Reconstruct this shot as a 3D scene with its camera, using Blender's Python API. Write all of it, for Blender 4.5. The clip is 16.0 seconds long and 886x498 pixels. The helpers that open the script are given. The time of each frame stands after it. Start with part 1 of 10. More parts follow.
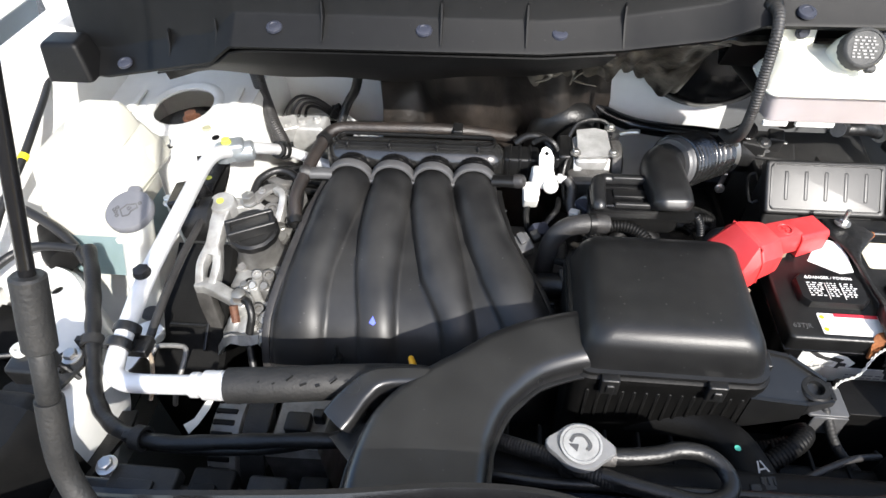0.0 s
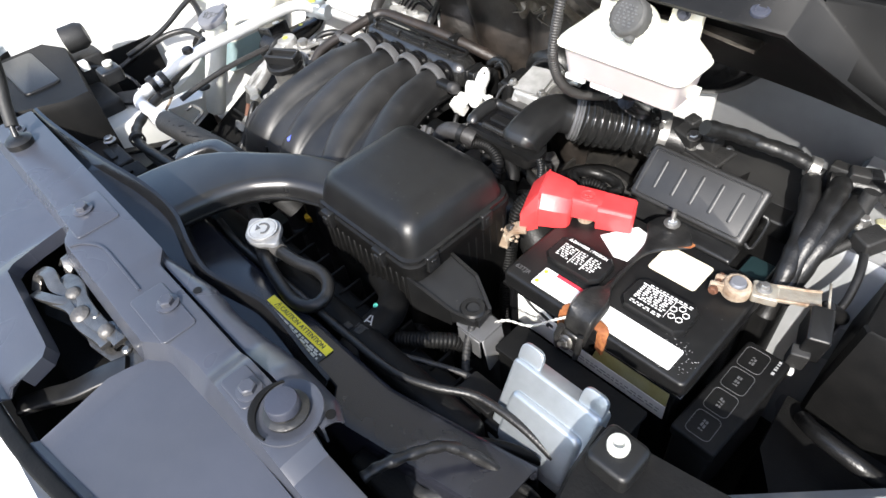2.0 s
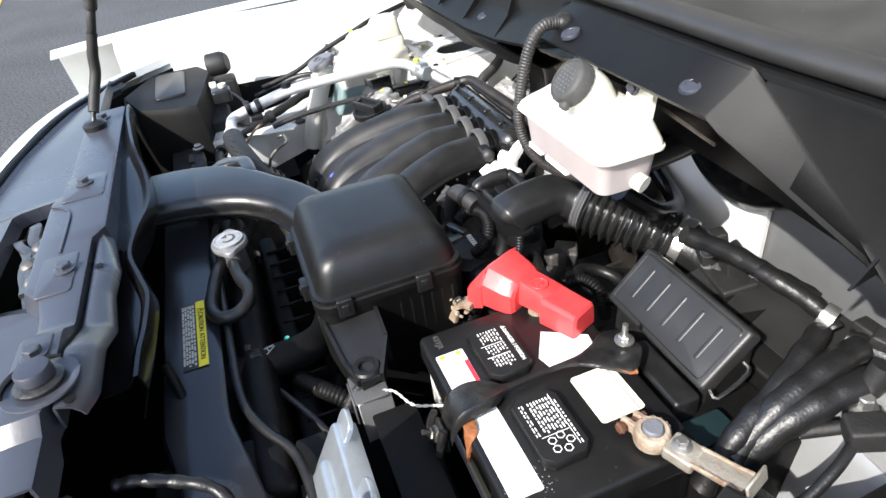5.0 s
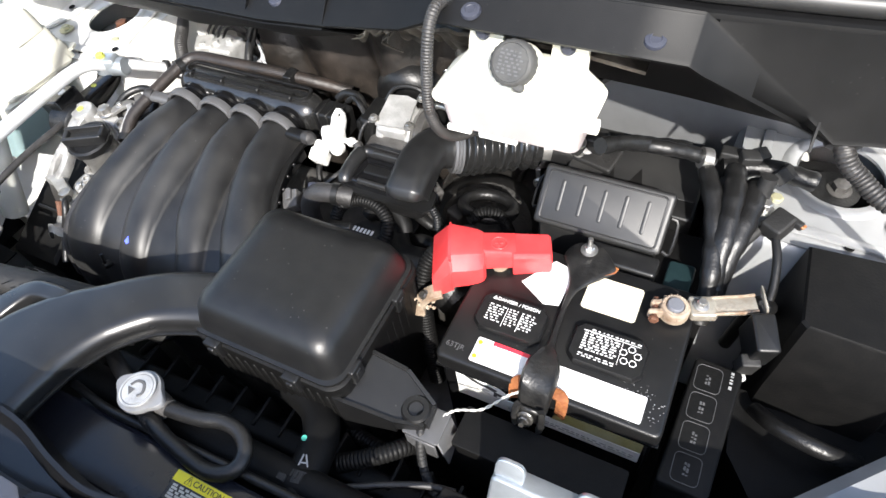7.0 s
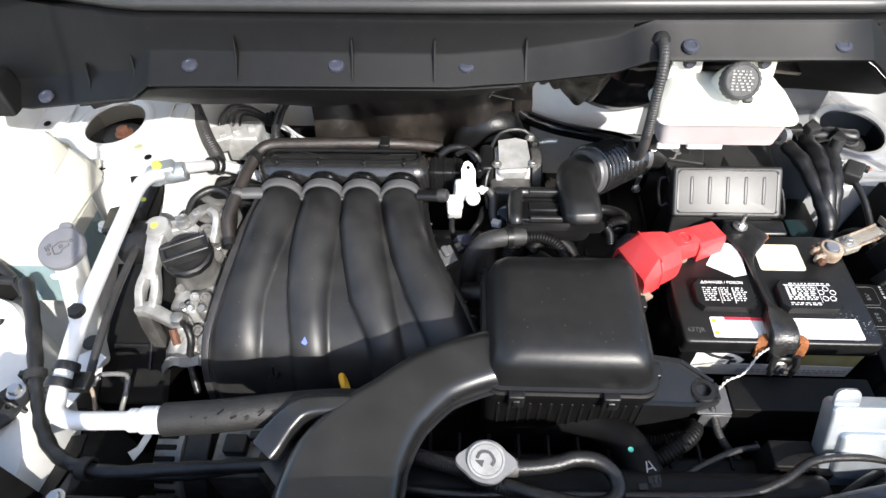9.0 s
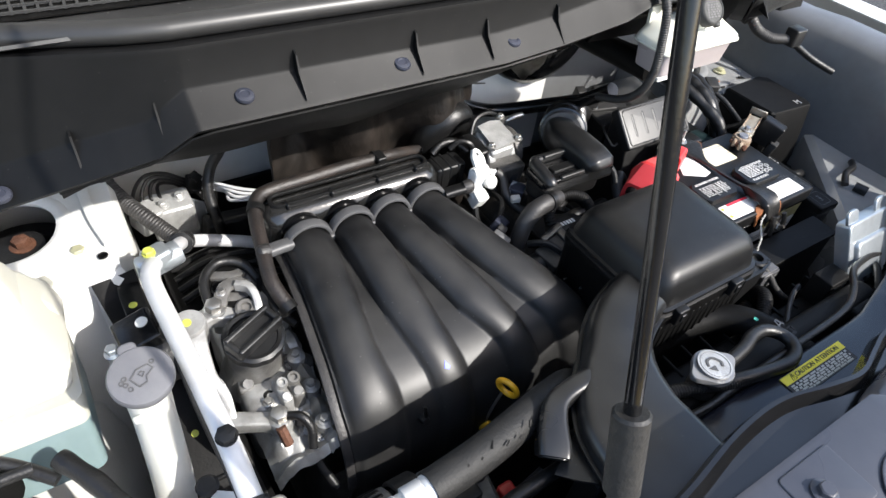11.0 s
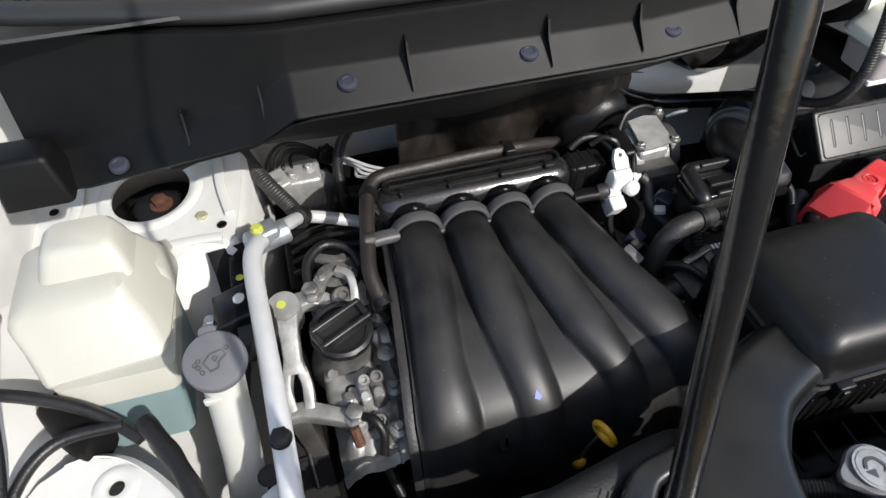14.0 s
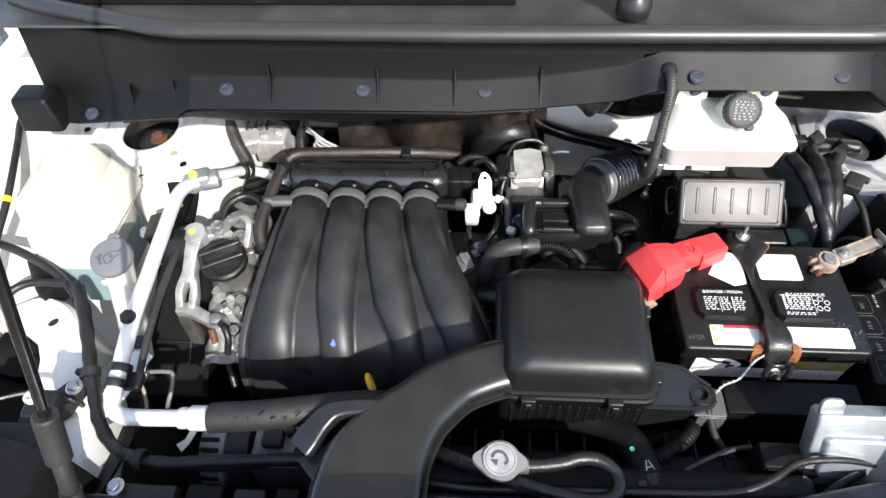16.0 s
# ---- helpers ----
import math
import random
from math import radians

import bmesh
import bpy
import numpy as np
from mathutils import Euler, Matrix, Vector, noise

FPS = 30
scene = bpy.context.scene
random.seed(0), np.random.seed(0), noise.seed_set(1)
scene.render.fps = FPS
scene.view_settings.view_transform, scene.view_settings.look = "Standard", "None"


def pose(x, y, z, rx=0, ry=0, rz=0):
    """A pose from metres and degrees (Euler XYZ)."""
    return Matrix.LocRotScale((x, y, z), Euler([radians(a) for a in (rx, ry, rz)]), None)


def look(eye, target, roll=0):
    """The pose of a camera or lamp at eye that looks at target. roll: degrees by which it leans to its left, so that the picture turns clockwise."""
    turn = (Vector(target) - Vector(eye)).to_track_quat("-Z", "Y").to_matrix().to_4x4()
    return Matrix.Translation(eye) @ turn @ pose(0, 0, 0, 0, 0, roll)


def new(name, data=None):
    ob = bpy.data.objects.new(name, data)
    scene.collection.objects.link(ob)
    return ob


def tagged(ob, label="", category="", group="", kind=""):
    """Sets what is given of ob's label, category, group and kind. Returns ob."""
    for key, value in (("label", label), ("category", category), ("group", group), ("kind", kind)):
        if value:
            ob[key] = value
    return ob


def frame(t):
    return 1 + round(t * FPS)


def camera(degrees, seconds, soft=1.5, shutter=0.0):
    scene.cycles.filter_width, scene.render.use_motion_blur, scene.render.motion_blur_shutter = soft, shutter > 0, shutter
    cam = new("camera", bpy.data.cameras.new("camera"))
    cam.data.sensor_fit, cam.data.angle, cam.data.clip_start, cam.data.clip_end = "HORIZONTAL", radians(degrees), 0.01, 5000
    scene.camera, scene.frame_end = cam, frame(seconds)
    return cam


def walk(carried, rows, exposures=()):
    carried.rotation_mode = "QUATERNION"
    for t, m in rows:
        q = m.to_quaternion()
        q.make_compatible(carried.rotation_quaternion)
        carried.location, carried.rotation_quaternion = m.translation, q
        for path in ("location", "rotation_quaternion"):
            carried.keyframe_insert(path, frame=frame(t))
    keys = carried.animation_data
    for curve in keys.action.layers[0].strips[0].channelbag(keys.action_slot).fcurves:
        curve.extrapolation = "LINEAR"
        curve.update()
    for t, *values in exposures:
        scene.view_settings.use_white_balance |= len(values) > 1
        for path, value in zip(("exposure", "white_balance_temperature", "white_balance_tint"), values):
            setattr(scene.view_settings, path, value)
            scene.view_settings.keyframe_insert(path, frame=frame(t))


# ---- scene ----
cam = camera(71.4, 16.0)
PATH = [
    (0, (-0.008, -0.007, 1.412), (-0.18, 1.396, -0.003), -1.9),
    (0.5, (0.178, 0.016, 1.414), (-0.166, 1.354, -0.032), -3.2),
    (1, (0.348, 0.078, 1.374), (-0.278, 1.268, -0.106), -4.5),
    (1.5, (0.49, 0.101, 1.384), (-0.382, 1.174, -0.062), -6.7),
    (2, (0.648, 0.081, 1.406), (-0.444, 0.948, -0.028), -8.1),
    (2.5, (0.726, 0.137, 1.405), (-0.541, 0.83, 0.023), -9.1),
    (3, (0.762, 0.299, 1.344), (-0.742, 0.666, 0.079), -6.9),
    (3.5, (0.812, 0.419, 1.304), (-0.843, 0.621, 0.2), -3.1),
    (6, (0.705, 0.236, 1.342), (-0.534, 1.079, 0.017), -9.0),
    (6.5, (0.626, 0.197, 1.409), (-0.283, 1.178, -0.078), -6.9),
    (7, (0.511, 0.181, 1.436), (-0.17, 1.216, -0.134), -9.6),
    (7.5, (0.397, 0.139, 1.473), (-0.031, 1.344, -0.065), -4.0),
    (8, (0.263, 0.032, 1.503), (0.06, 1.34, 0.004), -3.9),
    (8.5, (0.154, -0.019, 1.508), (0.064, 1.304, 0.011), 0.8),
    (9, (0.053, 0.028, 1.5), (-0.025, 1.323, -0.022), -1.7),
    (9.2, (0.005, 0.041, 1.484), (-0.015, 1.389, 0.006), -0.9),
    (11.3, (-0.445, 0.143, 1.409), (0.483, 1.245, 0.023), 6.5),
    (11.5, (-0.454, 0.164, 1.401), (0.48, 1.213, -0.023), 6.2),
    (12, (-0.468, 0.192, 1.388), (0.488, 1.224, -0.034), 5.5),
    (12.5, (-0.468, 0.194, 1.391), (0.48, 1.245, -0.023), 5.2),
    (13, (-0.465, 0.183, 1.399), (0.437, 1.285, -0.006), 4.1),
    (13.5, (-0.416, 0.171, 1.399), (0.311, 1.35, -0.044), 1.9),
    (14, (-0.318, 0.162, 1.408), (0.03, 1.45, -0.082), -0.9),
    (14.5, (-0.231, 0.135, 1.418), (-0.14, 1.465, -0.073), -2.7),
    (15, (-0.143, 0.081, 1.455), (-0.194, 1.412, -0.037), -3.5),
    (15.5, (-0.028, 0.029, 1.499), (-0.2, 1.264, -0.064), -3.3),
    (16, (0.047, 0.033, 1.578), (-0.071, 1.25, -0.006), -3.0),
]
STOPS = [(0, 2.20, 6700, 10), (1, 2.35, 6700, 10), (2.2, 2.37, 6700, 10), (3.5, 2.20, 6700, 10), (6, 2.37, 6700, 10), (7, 2.46, 6700, 10), (8, 2.20, 6700, 10), (9, 2.25, 6700, 10), (11.5, 1.95, 6700, 10), (12.5, 1.85, 6700, 10), (13, 1.85, 6700, 10), (14, 1.32, 6700, 10), (14.5, 1.08, 6700, 10), (15, 1.45, 6700, 10), (15.5, 1.75, 6700, 10), (16, 2.12, 6700, 10)]
walk(cam, [(t, look(eye, target, roll)) for t, eye, target, roll in PATH], STOPS)

# ---- world and light ----
world = bpy.data.worlds.new("sky")
scene.world = world
world.use_nodes = True
wn = world.node_tree
sky = wn.nodes.new("ShaderNodeTexSky")
sky.sky_type, sky.sun_disc = "NISHITA", False
SUN_TO = Vector((0.60, -1.0, 0.96)).normalized()
sky.sun_elevation = math.asin(SUN_TO.z)
sky.sun_rotation = math.atan2(SUN_TO.x, SUN_TO.y)
sky.air_density, sky.dust_density = 1.0, 1.5
wn.links.new(sky.outputs[0], wn.nodes["Background"].inputs[0])
wn.nodes["Background"].inputs[1].default_value = 0.10
sun = new("sun", bpy.data.lights.new("sun", "SUN"))
sun.data.energy, sun.data.angle, sun.data.color = 2.0, radians(0.7), (1.0, 0.985, 0.96)
sun.matrix_world = look(SUN_TO * 20, (0, 0, 0))


# ---- materials ----
def mat(name, col, rough=0.5, metal=0.0, col2=None, scale=60.0, big=7.0, amount=0.5, stain=0.25, bump=0.15, bscale=350.0,
        spec=0.5, sss=0.0, trans=0.0, coat=0.0, random_tone=0.0, rvar=0.12, specks=0.0):
    """Principled surface with fine grain, large soft stains and a little relief."""
    m = bpy.data.materials.new(name)
    m.use_nodes = True
    nt = m.node_tree
    p = nt.nodes["Principled BSDF"]
    co = nt.nodes.new("ShaderNodeTexCoord")

    def noise_tex(s, detail=4.0):
        n = nt.nodes.new("ShaderNodeTexNoise")
        n.inputs["Scale"].default_value, n.inputs["Detail"].default_value = s, detail
        nt.links.new(co.outputs["Object"], n.inputs["Vector"])
        return n

    def mix(kind, fac, a, b):
        n = nt.nodes.new("ShaderNodeMix")
        n.data_type, n.blend_type = "RGBA", kind
        for k, v in ((0, fac), (6, a), (7, b)):
            if isinstance(v, (float, tuple)):
                n.inputs[k].default_value = v
            else:
                nt.links.new(v, n.inputs[k])
        return n.outputs[2]

    c2 = col2 or tuple(min(1.0, c * 1.5 + 0.01) for c in col)
    fine, large = noise_tex(scale, 6.0), noise_tex(big, 3.0)
    ramp = nt.nodes.new("ShaderNodeValToRGB")
    ramp.color_ramp.elements[0].position, ramp.color_ramp.elements[1].position = 0.35, 0.75
    nt.links.new(fine.outputs[0], ramp.inputs[0])
    grain = nt.nodes.new("ShaderNodeMath")
    grain.operation, grain.inputs[1].default_value = "MULTIPLY", amount
    nt.links.new(ramp.outputs[0], grain.inputs[0])
    base = mix("MIX", grain.outputs[0], (*col, 1.0), (*c2, 1.0))
    r2 = nt.nodes.new("ShaderNodeValToRGB")
    r2.color_ramp.elements[0].position, r2.color_ramp.elements[1].position = 0.4, 0.7
    r2.color_ramp.elements[0].color = (1, 1, 1, 1)
    k = 1.0 - stain
    r2.color_ramp.elements[1].color = (k, k, k * 0.97, 1)
    nt.links.new(large.outputs[0], r2.inputs[0])
    base = mix("MULTIPLY", 1.0, base, r2.outputs[0])
    if specks:
        # scattered grains of dust, denser in patches
        v = nt.nodes.new("ShaderNodeTexVoronoi")
        v.inputs["Scale"].default_value = 95.0
        nt.links.new(co.outputs["Object"], v.inputs["Vector"])
        small = nt.nodes.new("ShaderNodeMath")
        small.operation, small.inputs[1].default_value = "LESS_THAN", 0.085
        nt.links.new(v.outputs["Distance"], small.inputs[0])
        patch = nt.nodes.new("ShaderNodeMath")
        patch.operation, patch.inputs[1].default_value = "GREATER_THAN", 0.52
        nt.links.new(noise_tex(23.0, 2.0).outputs[0], patch.inputs[0])
        both = nt.nodes.new("ShaderNodeMath")
        both.operation = "MULTIPLY"
        nt.links.new(small.outputs[0], both.inputs[0])
        nt.links.new(patch.outputs[0], both.inputs[1])
        much = nt.nodes.new("ShaderNodeMath")
        much.operation, much.inputs[1].default_value = "MULTIPLY", specks
        nt.links.new(both.outputs[0], much.inputs[0])
        base = mix("MIX", much.outputs[0], base, (0.36, 0.35, 0.33, 1.0))
    if random_tone:
        info = nt.nodes.new("ShaderNodeObjectInfo")
        tone = nt.nodes.new("ShaderNodeMapRange")
        tone.inputs[3].default_value, tone.inputs[4].default_value = 1 - random_tone, 1 + random_tone
        nt.links.new(info.outputs["Random"], tone.inputs[0])
        base = mix("MULTIPLY", 1.0, base, tone.outputs[0])
    nt.links.new(base, p.inputs["Base Color"])
    rr = nt.nodes.new("ShaderNodeMapRange")
    rr.inputs[3].default_value, rr.inputs[4].default_value = max(0.03, rough - rvar), min(1.0, rough + rvar)
    nt.links.new(large.outputs[0], rr.inputs[0])
    nt.links.new(rr.outputs[0], p.inputs["Roughness"])
    if bump:
        b = nt.nodes.new("ShaderNodeBump")
        b.inputs["Strength"].default_value, b.inputs["Distance"].default_value = bump, 0.002
        nt.links.new(noise_tex(bscale, 3.0).outputs[0], b.inputs["Height"])
        nt.links.new(b.outputs[0], p.inputs["Normal"])
    p.inputs["Metallic"].default_value = metal
    p.inputs["Specular IOR Level"].default_value = spec
    p.inputs["Subsurface Weight"].default_value = sss
    p.inputs["Subsurface Radius"].default_value = (0.02, 0.02, 0.015)
    p.inputs["Transmission Weight"].default_value = trans
    p.inputs["Coat Weight"].default_value = coat
    return m


M = {
    "black_plastic": mat("black_plastic", (0.0065, 0.0065, 0.0067), 0.37, spec=0.38, col2=(0.016, 0.016, 0.0155), amount=0.4, bscale=900, bump=0.12, specks=0.10),
    "satin_black": mat("satin_black", (0.0085, 0.0085, 0.0088), 0.35, spec=0.50, col2=(0.027, 0.027, 0.0265), amount=0.5, bscale=1200, bump=0.05, specks=0.09),
    "manifold_black": mat("manifold_black", (0.0080, 0.0080, 0.0083), 0.45, spec=0.42, col2=(0.038, 0.037, 0.036), amount=0.7, scale=18, bscale=1200, bump=0.06, specks=0.12),
    "duct_black": mat("duct_black", (0.0085, 0.0085, 0.0088), 0.31, spec=0.6, col2=(0.028, 0.028, 0.0275), amount=0.5, scale=25, bscale=1200, bump=0.05, specks=0.06),
    "matte_black": mat("matte_black", (0.007, 0.007, 0.007), 0.62, col2=(0.028, 0.026, 0.024), amount=0.4, bump=0.3),
    "gloss_black": mat("gloss_black", (0.005, 0.005, 0.0055), 0.20, col2=(0.014, 0.014, 0.014), amount=0.3, bump=0.05),
    "rubber": mat("rubber", (0.0065, 0.0065, 0.0067), 0.40, spec=0.45, col2=(0.024, 0.023, 0.022), amount=0.35, bump=0.25),
    "grey_rubber": mat("grey_rubber", (0.020, 0.019, 0.019), 0.5, col2=(0.05, 0.047, 0.045), amount=0.5, bump=0.3),
    "seal_rubber": mat("seal_rubber", (0.020, 0.020, 0.0205), 0.40, spec=0.5, col2=(0.032, 0.031, 0.031), amount=0.4, stain=0.15, bump=0.0),
    "old_hose": mat("old_hose", (0.012, 0.010, 0.009), 0.5, col2=(0.042, 0.030, 0.024), amount=0.6, scale=30, bump=0.4),
    "dirty_foil": mat("dirty_foil", (0.014, 0.012, 0.010), 0.36, col2=(0.24, 0.215, 0.18), amount=0.8, scale=35, bump=0.8, bscale=90),
    "white_paint": mat("white_paint", (0.66, 0.66, 0.64), 0.32, col2=(0.56, 0.555, 0.53), amount=0.3, stain=0.15, bump=0.03, coat=0.3),
    # white body paint with the right side's shade put into its colour
    "shaded_paint": mat("shaded_paint", (0.30, 0.305, 0.31), 0.3, metal=0.2, col2=(0.24, 0.245, 0.25), amount=0.4, stain=0.15, bump=0.03, coat=0.3),
    "body_white": mat("body_white", (0.82, 0.82, 0.80), 0.2, amount=0.1, col2=(0.78, 0.78, 0.76), stain=0.05, bump=0.0, coat=0.6),
    "slate_panel": mat("slate_panel", (0.040, 0.043, 0.055), 0.29, spec=0.50, col2=(0.052, 0.055, 0.067), amount=0.4, stain=0.12, bump=0.04),
    "gloss_slate": mat("gloss_slate", (0.012, 0.013, 0.018), 0.20, spec=0.5, col2=(0.020, 0.021, 0.027), amount=0.4, stain=0.2, bump=0.03),
    "cowl": mat("cowl", (0.0028, 0.0029, 0.0032), 0.50, spec=0.20, col2=(0.008, 0.008, 0.0085), amount=0.3, stain=0.2, bscale=1400, bump=0.12, specks=0.03),
    "dusty_plastic": mat("dusty_plastic", (0.014, 0.014, 0.014), 0.42, col2=(0.036, 0.035, 0.034), amount=0.5, scale=30, stain=0.15, bscale=900, bump=0.1),
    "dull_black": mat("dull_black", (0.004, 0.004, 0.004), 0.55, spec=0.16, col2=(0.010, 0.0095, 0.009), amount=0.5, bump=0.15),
    "bellows": mat("bellows", (0.012, 0.012, 0.012), 0.19, spec=0.8, col2=(0.03, 0.03, 0.029), amount=0.4, bump=0.1),
    "flange_grey": mat("flange_grey", (0.065, 0.065, 0.067), 0.45, col2=(0.11, 0.11, 0.11), amount=0.4, bump=0.1),
    "deck": mat("deck", (0.020, 0.020, 0.0205), 0.5, col2=(0.060, 0.060, 0.058), amount=0.6, scale=16, stain=0.3, bscale=800, bump=0.15, specks=0.3),
    "grime": mat("grime", (0.012, 0.011, 0.010), 0.6, col2=(0.045, 0.040, 0.034), amount=0.7, scale=25, stain=0.4, bump=0.7, bscale=150),
    "teal_plastic": mat("teal_plastic", (0.008, 0.020, 0.022), 0.4, col2=(0.014, 0.03, 0.032), amount=0.4, bump=0.1),
    # darker copy of the body paint, for deeper shade on the right
    "deep_shaded_paint": mat("deep_shaded_paint", (0.13, 0.133, 0.138), 0.35, col2=(0.10, 0.102, 0.105), amount=0.4, stain=0.2, bump=0.03, coat=0.2),
    "dark_rust": mat("dark_rust", (0.075, 0.030, 0.016), 0.7, col2=(0.15, 0.06, 0.03), amount=0.7, scale=120, bump=0.6),
    "pale_nut": mat("pale_nut", (0.58, 0.56, 0.34), 0.4, metal=0.4, col2=(0.45, 0.44, 0.36), amount=0.6, scale=150, bump=0.2),
    "bright_alu": mat("bright_alu", (0.58, 0.58, 0.57), 0.36, metal=0.5, col2=(0.26, 0.25, 0.24), amount=0.6, scale=60, stain=0.4, bump=0.3),
    "bare_dots": mat("bare_dots", (0.22, 0.21, 0.195), 0.30, metal=0.85, col2=(0.03, 0.028, 0.025), scale=90, amount=0.4, bump=0.3),
    "cast_alu": mat("cast_alu", (0.47, 0.47, 0.46), 0.42, metal=0.45, col2=(0.16, 0.15, 0.14), amount=0.75, scale=55, stain=0.4, bump=0.18, bscale=300),
    "grey_cast": mat("grey_cast", (0.25, 0.245, 0.235), 0.45, metal=0.45, col2=(0.08, 0.075, 0.068), amount=0.8, scale=45, stain=0.4, bump=0.25, bscale=260),
    "dark_alu": mat("dark_alu", (0.12, 0.115, 0.11), 0.5, metal=0.4, col2=(0.03, 0.028, 0.026), amount=0.7, scale=40, stain=0.4, bump=0.5, bscale=240),
    "pipe_alu": mat("pipe_alu", (0.66, 0.66, 0.67), 0.48, metal=0.30, col2=(0.52, 0.52, 0.52), amount=0.4, stain=0.15, bump=0.1),
    "steel": mat("steel", (0.55, 0.54, 0.52), 0.35, metal=0.9, col2=(0.35, 0.33, 0.30), amount=0.5, bump=0.2),
    "zinc": mat("zinc", (0.50, 0.54, 0.57), 0.33, metal=0.75, col2=(0.34, 0.37, 0.40), amount=0.5, stain=0.2, bump=0.1),
    "cap_steel": mat("cap_steel", (0.26, 0.26, 0.265), 0.42, metal=0.5, col2=(0.34, 0.34, 0.34), amount=0.5, stain=0.2, bump=0.1),
    "corroded": mat("corroded", (0.36, 0.30, 0.23), 0.7, metal=0.1, col2=(0.15, 0.075, 0.035), amount=0.95, scale=75, bump=0.8, bscale=400),
    "worn_metal": mat("worn_metal", (0.36, 0.34, 0.29), 0.45, metal=0.45, col2=(0.20, 0.13, 0.08), amount=0.6, scale=70, stain=0.3, bump=0.4, bscale=300),
    "lead": mat("lead", (0.20, 0.21, 0.24), 0.45, metal=0.5, col2=(0.28, 0.28, 0.29), amount=0.4, bump=0.2),
    "rust": mat("rust", (0.22, 0.065, 0.020), 0.75, col2=(0.36, 0.14, 0.04), amount=0.8, scale=120, bump=0.6),
    "red_plastic": mat("red_plastic", (0.58, 0.040, 0.042), 0.36, col2=(0.66, 0.075, 0.075), amount=0.4, stain=0.1, bump=0.08, sss=0.05),
    "yellow": mat("yellow", (0.80, 0.42, 0.02), 0.4, col2=(0.75, 0.36, 0.02), amount=0.3, bump=0.05),
    "label_yellow": mat("label_yellow", (0.85, 0.72, 0.02), 0.45, amount=0.1, col2=(0.8, 0.66, 0.03), bump=0.0),
    "paint_dot": mat("paint_dot", (0.48, 0.51, 0.08), 0.5, amount=0.4, col2=(0.38, 0.38, 0.10), bump=0.1),
    "label_white": mat("label_white", (0.80, 0.80, 0.78), 0.45, amount=0.25, col2=(0.62, 0.60, 0.56), scale=25, stain=0.15, bump=0.03),
    "label_cream": mat("label_cream", (0.74, 0.68, 0.52), 0.5, amount=0.5, col2=(0.56, 0.46, 0.30), scale=20, stain=0.25, bump=0.05),
    "label_silver": mat("label_silver", (0.74, 0.74, 0.72), 0.35, metal=0.15, amount=0.45, col2=(0.45, 0.43, 0.36), scale=25, stain=0.3, bump=0.05),
    "olive_foil": mat("olive_foil", (0.30, 0.27, 0.10), 0.35, metal=0.3, col2=(0.50, 0.48, 0.32), amount=0.7, scale=30, stain=0.3, bump=0.1),
    "label_dull": mat("label_dull", (0.55, 0.54, 0.50), 0.5, amount=0.3, col2=(0.45, 0.44, 0.40), bump=0.0),
    "label_red": mat("label_red", (0.65, 0.03, 0.05), 0.4, amount=0.2, bump=0.0),
    "print_white": mat("print_white", (0.78, 0.78, 0.76), 0.5, amount=0.2, col2=(0.6, 0.6, 0.58), bump=0.0),
    "print_grey": mat("print_grey", (0.26, 0.26, 0.26), 0.6, amount=0.2, bump=0.0),
    "print_black": mat("print_black", (0.03, 0.03, 0.03), 0.6, amount=0.1, bump=0.0),
    "tank": mat("tank", (0.42, 0.412, 0.362), 0.4, col2=(0.37, 0.362, 0.312), amount=0.4, scale=18, stain=0.12, bump=0.05, sss=0.12),
    "fluid_blue": mat("fluid_blue", (0.19, 0.26, 0.27), 0.35, col2=(0.15, 0.215, 0.23), amount=0.4, stain=0.15, bump=0.05, sss=0.3),
    "reservoir": mat("reservoir", (0.66, 0.655, 0.58), 0.4, col2=(0.60, 0.59, 0.51), amount=0.3, stain=0.08, bump=0.03, sss=0.2),
    "fluid_pink": mat("fluid_pink", (0.37, 0.335, 0.34), 0.3, col2=(0.31, 0.26, 0.25), amount=0.5, scale=14, stain=0.15, bump=0.03, sss=0.15),
    "filler_neck": mat("filler_neck", (0.50, 0.50, 0.46), 0.45, col2=(0.44, 0.43, 0.38), amount=0.3, stain=0.15, bump=0.05, sss=0.2),
    "grey_cap": mat("grey_cap", (0.11, 0.11, 0.12), 0.5, col2=(0.15, 0.15, 0.155), amount=0.4, stain=0.1, bump=0.08),
    "white_plastic": mat("white_plastic", (0.64, 0.64, 0.62), 0.4, amount=0.2, col2=(0.6, 0.6, 0.57), stain=0.1, bump=0.03),
    "lens": mat("lens", (0.10, 0.11, 0.12), 0.15, metal=0.6, amount=0.4, bump=0.0),
    "brown_wire": mat("brown_wire", (0.30, 0.11, 0.04), 0.5, amount=0.3, bump=0.1),
    "blue_mark": mat("blue_mark", (0.10, 0.14, 0.75), 0.5, amount=0.2, bump=0.0),
    "green_mark": mat("green_mark", (0.06, 0.40, 0.30), 0.5, amount=0.2, bump=0.0),
    "asphalt": mat("asphalt", (0.018, 0.018, 0.0185), 0.9, col2=(0.12, 0.12, 0.12), amount=0.8, scale=55, big=0.9, stain=0.3, bump=0.6, bscale=160),
    "line_paint": mat("line_paint", (0.42, 0.27, 0.03), 0.7, col2=(0.30, 0.21, 0.05), amount=0.6, scale=14, stain=0.2, bump=0.4),
    "firewall_mat": mat("firewall_mat", (0.007, 0.006, 0.0052), 0.36, col2=(0.040, 0.032, 0.027), amount=0.8, scale=30, stain=0.4, bump=0.4, bscale=120),
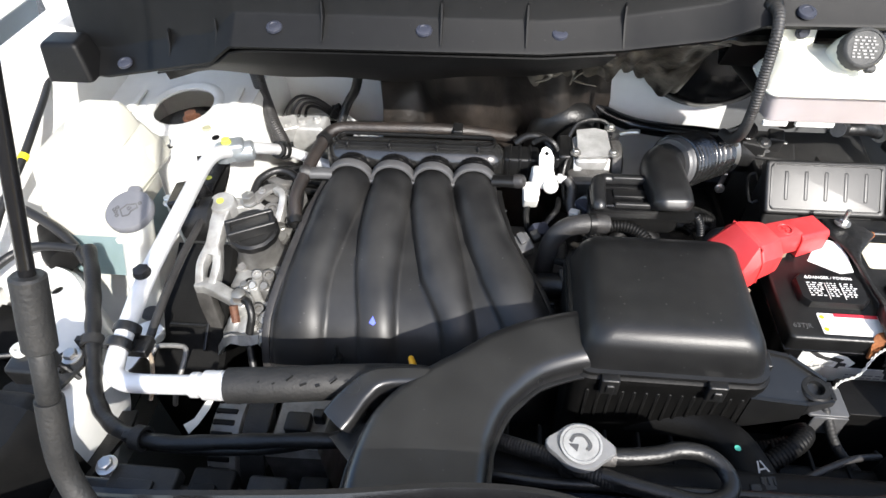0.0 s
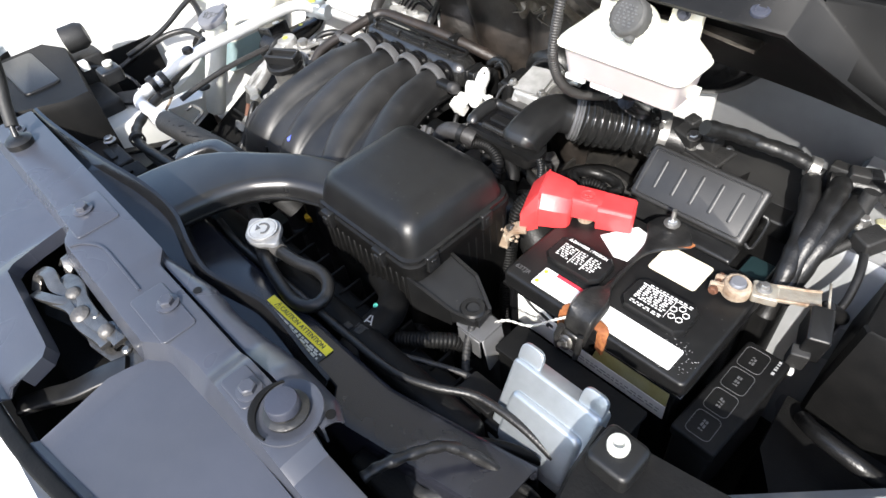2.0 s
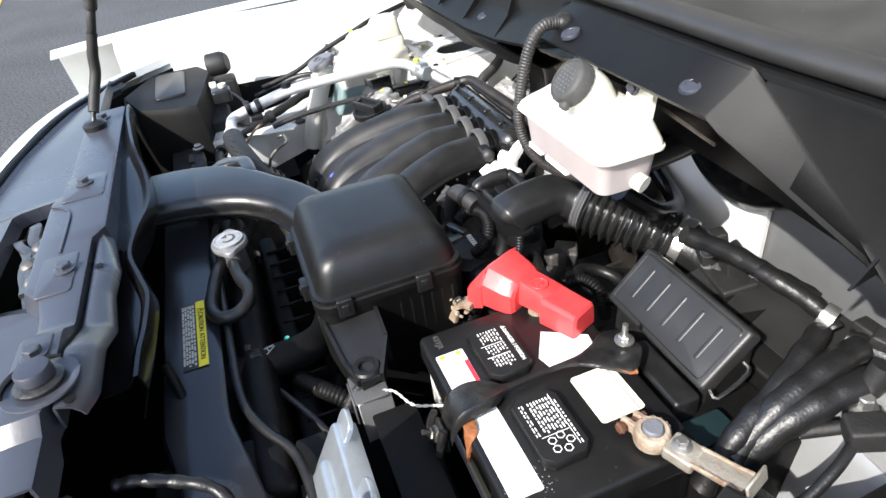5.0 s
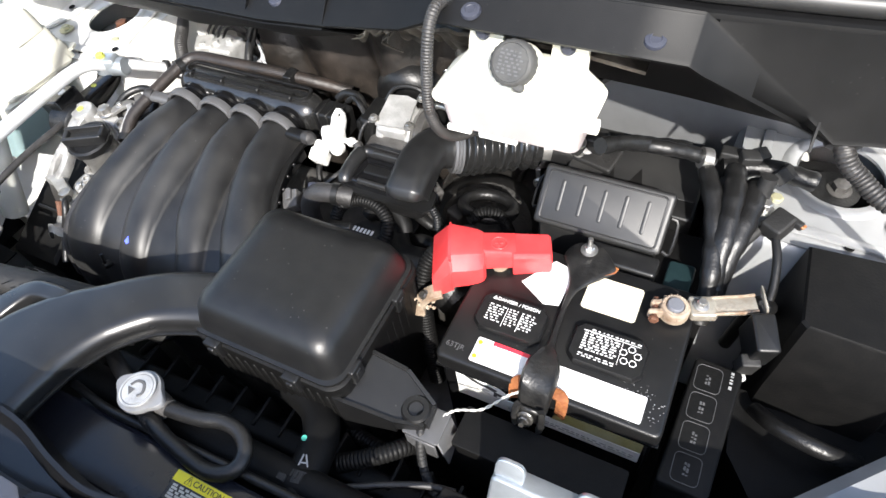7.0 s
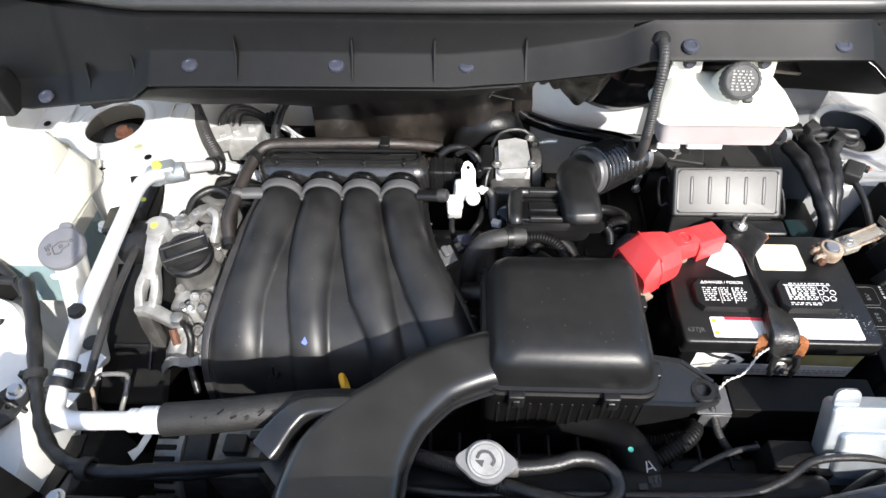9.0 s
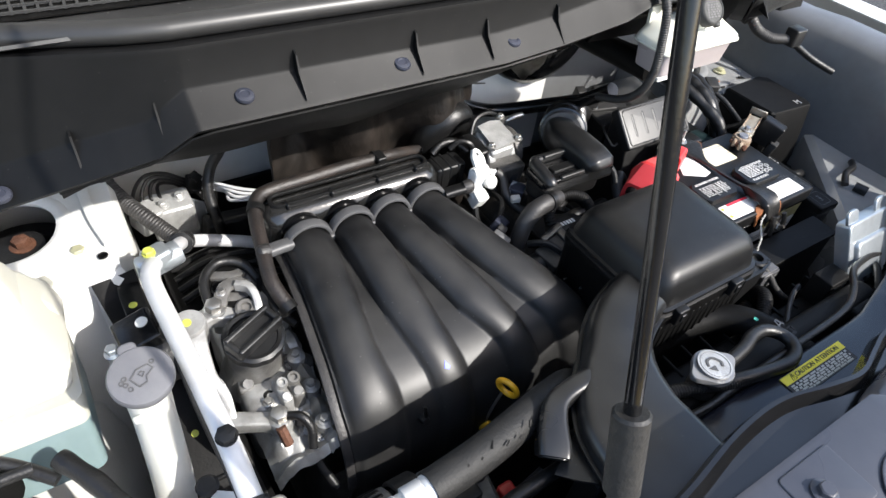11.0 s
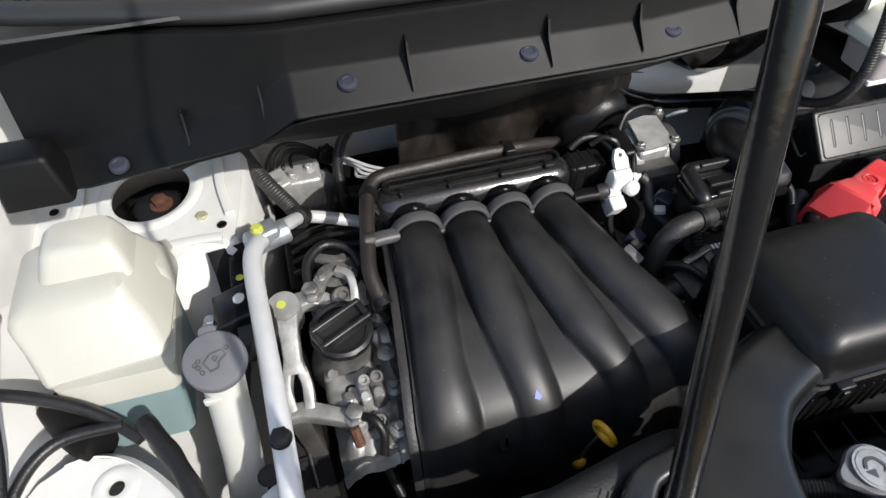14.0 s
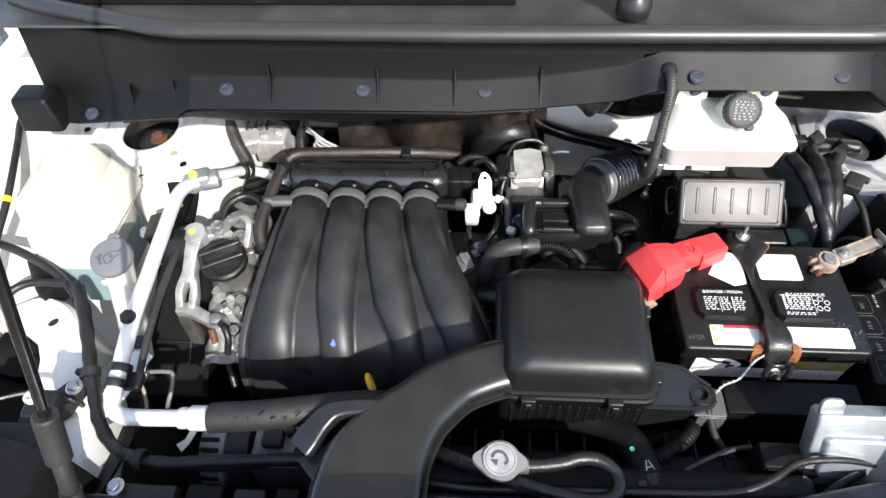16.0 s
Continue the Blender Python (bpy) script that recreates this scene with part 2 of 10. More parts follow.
    "cap_dusty": mat("cap_dusty", (0.030, 0.030, 0.030), 0.7, col2=(0.085, 0.085, 0.08), amount=0.5, bump=0.3),
    "worn_black": mat("worn_black", (0.006, 0.006, 0.0062), 0.36, col2=(0.050, 0.048, 0.045), amount=0.5, scale=55, stain=0.3, bump=0.35, bscale=220),
    "clip_grey": mat("clip_grey", (0.026, 0.029, 0.043), 0.45, amount=0.3, bump=0.1),
}


# ---- builders ----
def V(*a):
    return Vector(a)


def thing(name, at, label, category, group="", kind=""):
    ob = new(name)
    ob.location = at
    ob.empty_display_size = 0.02
    return tagged(ob, label, category, group, kind)


def mesh_from(name, bm, material, origin=(0, 0, 0), smooth=40):
    bmesh.ops.remove_doubles(bm, verts=bm.verts, dist=1e-6)
    bmesh.ops.recalc_face_normals(bm, faces=bm.faces)
    bm.transform(Matrix.Translation(-Vector(origin)))
    me = bpy.data.meshes.new(name)
    bm.to_mesh(me)
    bm.free()
    me.polygons.foreach_set("use_smooth", [True] * len(me.polygons))
    me.set_sharp_from_angle(angle=radians(smooth))
    me.materials.append(M[material])
    return me


def root_of(ob):
    while ob.parent:
        ob = ob.parent
    return ob


def part(name, bm, material, parent, label="", smooth=40):
    """One mesh under a thing or a part; the bmesh is given in world metres."""
    ob = new(name, mesh_from(name, bm, material, root_of(parent).location, smooth))
    ob.parent = parent
    return tagged(ob, label)


def solo(name, bm, material, label, category, group="", kind="", smooth=40, at=None):
    """A thing that is a single mesh."""
    if at is None:
        c = [v.co for v in bm.verts]
        at = Vector((sum(v.x for v in c) / len(c), sum(v.y for v in c) / len(c), min(v.z for v in c)))
    ob = new(name, mesh_from(name, bm, material, at, smooth))
    ob.location = at
    return tagged(ob, label, category, group, kind)


def B():
    return bmesh.new()


def stack(bm, rings, cap0=True, cap1=True, closed=True):
    """Skin a list of equal rings of points."""
    vs = [[bm.verts.new(p) for p in ring] for ring in rings]
    n = len(vs[0])
    for a, b in zip(vs, vs[1:]):
        for i in range(n if closed else n - 1):
            j = (i + 1) % n
            bm.faces.new((a[i], a[j], b[j], b[i]))
    if cap0 and closed:
        bm.faces.new(vs[0][::-1])
    if cap1 and closed:
        bm.faces.new(vs[-1])
    return bm


def rrect(hx, hy, r, n=4):
    r = min(r, hx * 0.999, hy * 0.999)
    out = []
    for sx, sy, a0 in ((1, 1, 0), (-1, 1, 90), (-1, -1, 180), (1, -1, 270)):
        for i in range(n + 1):
            a = radians(a0 + 90 * i / n)
            out.append((sx * (hx - r) + r * math.cos(a), sy * (hy - r) + r * math.sin(a)))
    return out


def rbox(bm, size, at, r=0.006, top=0.004, bottom=0.0, taper=0.0, m=None, n=4, k=3):
    """A box with rounded plan corners; top edges rounded by top, narrowing by taper towards the top. at: middle of its base."""
    sx, sy, sz = size
    rings = []
    levels = []
    if bottom:
        levels += [(bottom * (1 - math.sin(radians(90 * i / k))), bottom * (1 - math.cos(radians(90 * i / k)))) for i in range(k + 1)]
    else:
        levels.append((0.0, 0.0))
    if top:
        levels += [(top * (1 - math.cos(radians(90 * i / k))), sz - top + top * math.sin(radians(90 * i / k))) for i in range(k + 1)]
    else:
        levels.append((0.0, sz))
    for inset, z in levels:
        d = inset + taper * z / sz
        rings.append([V(x, y, z) for x, y in rrect(sx / 2 - d, sy / 2 - d, max(r - inset * 0.5, 0.0004), n)])
    t = Matrix.Translation(at) @ (m or Matrix.Identity(4))
    return stack(bm, [[t @ p for p in ring] for ring in rings])


def box(bm, size, at, bevel=0.0015, m=None):
    """A box with its middle at at."""
    made = bmesh.ops.create_cube(bm, size=1.0)["verts"]
    bmesh.ops.scale(bm, vec=size, verts=made)
    if bevel:
        es = list({e for v in made for e in v.link_edges})
        res = bmesh.ops.bevel(bm, geom=es, offset=bevel, segments=1, affect="EDGES", profile=0.5)
        made = list({v for f in res["faces"] for v in f.verts} | {v for v in made if v.is_valid})
    t = Matrix.Translation(at) @ (m or Matrix.Identity(4))
    bmesh.ops.transform(bm, matrix=t, verts=made)
    return bm


def lathe(bm, profile, at, m=None, n=24):
    """Turn (radius, height) pairs about z."""
    t = Matrix.Translation(at) @ (m or Matrix.Identity(4))
    rings = [[t @ V(max(r, 1e-5) * math.cos(2 * math.pi * i / n), max(r, 1e-5) * math.sin(2 * math.pi * i / n), z) for i in range(n)] for r, z in profile]
    if profile[0][0] > 1e-4 and profile[-1][0] > 1e-4:
        return stack(bm, rings + rings[:1], False, False)
    return stack(bm, rings)


def aim(way):
    """A turn that takes z to the given way."""
    return Vector(way).to_track_quat("Z", "Y").to_matrix().to_4x4()


def glide(points, steps=8):
    """Points along a smooth line through the given ones."""
    p = [Vector(q) for q in points]
    if len(p) == 2 or steps <= 1:
        return p
    out = []
    for i in range(len(p) - 1):
        a, b = p[i], p[i + 1]
        z, c = p[max(i - 1, 0)], p[min(i + 2, len(p) - 1)]
        for s in range(steps):
            t = s / steps
            out.append(0.5 * ((2 * a) + (b - z) * t + (2 * z - 5 * a + 4 * b - c) * t * t + (3 * a - z - 3 * b + c) * t ** 3))
    out.append(p[-1])
    return out


def sweep(bm, path, section, up=(0, 0, 1), cap=True):
    """Carry a section along a path; section(k) gives 2D points (across, up) at share k of the way."""
    path = [Vector(p) for p in path]
    side = None
    rings = []
    total = len(path) - 1
    for i, p in enumerate(path):
        d = (path[min(i + 1, total)] - path[max(i - 1, 0)]).normalized()
        if up is not None:
            s = d.cross(Vector(up))
            s = s.normalized() if s.length > 1e-4 else (side or V(1, 0, 0))
        else:
            if side is None:
                side = d.orthogonal().normalized()
            s = (side - d * side.dot(d)).normalized()
        side = s
        u = s.cross(d).normalized()
        rings.append([p + s * a + u * b for a, b in section(i / total)])
    return stack(bm, rings, cap, cap)


def circle(r, n=12):
    return [(r * math.cos(2 * math.pi * i / n), r * math.sin(2 * math.pi * i / n)) for i in range(n)]


def tube(bm, points, r, n=12, steps=8, cap=True):
    """A round hose or wire; r is a number or a rule of the share of the way."""
    path = glide(points, steps)
    rule = r if callable(r) else (lambda k: r)
    return sweep(bm, path, lambda k: circle(rule(k), n), up=None, cap=cap)


def ribbed(bm, points, r, depth, pitch, n=14):
    """A corrugated hose."""
    path = glide(points, 24)
    long = sum((b - a).length for a, b in zip(path, path[1:]))
    count = max(4, int(long / pitch))
    dense = []
    acc = [0.0]
    for a, b in zip(path, path[1:]):
        acc.append(acc[-1] + (b - a).length)
    j = 0
    for i in range(count * 4 + 1):
        s = long * i / (count * 4)
        while j < len(acc) - 2 and acc[j + 1] < s:
            j += 1
        t = (s - acc[j]) / max(acc[j + 1] - acc[j], 1e-9)
        dense.append(path[j].lerp(path[j + 1], min(max(t, 0), 1)))
    wave = (0.0, 0.75, 1.0, 0.75)
    total = count * 4
    return sweep(bm, dense, lambda k: circle(r - depth * (1 - wave[int(round(k * total)) % 4]), n), up=None)


def plate(bm, pts, thick, at=(0, 0, 0), m=None, hole=None):
    """A flat plate from its 2D outline (x, y), thick downwards from z = 0. hole: (x, y, r) cut through it."""
    t = Matrix.Translation(at) @ (m or Matrix.Identity(4))
    if hole:
        hx, hy, r = hole
        n = 24
        dense = []
        for a, b in zip(pts, pts[1:] + pts[:1]):
            for k in range(8):
                dense.append((a[0] + (b[0] - a[0]) * k / 8, a[1] + (b[1] - a[1]) * k / 8))
        ang = [math.atan2(y - hy, x - hx) for x, y in dense]
        inner = [(hx + r * math.cos(a), hy + r * math.sin(a)) for a in ang]
        rings = [[t @ V(x, y, 0) for x, y in inner], [t @ V(x, y, 0) for x, y in dense], [t @ V(x, y, -thick) for x, y in dense], [t @ V(x, y, -thick) for x, y in inner]]
        rings.append(rings[0])
        return stack(bm, rings, False, False)
    rings = [[t @ V(x, y, 0) for x, y in pts], [t @ V(x, y, -thick) for x, y in pts]]
    return stack(bm, rings)


def sheet(bm, rows, thick=0.0015):
    """A pressed sheet through rows of points, given a thickness along its normal."""
    rows = [[Vector(p) for p in r] for r in rows]
    n, k = len(rows), len(rows[0])

    def nrm(i, j):
        a = rows[min(i + 1, n - 1)][j] - rows[max(i - 1, 0)][j]
        b = rows[i][min(j + 1, k - 1)] - rows[i][max(j - 1, 0)]
        c = a.cross(b)
        return c.normalized() if c.length > 1e-12 else V(0, 0, 1)
    top = [[bm.verts.new(rows[i][j]) for j in range(k)] for i in range(n)]
    low = [[bm.verts.new(rows[i][j] - nrm(i, j) * thick) for j in range(k)] for i in range(n)]
    for i in range(n - 1):
        for j in range(k - 1):
            bm.faces.new((top[i][j], top[i][j + 1], top[i + 1][j + 1], top[i + 1][j]))
            bm.faces.new((low[i][j], low[i + 1][j], low[i + 1][j + 1], low[i][j + 1]))
    for i in range(n - 1):
        bm.faces.new((top[i][0], top[i + 1][0], low[i + 1][0], low[i][0]))
        bm.faces.new((top[i][-1], low[i][-1], low[i + 1][-1], top[i + 1][-1]))
    for j in range(k - 1):
        bm.faces.new((top[0][j], low[0][j], low[0][j + 1], top[0][j + 1]))
        bm.faces.new((top[-1][j], top[-1][j + 1], low[-1][j + 1], low[-1][j]))
    return bm


def hexbolt(bm, at, way=(0, 0, 1), r=0.006, h=0.006, flange=1.45):
    t = aim(way)
    lathe(bm, [(0, 0), (r * flange, 0), (r * flange, 0.0015), (r * 1.1, 0.0025), (0, 0.0025)], at, t, 16)
    tt = Matrix.Translation(at) @ t
    rings = [[tt @ V(q * math.cos(math.pi * i / 3), q * math.sin(math.pi * i / 3), z) for i in range(6)] for q, z in ((r, 0.002), (r, h - 0.001), (r * 0.82, h))]
    return stack(bm, rings)


def words(name, text, size, m, material, parent, depth=0.0003):
    """Lettering as a thin mesh; m places it."""
    cu = bpy.data.curves.new(name, "FONT")
    cu.body, cu.size, cu.extrude, cu.align_x, cu.align_y, cu.resolution_u = text, size, depth, "CENTER", "CENTER", 3
    tmp = new(name + "_curve", cu)
    bpy.context.view_layer.update()
    me = bpy.data.meshes.new_from_object(tmp.evaluated_get(bpy.context.evaluated_depsgraph_get()))
    bpy.data.objects.remove(tmp)
    me.transform(Matrix.Translation(-root_of(parent).location) @ m)
    me.materials.clear()
    me.materials.append(M[material])
    ob = new(name, me)
    ob.parent = parent
    return ob


def bars(bm, m, w, h, rows, rng, fill=0.7, gap=0.25, depth=0.0003):
    """Rows of short bars in place of small print, on the plane of m, about its middle."""
    rh = h / rows
    for i in range(rows):
        y = h / 2 - rh * (i + 0.5)
        x = -w / 2
        while x < w / 2 - 0.002:
            bw = min(rng.uniform(0.25, 1.0) * fill * 0.018, w / 2 - x)
            box(bm, (bw, rh * (1 - gap), depth), m @ V(x + bw / 2, y, 0), 0, m.to_3x3().to_4x4())
            x += bw + rng.uniform(0.0015, 0.003)
    return bm


# ---- the setting: ground and car body ----
def ground():
    bm = B()
    plate(bm, [(-60, -60), (60, -60), (60, 60), (-60, 60)], 0.2)
    solo("ground", bm, "asphalt", "worn grey asphalt of a parking lot", "ground", kind="structure", at=V(0, 0, 0))
    bm = B()
    a, b = V(3.0, -1.26, 0), V(-16.0, -2.90, 0)
    side = (b - a).cross(V(0, 0, 1)).normalized() * 0.13
    rows = []
    for i in range(60):
        p = a.lerp(b, i / 59)
        w = 1 + 0.06 * math.sin(i * 2.3) + 0.04 * math.sin(i * 5.1)
        rows.append([p - side * w + V(0, 0, 0.004), p + side * w + V(0, 0, 0.004)])
    sheet(bm, rows, 0.003)
    solo("parking_line", bm, "line_paint", "yellow painted parking line on the asphalt", "line", kind="structure", at=a)


def lerp_table(xs, vs, x):
    return float(np.interp(x, xs, vs))


def cowl_panel():
    cowl = thing("cowl_panel", (0.05, 0.66, 1.0), "black plastic cowl panel with fins, clips and a rubber seal", "cowl", kind="structure")
    xs = [-0.575, -0.53, -0.36, -0.325, 0.03, 0.115, 0.212, 0.25, 0.478, 0.49, 0.575, 0.605, 0.63, 0.80]
    zs = [1.012, 1.012, 1.058, 1.086, 1.086, 1.093, 1.110, 1.1275, 1.1285, 1.120, 1.048, 1.021, 1.024, 1.024]
    ys = [0.685, 0.680, 0.640, 0.626, 0.626, 0.626, 0.621, 0.618, 0.618, 0.621, 0.675, 0.694, 0.698, 0.72]
    deep = [0.030, 0.030, 0.034, 0.036, 0.036, 0.036, 0.034, 0.034, 0.034, 0.04, 0.045, 0.05, 0.05, 0.05]
    lipy = [0.74, 0.72, 0.668, 0.662, 0.656, 0.656, 0.654, 0.654, 0.655, 0.656, 0.666, 0.669, 0.672, 0.70]
    lipz = [1.145, 1.145, 1.148, 1.148, 1.148, 1.148, 1.150, 1.150, 1.150, 1.150, 1.148, 1.148, 1.148, 1.145]
    rows, lip, bead, top = [], [], [], []
    for x in sorted(set(xs + [round(-0.57 + 0.05 * i, 3) for i in range(28)])):
        y, z, d, ly, lz = (lerp_table(xs, v, x) for v in (ys, zs, deep, lipy, lipz))
        back = min(y + d, ly - 0.002)
        rows.append([V(x, y + 0.003, z - 0.007), V(x, y, z - 0.003), V(x, y + 0.002, z), V(x, back - 0.002, z + 0.020), V(x, back, z + 0.024), V(x, ly - 0.001, lz - 0.004), V(x, ly, lz), V(x, ly + 0.004, lz + 0.001), V(x, ly + 0.010, lz - 0.006)])
        bead.append(V(x, ly + 0.022, lz + 0.008))
        top.append([V(x, ly + 0.010, lz - 0.004), V(x, ly + 0.036, lz + 0.004)])
    bm = B()
    sheet(bm, rows, 0.0022)
    part("panel", bm, "cowl", cowl, smooth=48)
    bm = B()
    sheet(bm, top, 0.002)
    part("seal_channel", bm, "cowl", cowl)
    bm = B()
    sweep(bm, bead, lambda k: [(0.0125 * math.cos(2 * math.pi * i / 14), 0.0105 * math.sin(2 * math.pi * i / 14)) for i in range(14)])
    part("weatherstrip", bm, "seal_rubber", cowl, "smooth dark grey rubber weatherstrip")
    # black underside that hangs below the front lip
    bm = B()
    rows = []
    for i in range(29):
        x = -0.45 + 0.56 * i / 28
        y, z = lerp_table(xs, ys, x), lerp_table(xs, zs, x)
        low = lerp_table([-0.45, -0.40, -0.297, -0.155, -0.08, 0.0, 0.11], [1.000, 1.013, 1.010, 1.006, 1.013, 1.017, 1.035], x) - 0.002 * math.sin(x * 37)
        rows.append([V(x, y + 0.006, z - 0.010), V(x, y + 0.022, (z + low) / 2 + 0.006), V(x, 0.690, low + 0.004), V(x, 0.700, low), V(x, 0.716, low + 0.004), V(x, 0.75, low + 0.03)])
    sheet(bm, rows, 0.002)
    part("underside", bm, "cowl", cowl, "black underside of the cowl", smooth=60)
    bm = B()
    rows = []
    for i in range(19):
        x = 0.25 + 0.37 * i / 18
        y, z = lerp_table(xs, ys, x), lerp_table(xs, zs, x)
        edge = lerp_table([0.25, 0.45, 0.50, 0.60, 0.63], [0.716, 0.720, 0.720, 0.722, 0.725], x)
        low = min(lerp_table([0.25, 0.46, 0.494, 0.589, 0.63], [1.030, 1.021, 1.019, 1.010, 1.000], x), z - 0.02)
        rows.append([V(x, y + 0.008, z - 0.008), V(x, max(y + 0.03, 0.664), z - 0.014), V(x, max(y + 0.035, 0.690), (z + low) / 2), V(x, max(y + 0.04, edge - 0.004), low + 0.003), V(x, max(y + 0.042, edge), low), V(x, max(y + 0.05, edge + 0.010), low + 0.012)])
    sheet(bm, rows, 0.002)
    part("underside", bm, "cowl", cowl, "black underside of the cowl", smooth=50)
    # triangular stiffening fins
    for x, y, z in ((-0.425, 0.656, 1.04), (-0.351, 0.640, 1.066), (-0.216, 0.628, 1.094), (-0.081, 0.628, 1.094), (0.013, 0.628, 1.094), (0.116, 0.626, 1.096), (0.588, 0.648, 1.046)):
        bm = B()
        tall = 0.036 if x < 0.5 else 0.06
        plate(bm, [(0, -0.004), (0.033, 0.006), (0.033, tall), (0.024, tall - 0.004), (0.018, 0.016)], 0.002, (x + 0.001, y, z), Matrix(((0, 0, 1, 0), (1, 0, 0, 0), (0, 1, 0, 0), (0, 0, 0, 1))))
        part("fin", bm, "cowl", cowl)
    for x, y, z in ((-0.494, 0.676, 1.030), (-0.273, 0.645, 1.0975), (-0.101, 0.645, 1.0975), (0.049, 0.645, 1.0975), (0.288, 0.628, 1.134), (0.448, 0.632, 1.133), (0.655, 0.728, 1.035)):
        bm = B()
        lathe(bm, [(0, 0), (0.0092, 0), (0.0095, 0.002), (0.0085, 0.0038), (0.0050, 0.0046), (0.0045, 0.0040), (0, 0.0040)], (x, y, z - 0.0005), aim((0, -0.3, 1)), 18)
        part("push_clip", bm, "clip_grey", cowl, "blue-grey plastic push clip")
    # end block
    bm = B()
    rbox(bm, (0.062, 0.05, 0.05), (-0.572, 0.688, 1.008), 0.006, 0.006, taper=0.006)
    part("end_block", bm, "cowl", cowl)
    bm = B()
    rbox(bm, (0.07, 0.06, 0.05), (0.735, 0.725, 1.02), 0.006, 0.006, taper=0.006)
    part("end_block", bm, "cowl", cowl)
    # upper deck behind the seal
    bm = B()
    rows = []
    for i in range(15):
        x = -0.62 + 1.45 * i / 14
        rows.append([V(x, 0.690, 1.158), V(x, 0.705, 1.150), V(x, 0.74, 1.147), V(x, 0.86, 1.165), V(x, 0.99, 1.21)])
    sheet(bm, rows, 0.003)
    deck = part("deck", bm, "deck", cowl, "dusty black deck below the windscreen")
    # black sheet added below the bars in place of shade in the openings
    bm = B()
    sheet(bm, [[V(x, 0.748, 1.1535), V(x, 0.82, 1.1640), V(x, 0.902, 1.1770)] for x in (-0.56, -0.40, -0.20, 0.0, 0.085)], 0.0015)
    part("grille_backing", bm, "dull_black", cowl, "black sheet standing in for shade behind the grille")
    bm = B()
    for i in range(62):
        x = -0.56 + 0.0105 * i
        if abs(x + 0.235) < 0.012:
            continue
        box(bm, (0.0026, 0.15, 0.0022), (x, 0.825, 1.1690), 0, pose(0, 0, 0, 9))
    for j in range(15):
        y = 0.752 + 0.0105 * j
        z = 1.158 + (y - 0.752) * 0.155
        box(bm, (0.30, 0.0024, 0.0022), (-0.402, y, z), 0)
        box(bm, (0.31, 0.0024, 0.0022), (-0.07, y, z), 0)
    part("grille", bm, "deck", cowl, "black square-mesh air intake grille")
    # wiper
    bm = B()
    path = [V(0.02, 0.90, 1.225), V(0.10, 0.83, 1.205), V(0.19, 0.745, 1.188), V(0.215, 0.73, 1.184)]
    sweep(bm, glide(path, 6), lambda k: rrect(0.012 + 0.006 * k, 0.006, 0.004, 3))
    lathe(bm, [(0, 0), (0.021, 0), (0.021, 0.016), (0.015, 0.024), (0, 0.025)], (0.225, 0.727, 1.155), n=20)
    solo("wiper_arm", bm, "satin_black", "black wiper arm resting on the cowl panel", "wiper")


def windscreen():
    bm = B()
    rows = [[V(x, 0.99 + 0.02 * abs(x) ** 2, 1.215), V(x, 1.30, 1.52), V(x, 1.55, 1.78)] for x in (-0.7, -0.35, 0.05, 0.45, 0.85)]
    sheet(bm, rows, 0.005)
    solo("windscreen", bm, "lens", "dark tinted windscreen glass", "windscreen", kind="structure")


def hood():
    h = thing("hood", (0.07, 1.02, 1.215), "white painted hood held open by a prop rod", "hood", kind="structure")
    for name, material, off, grow in (("skin", "body_white", 0.022, 0.0), ("inner_panel", "white_paint", 0.0, -0.03)):
        bm = B()
        rows = []
        for i in range(9):
            x = -0.66 - grow + (1.46 + 2 * grow) * i / 8
            edge = 0.04 * abs((x - 0.07) / 0.73) ** 3
            d = V(0, 0.78, 0.62) * off
            rows.append([V(x, 1.02, 1.215) + d, V(x, 0.83, 1.46) + d, V(x, 0.62, 1.725) + d, V(x, 0.42 + edge - grow, 1.965 - edge + grow) + d])
        sheet(bm, rows, 0.012)
        part(name, bm, material, h)


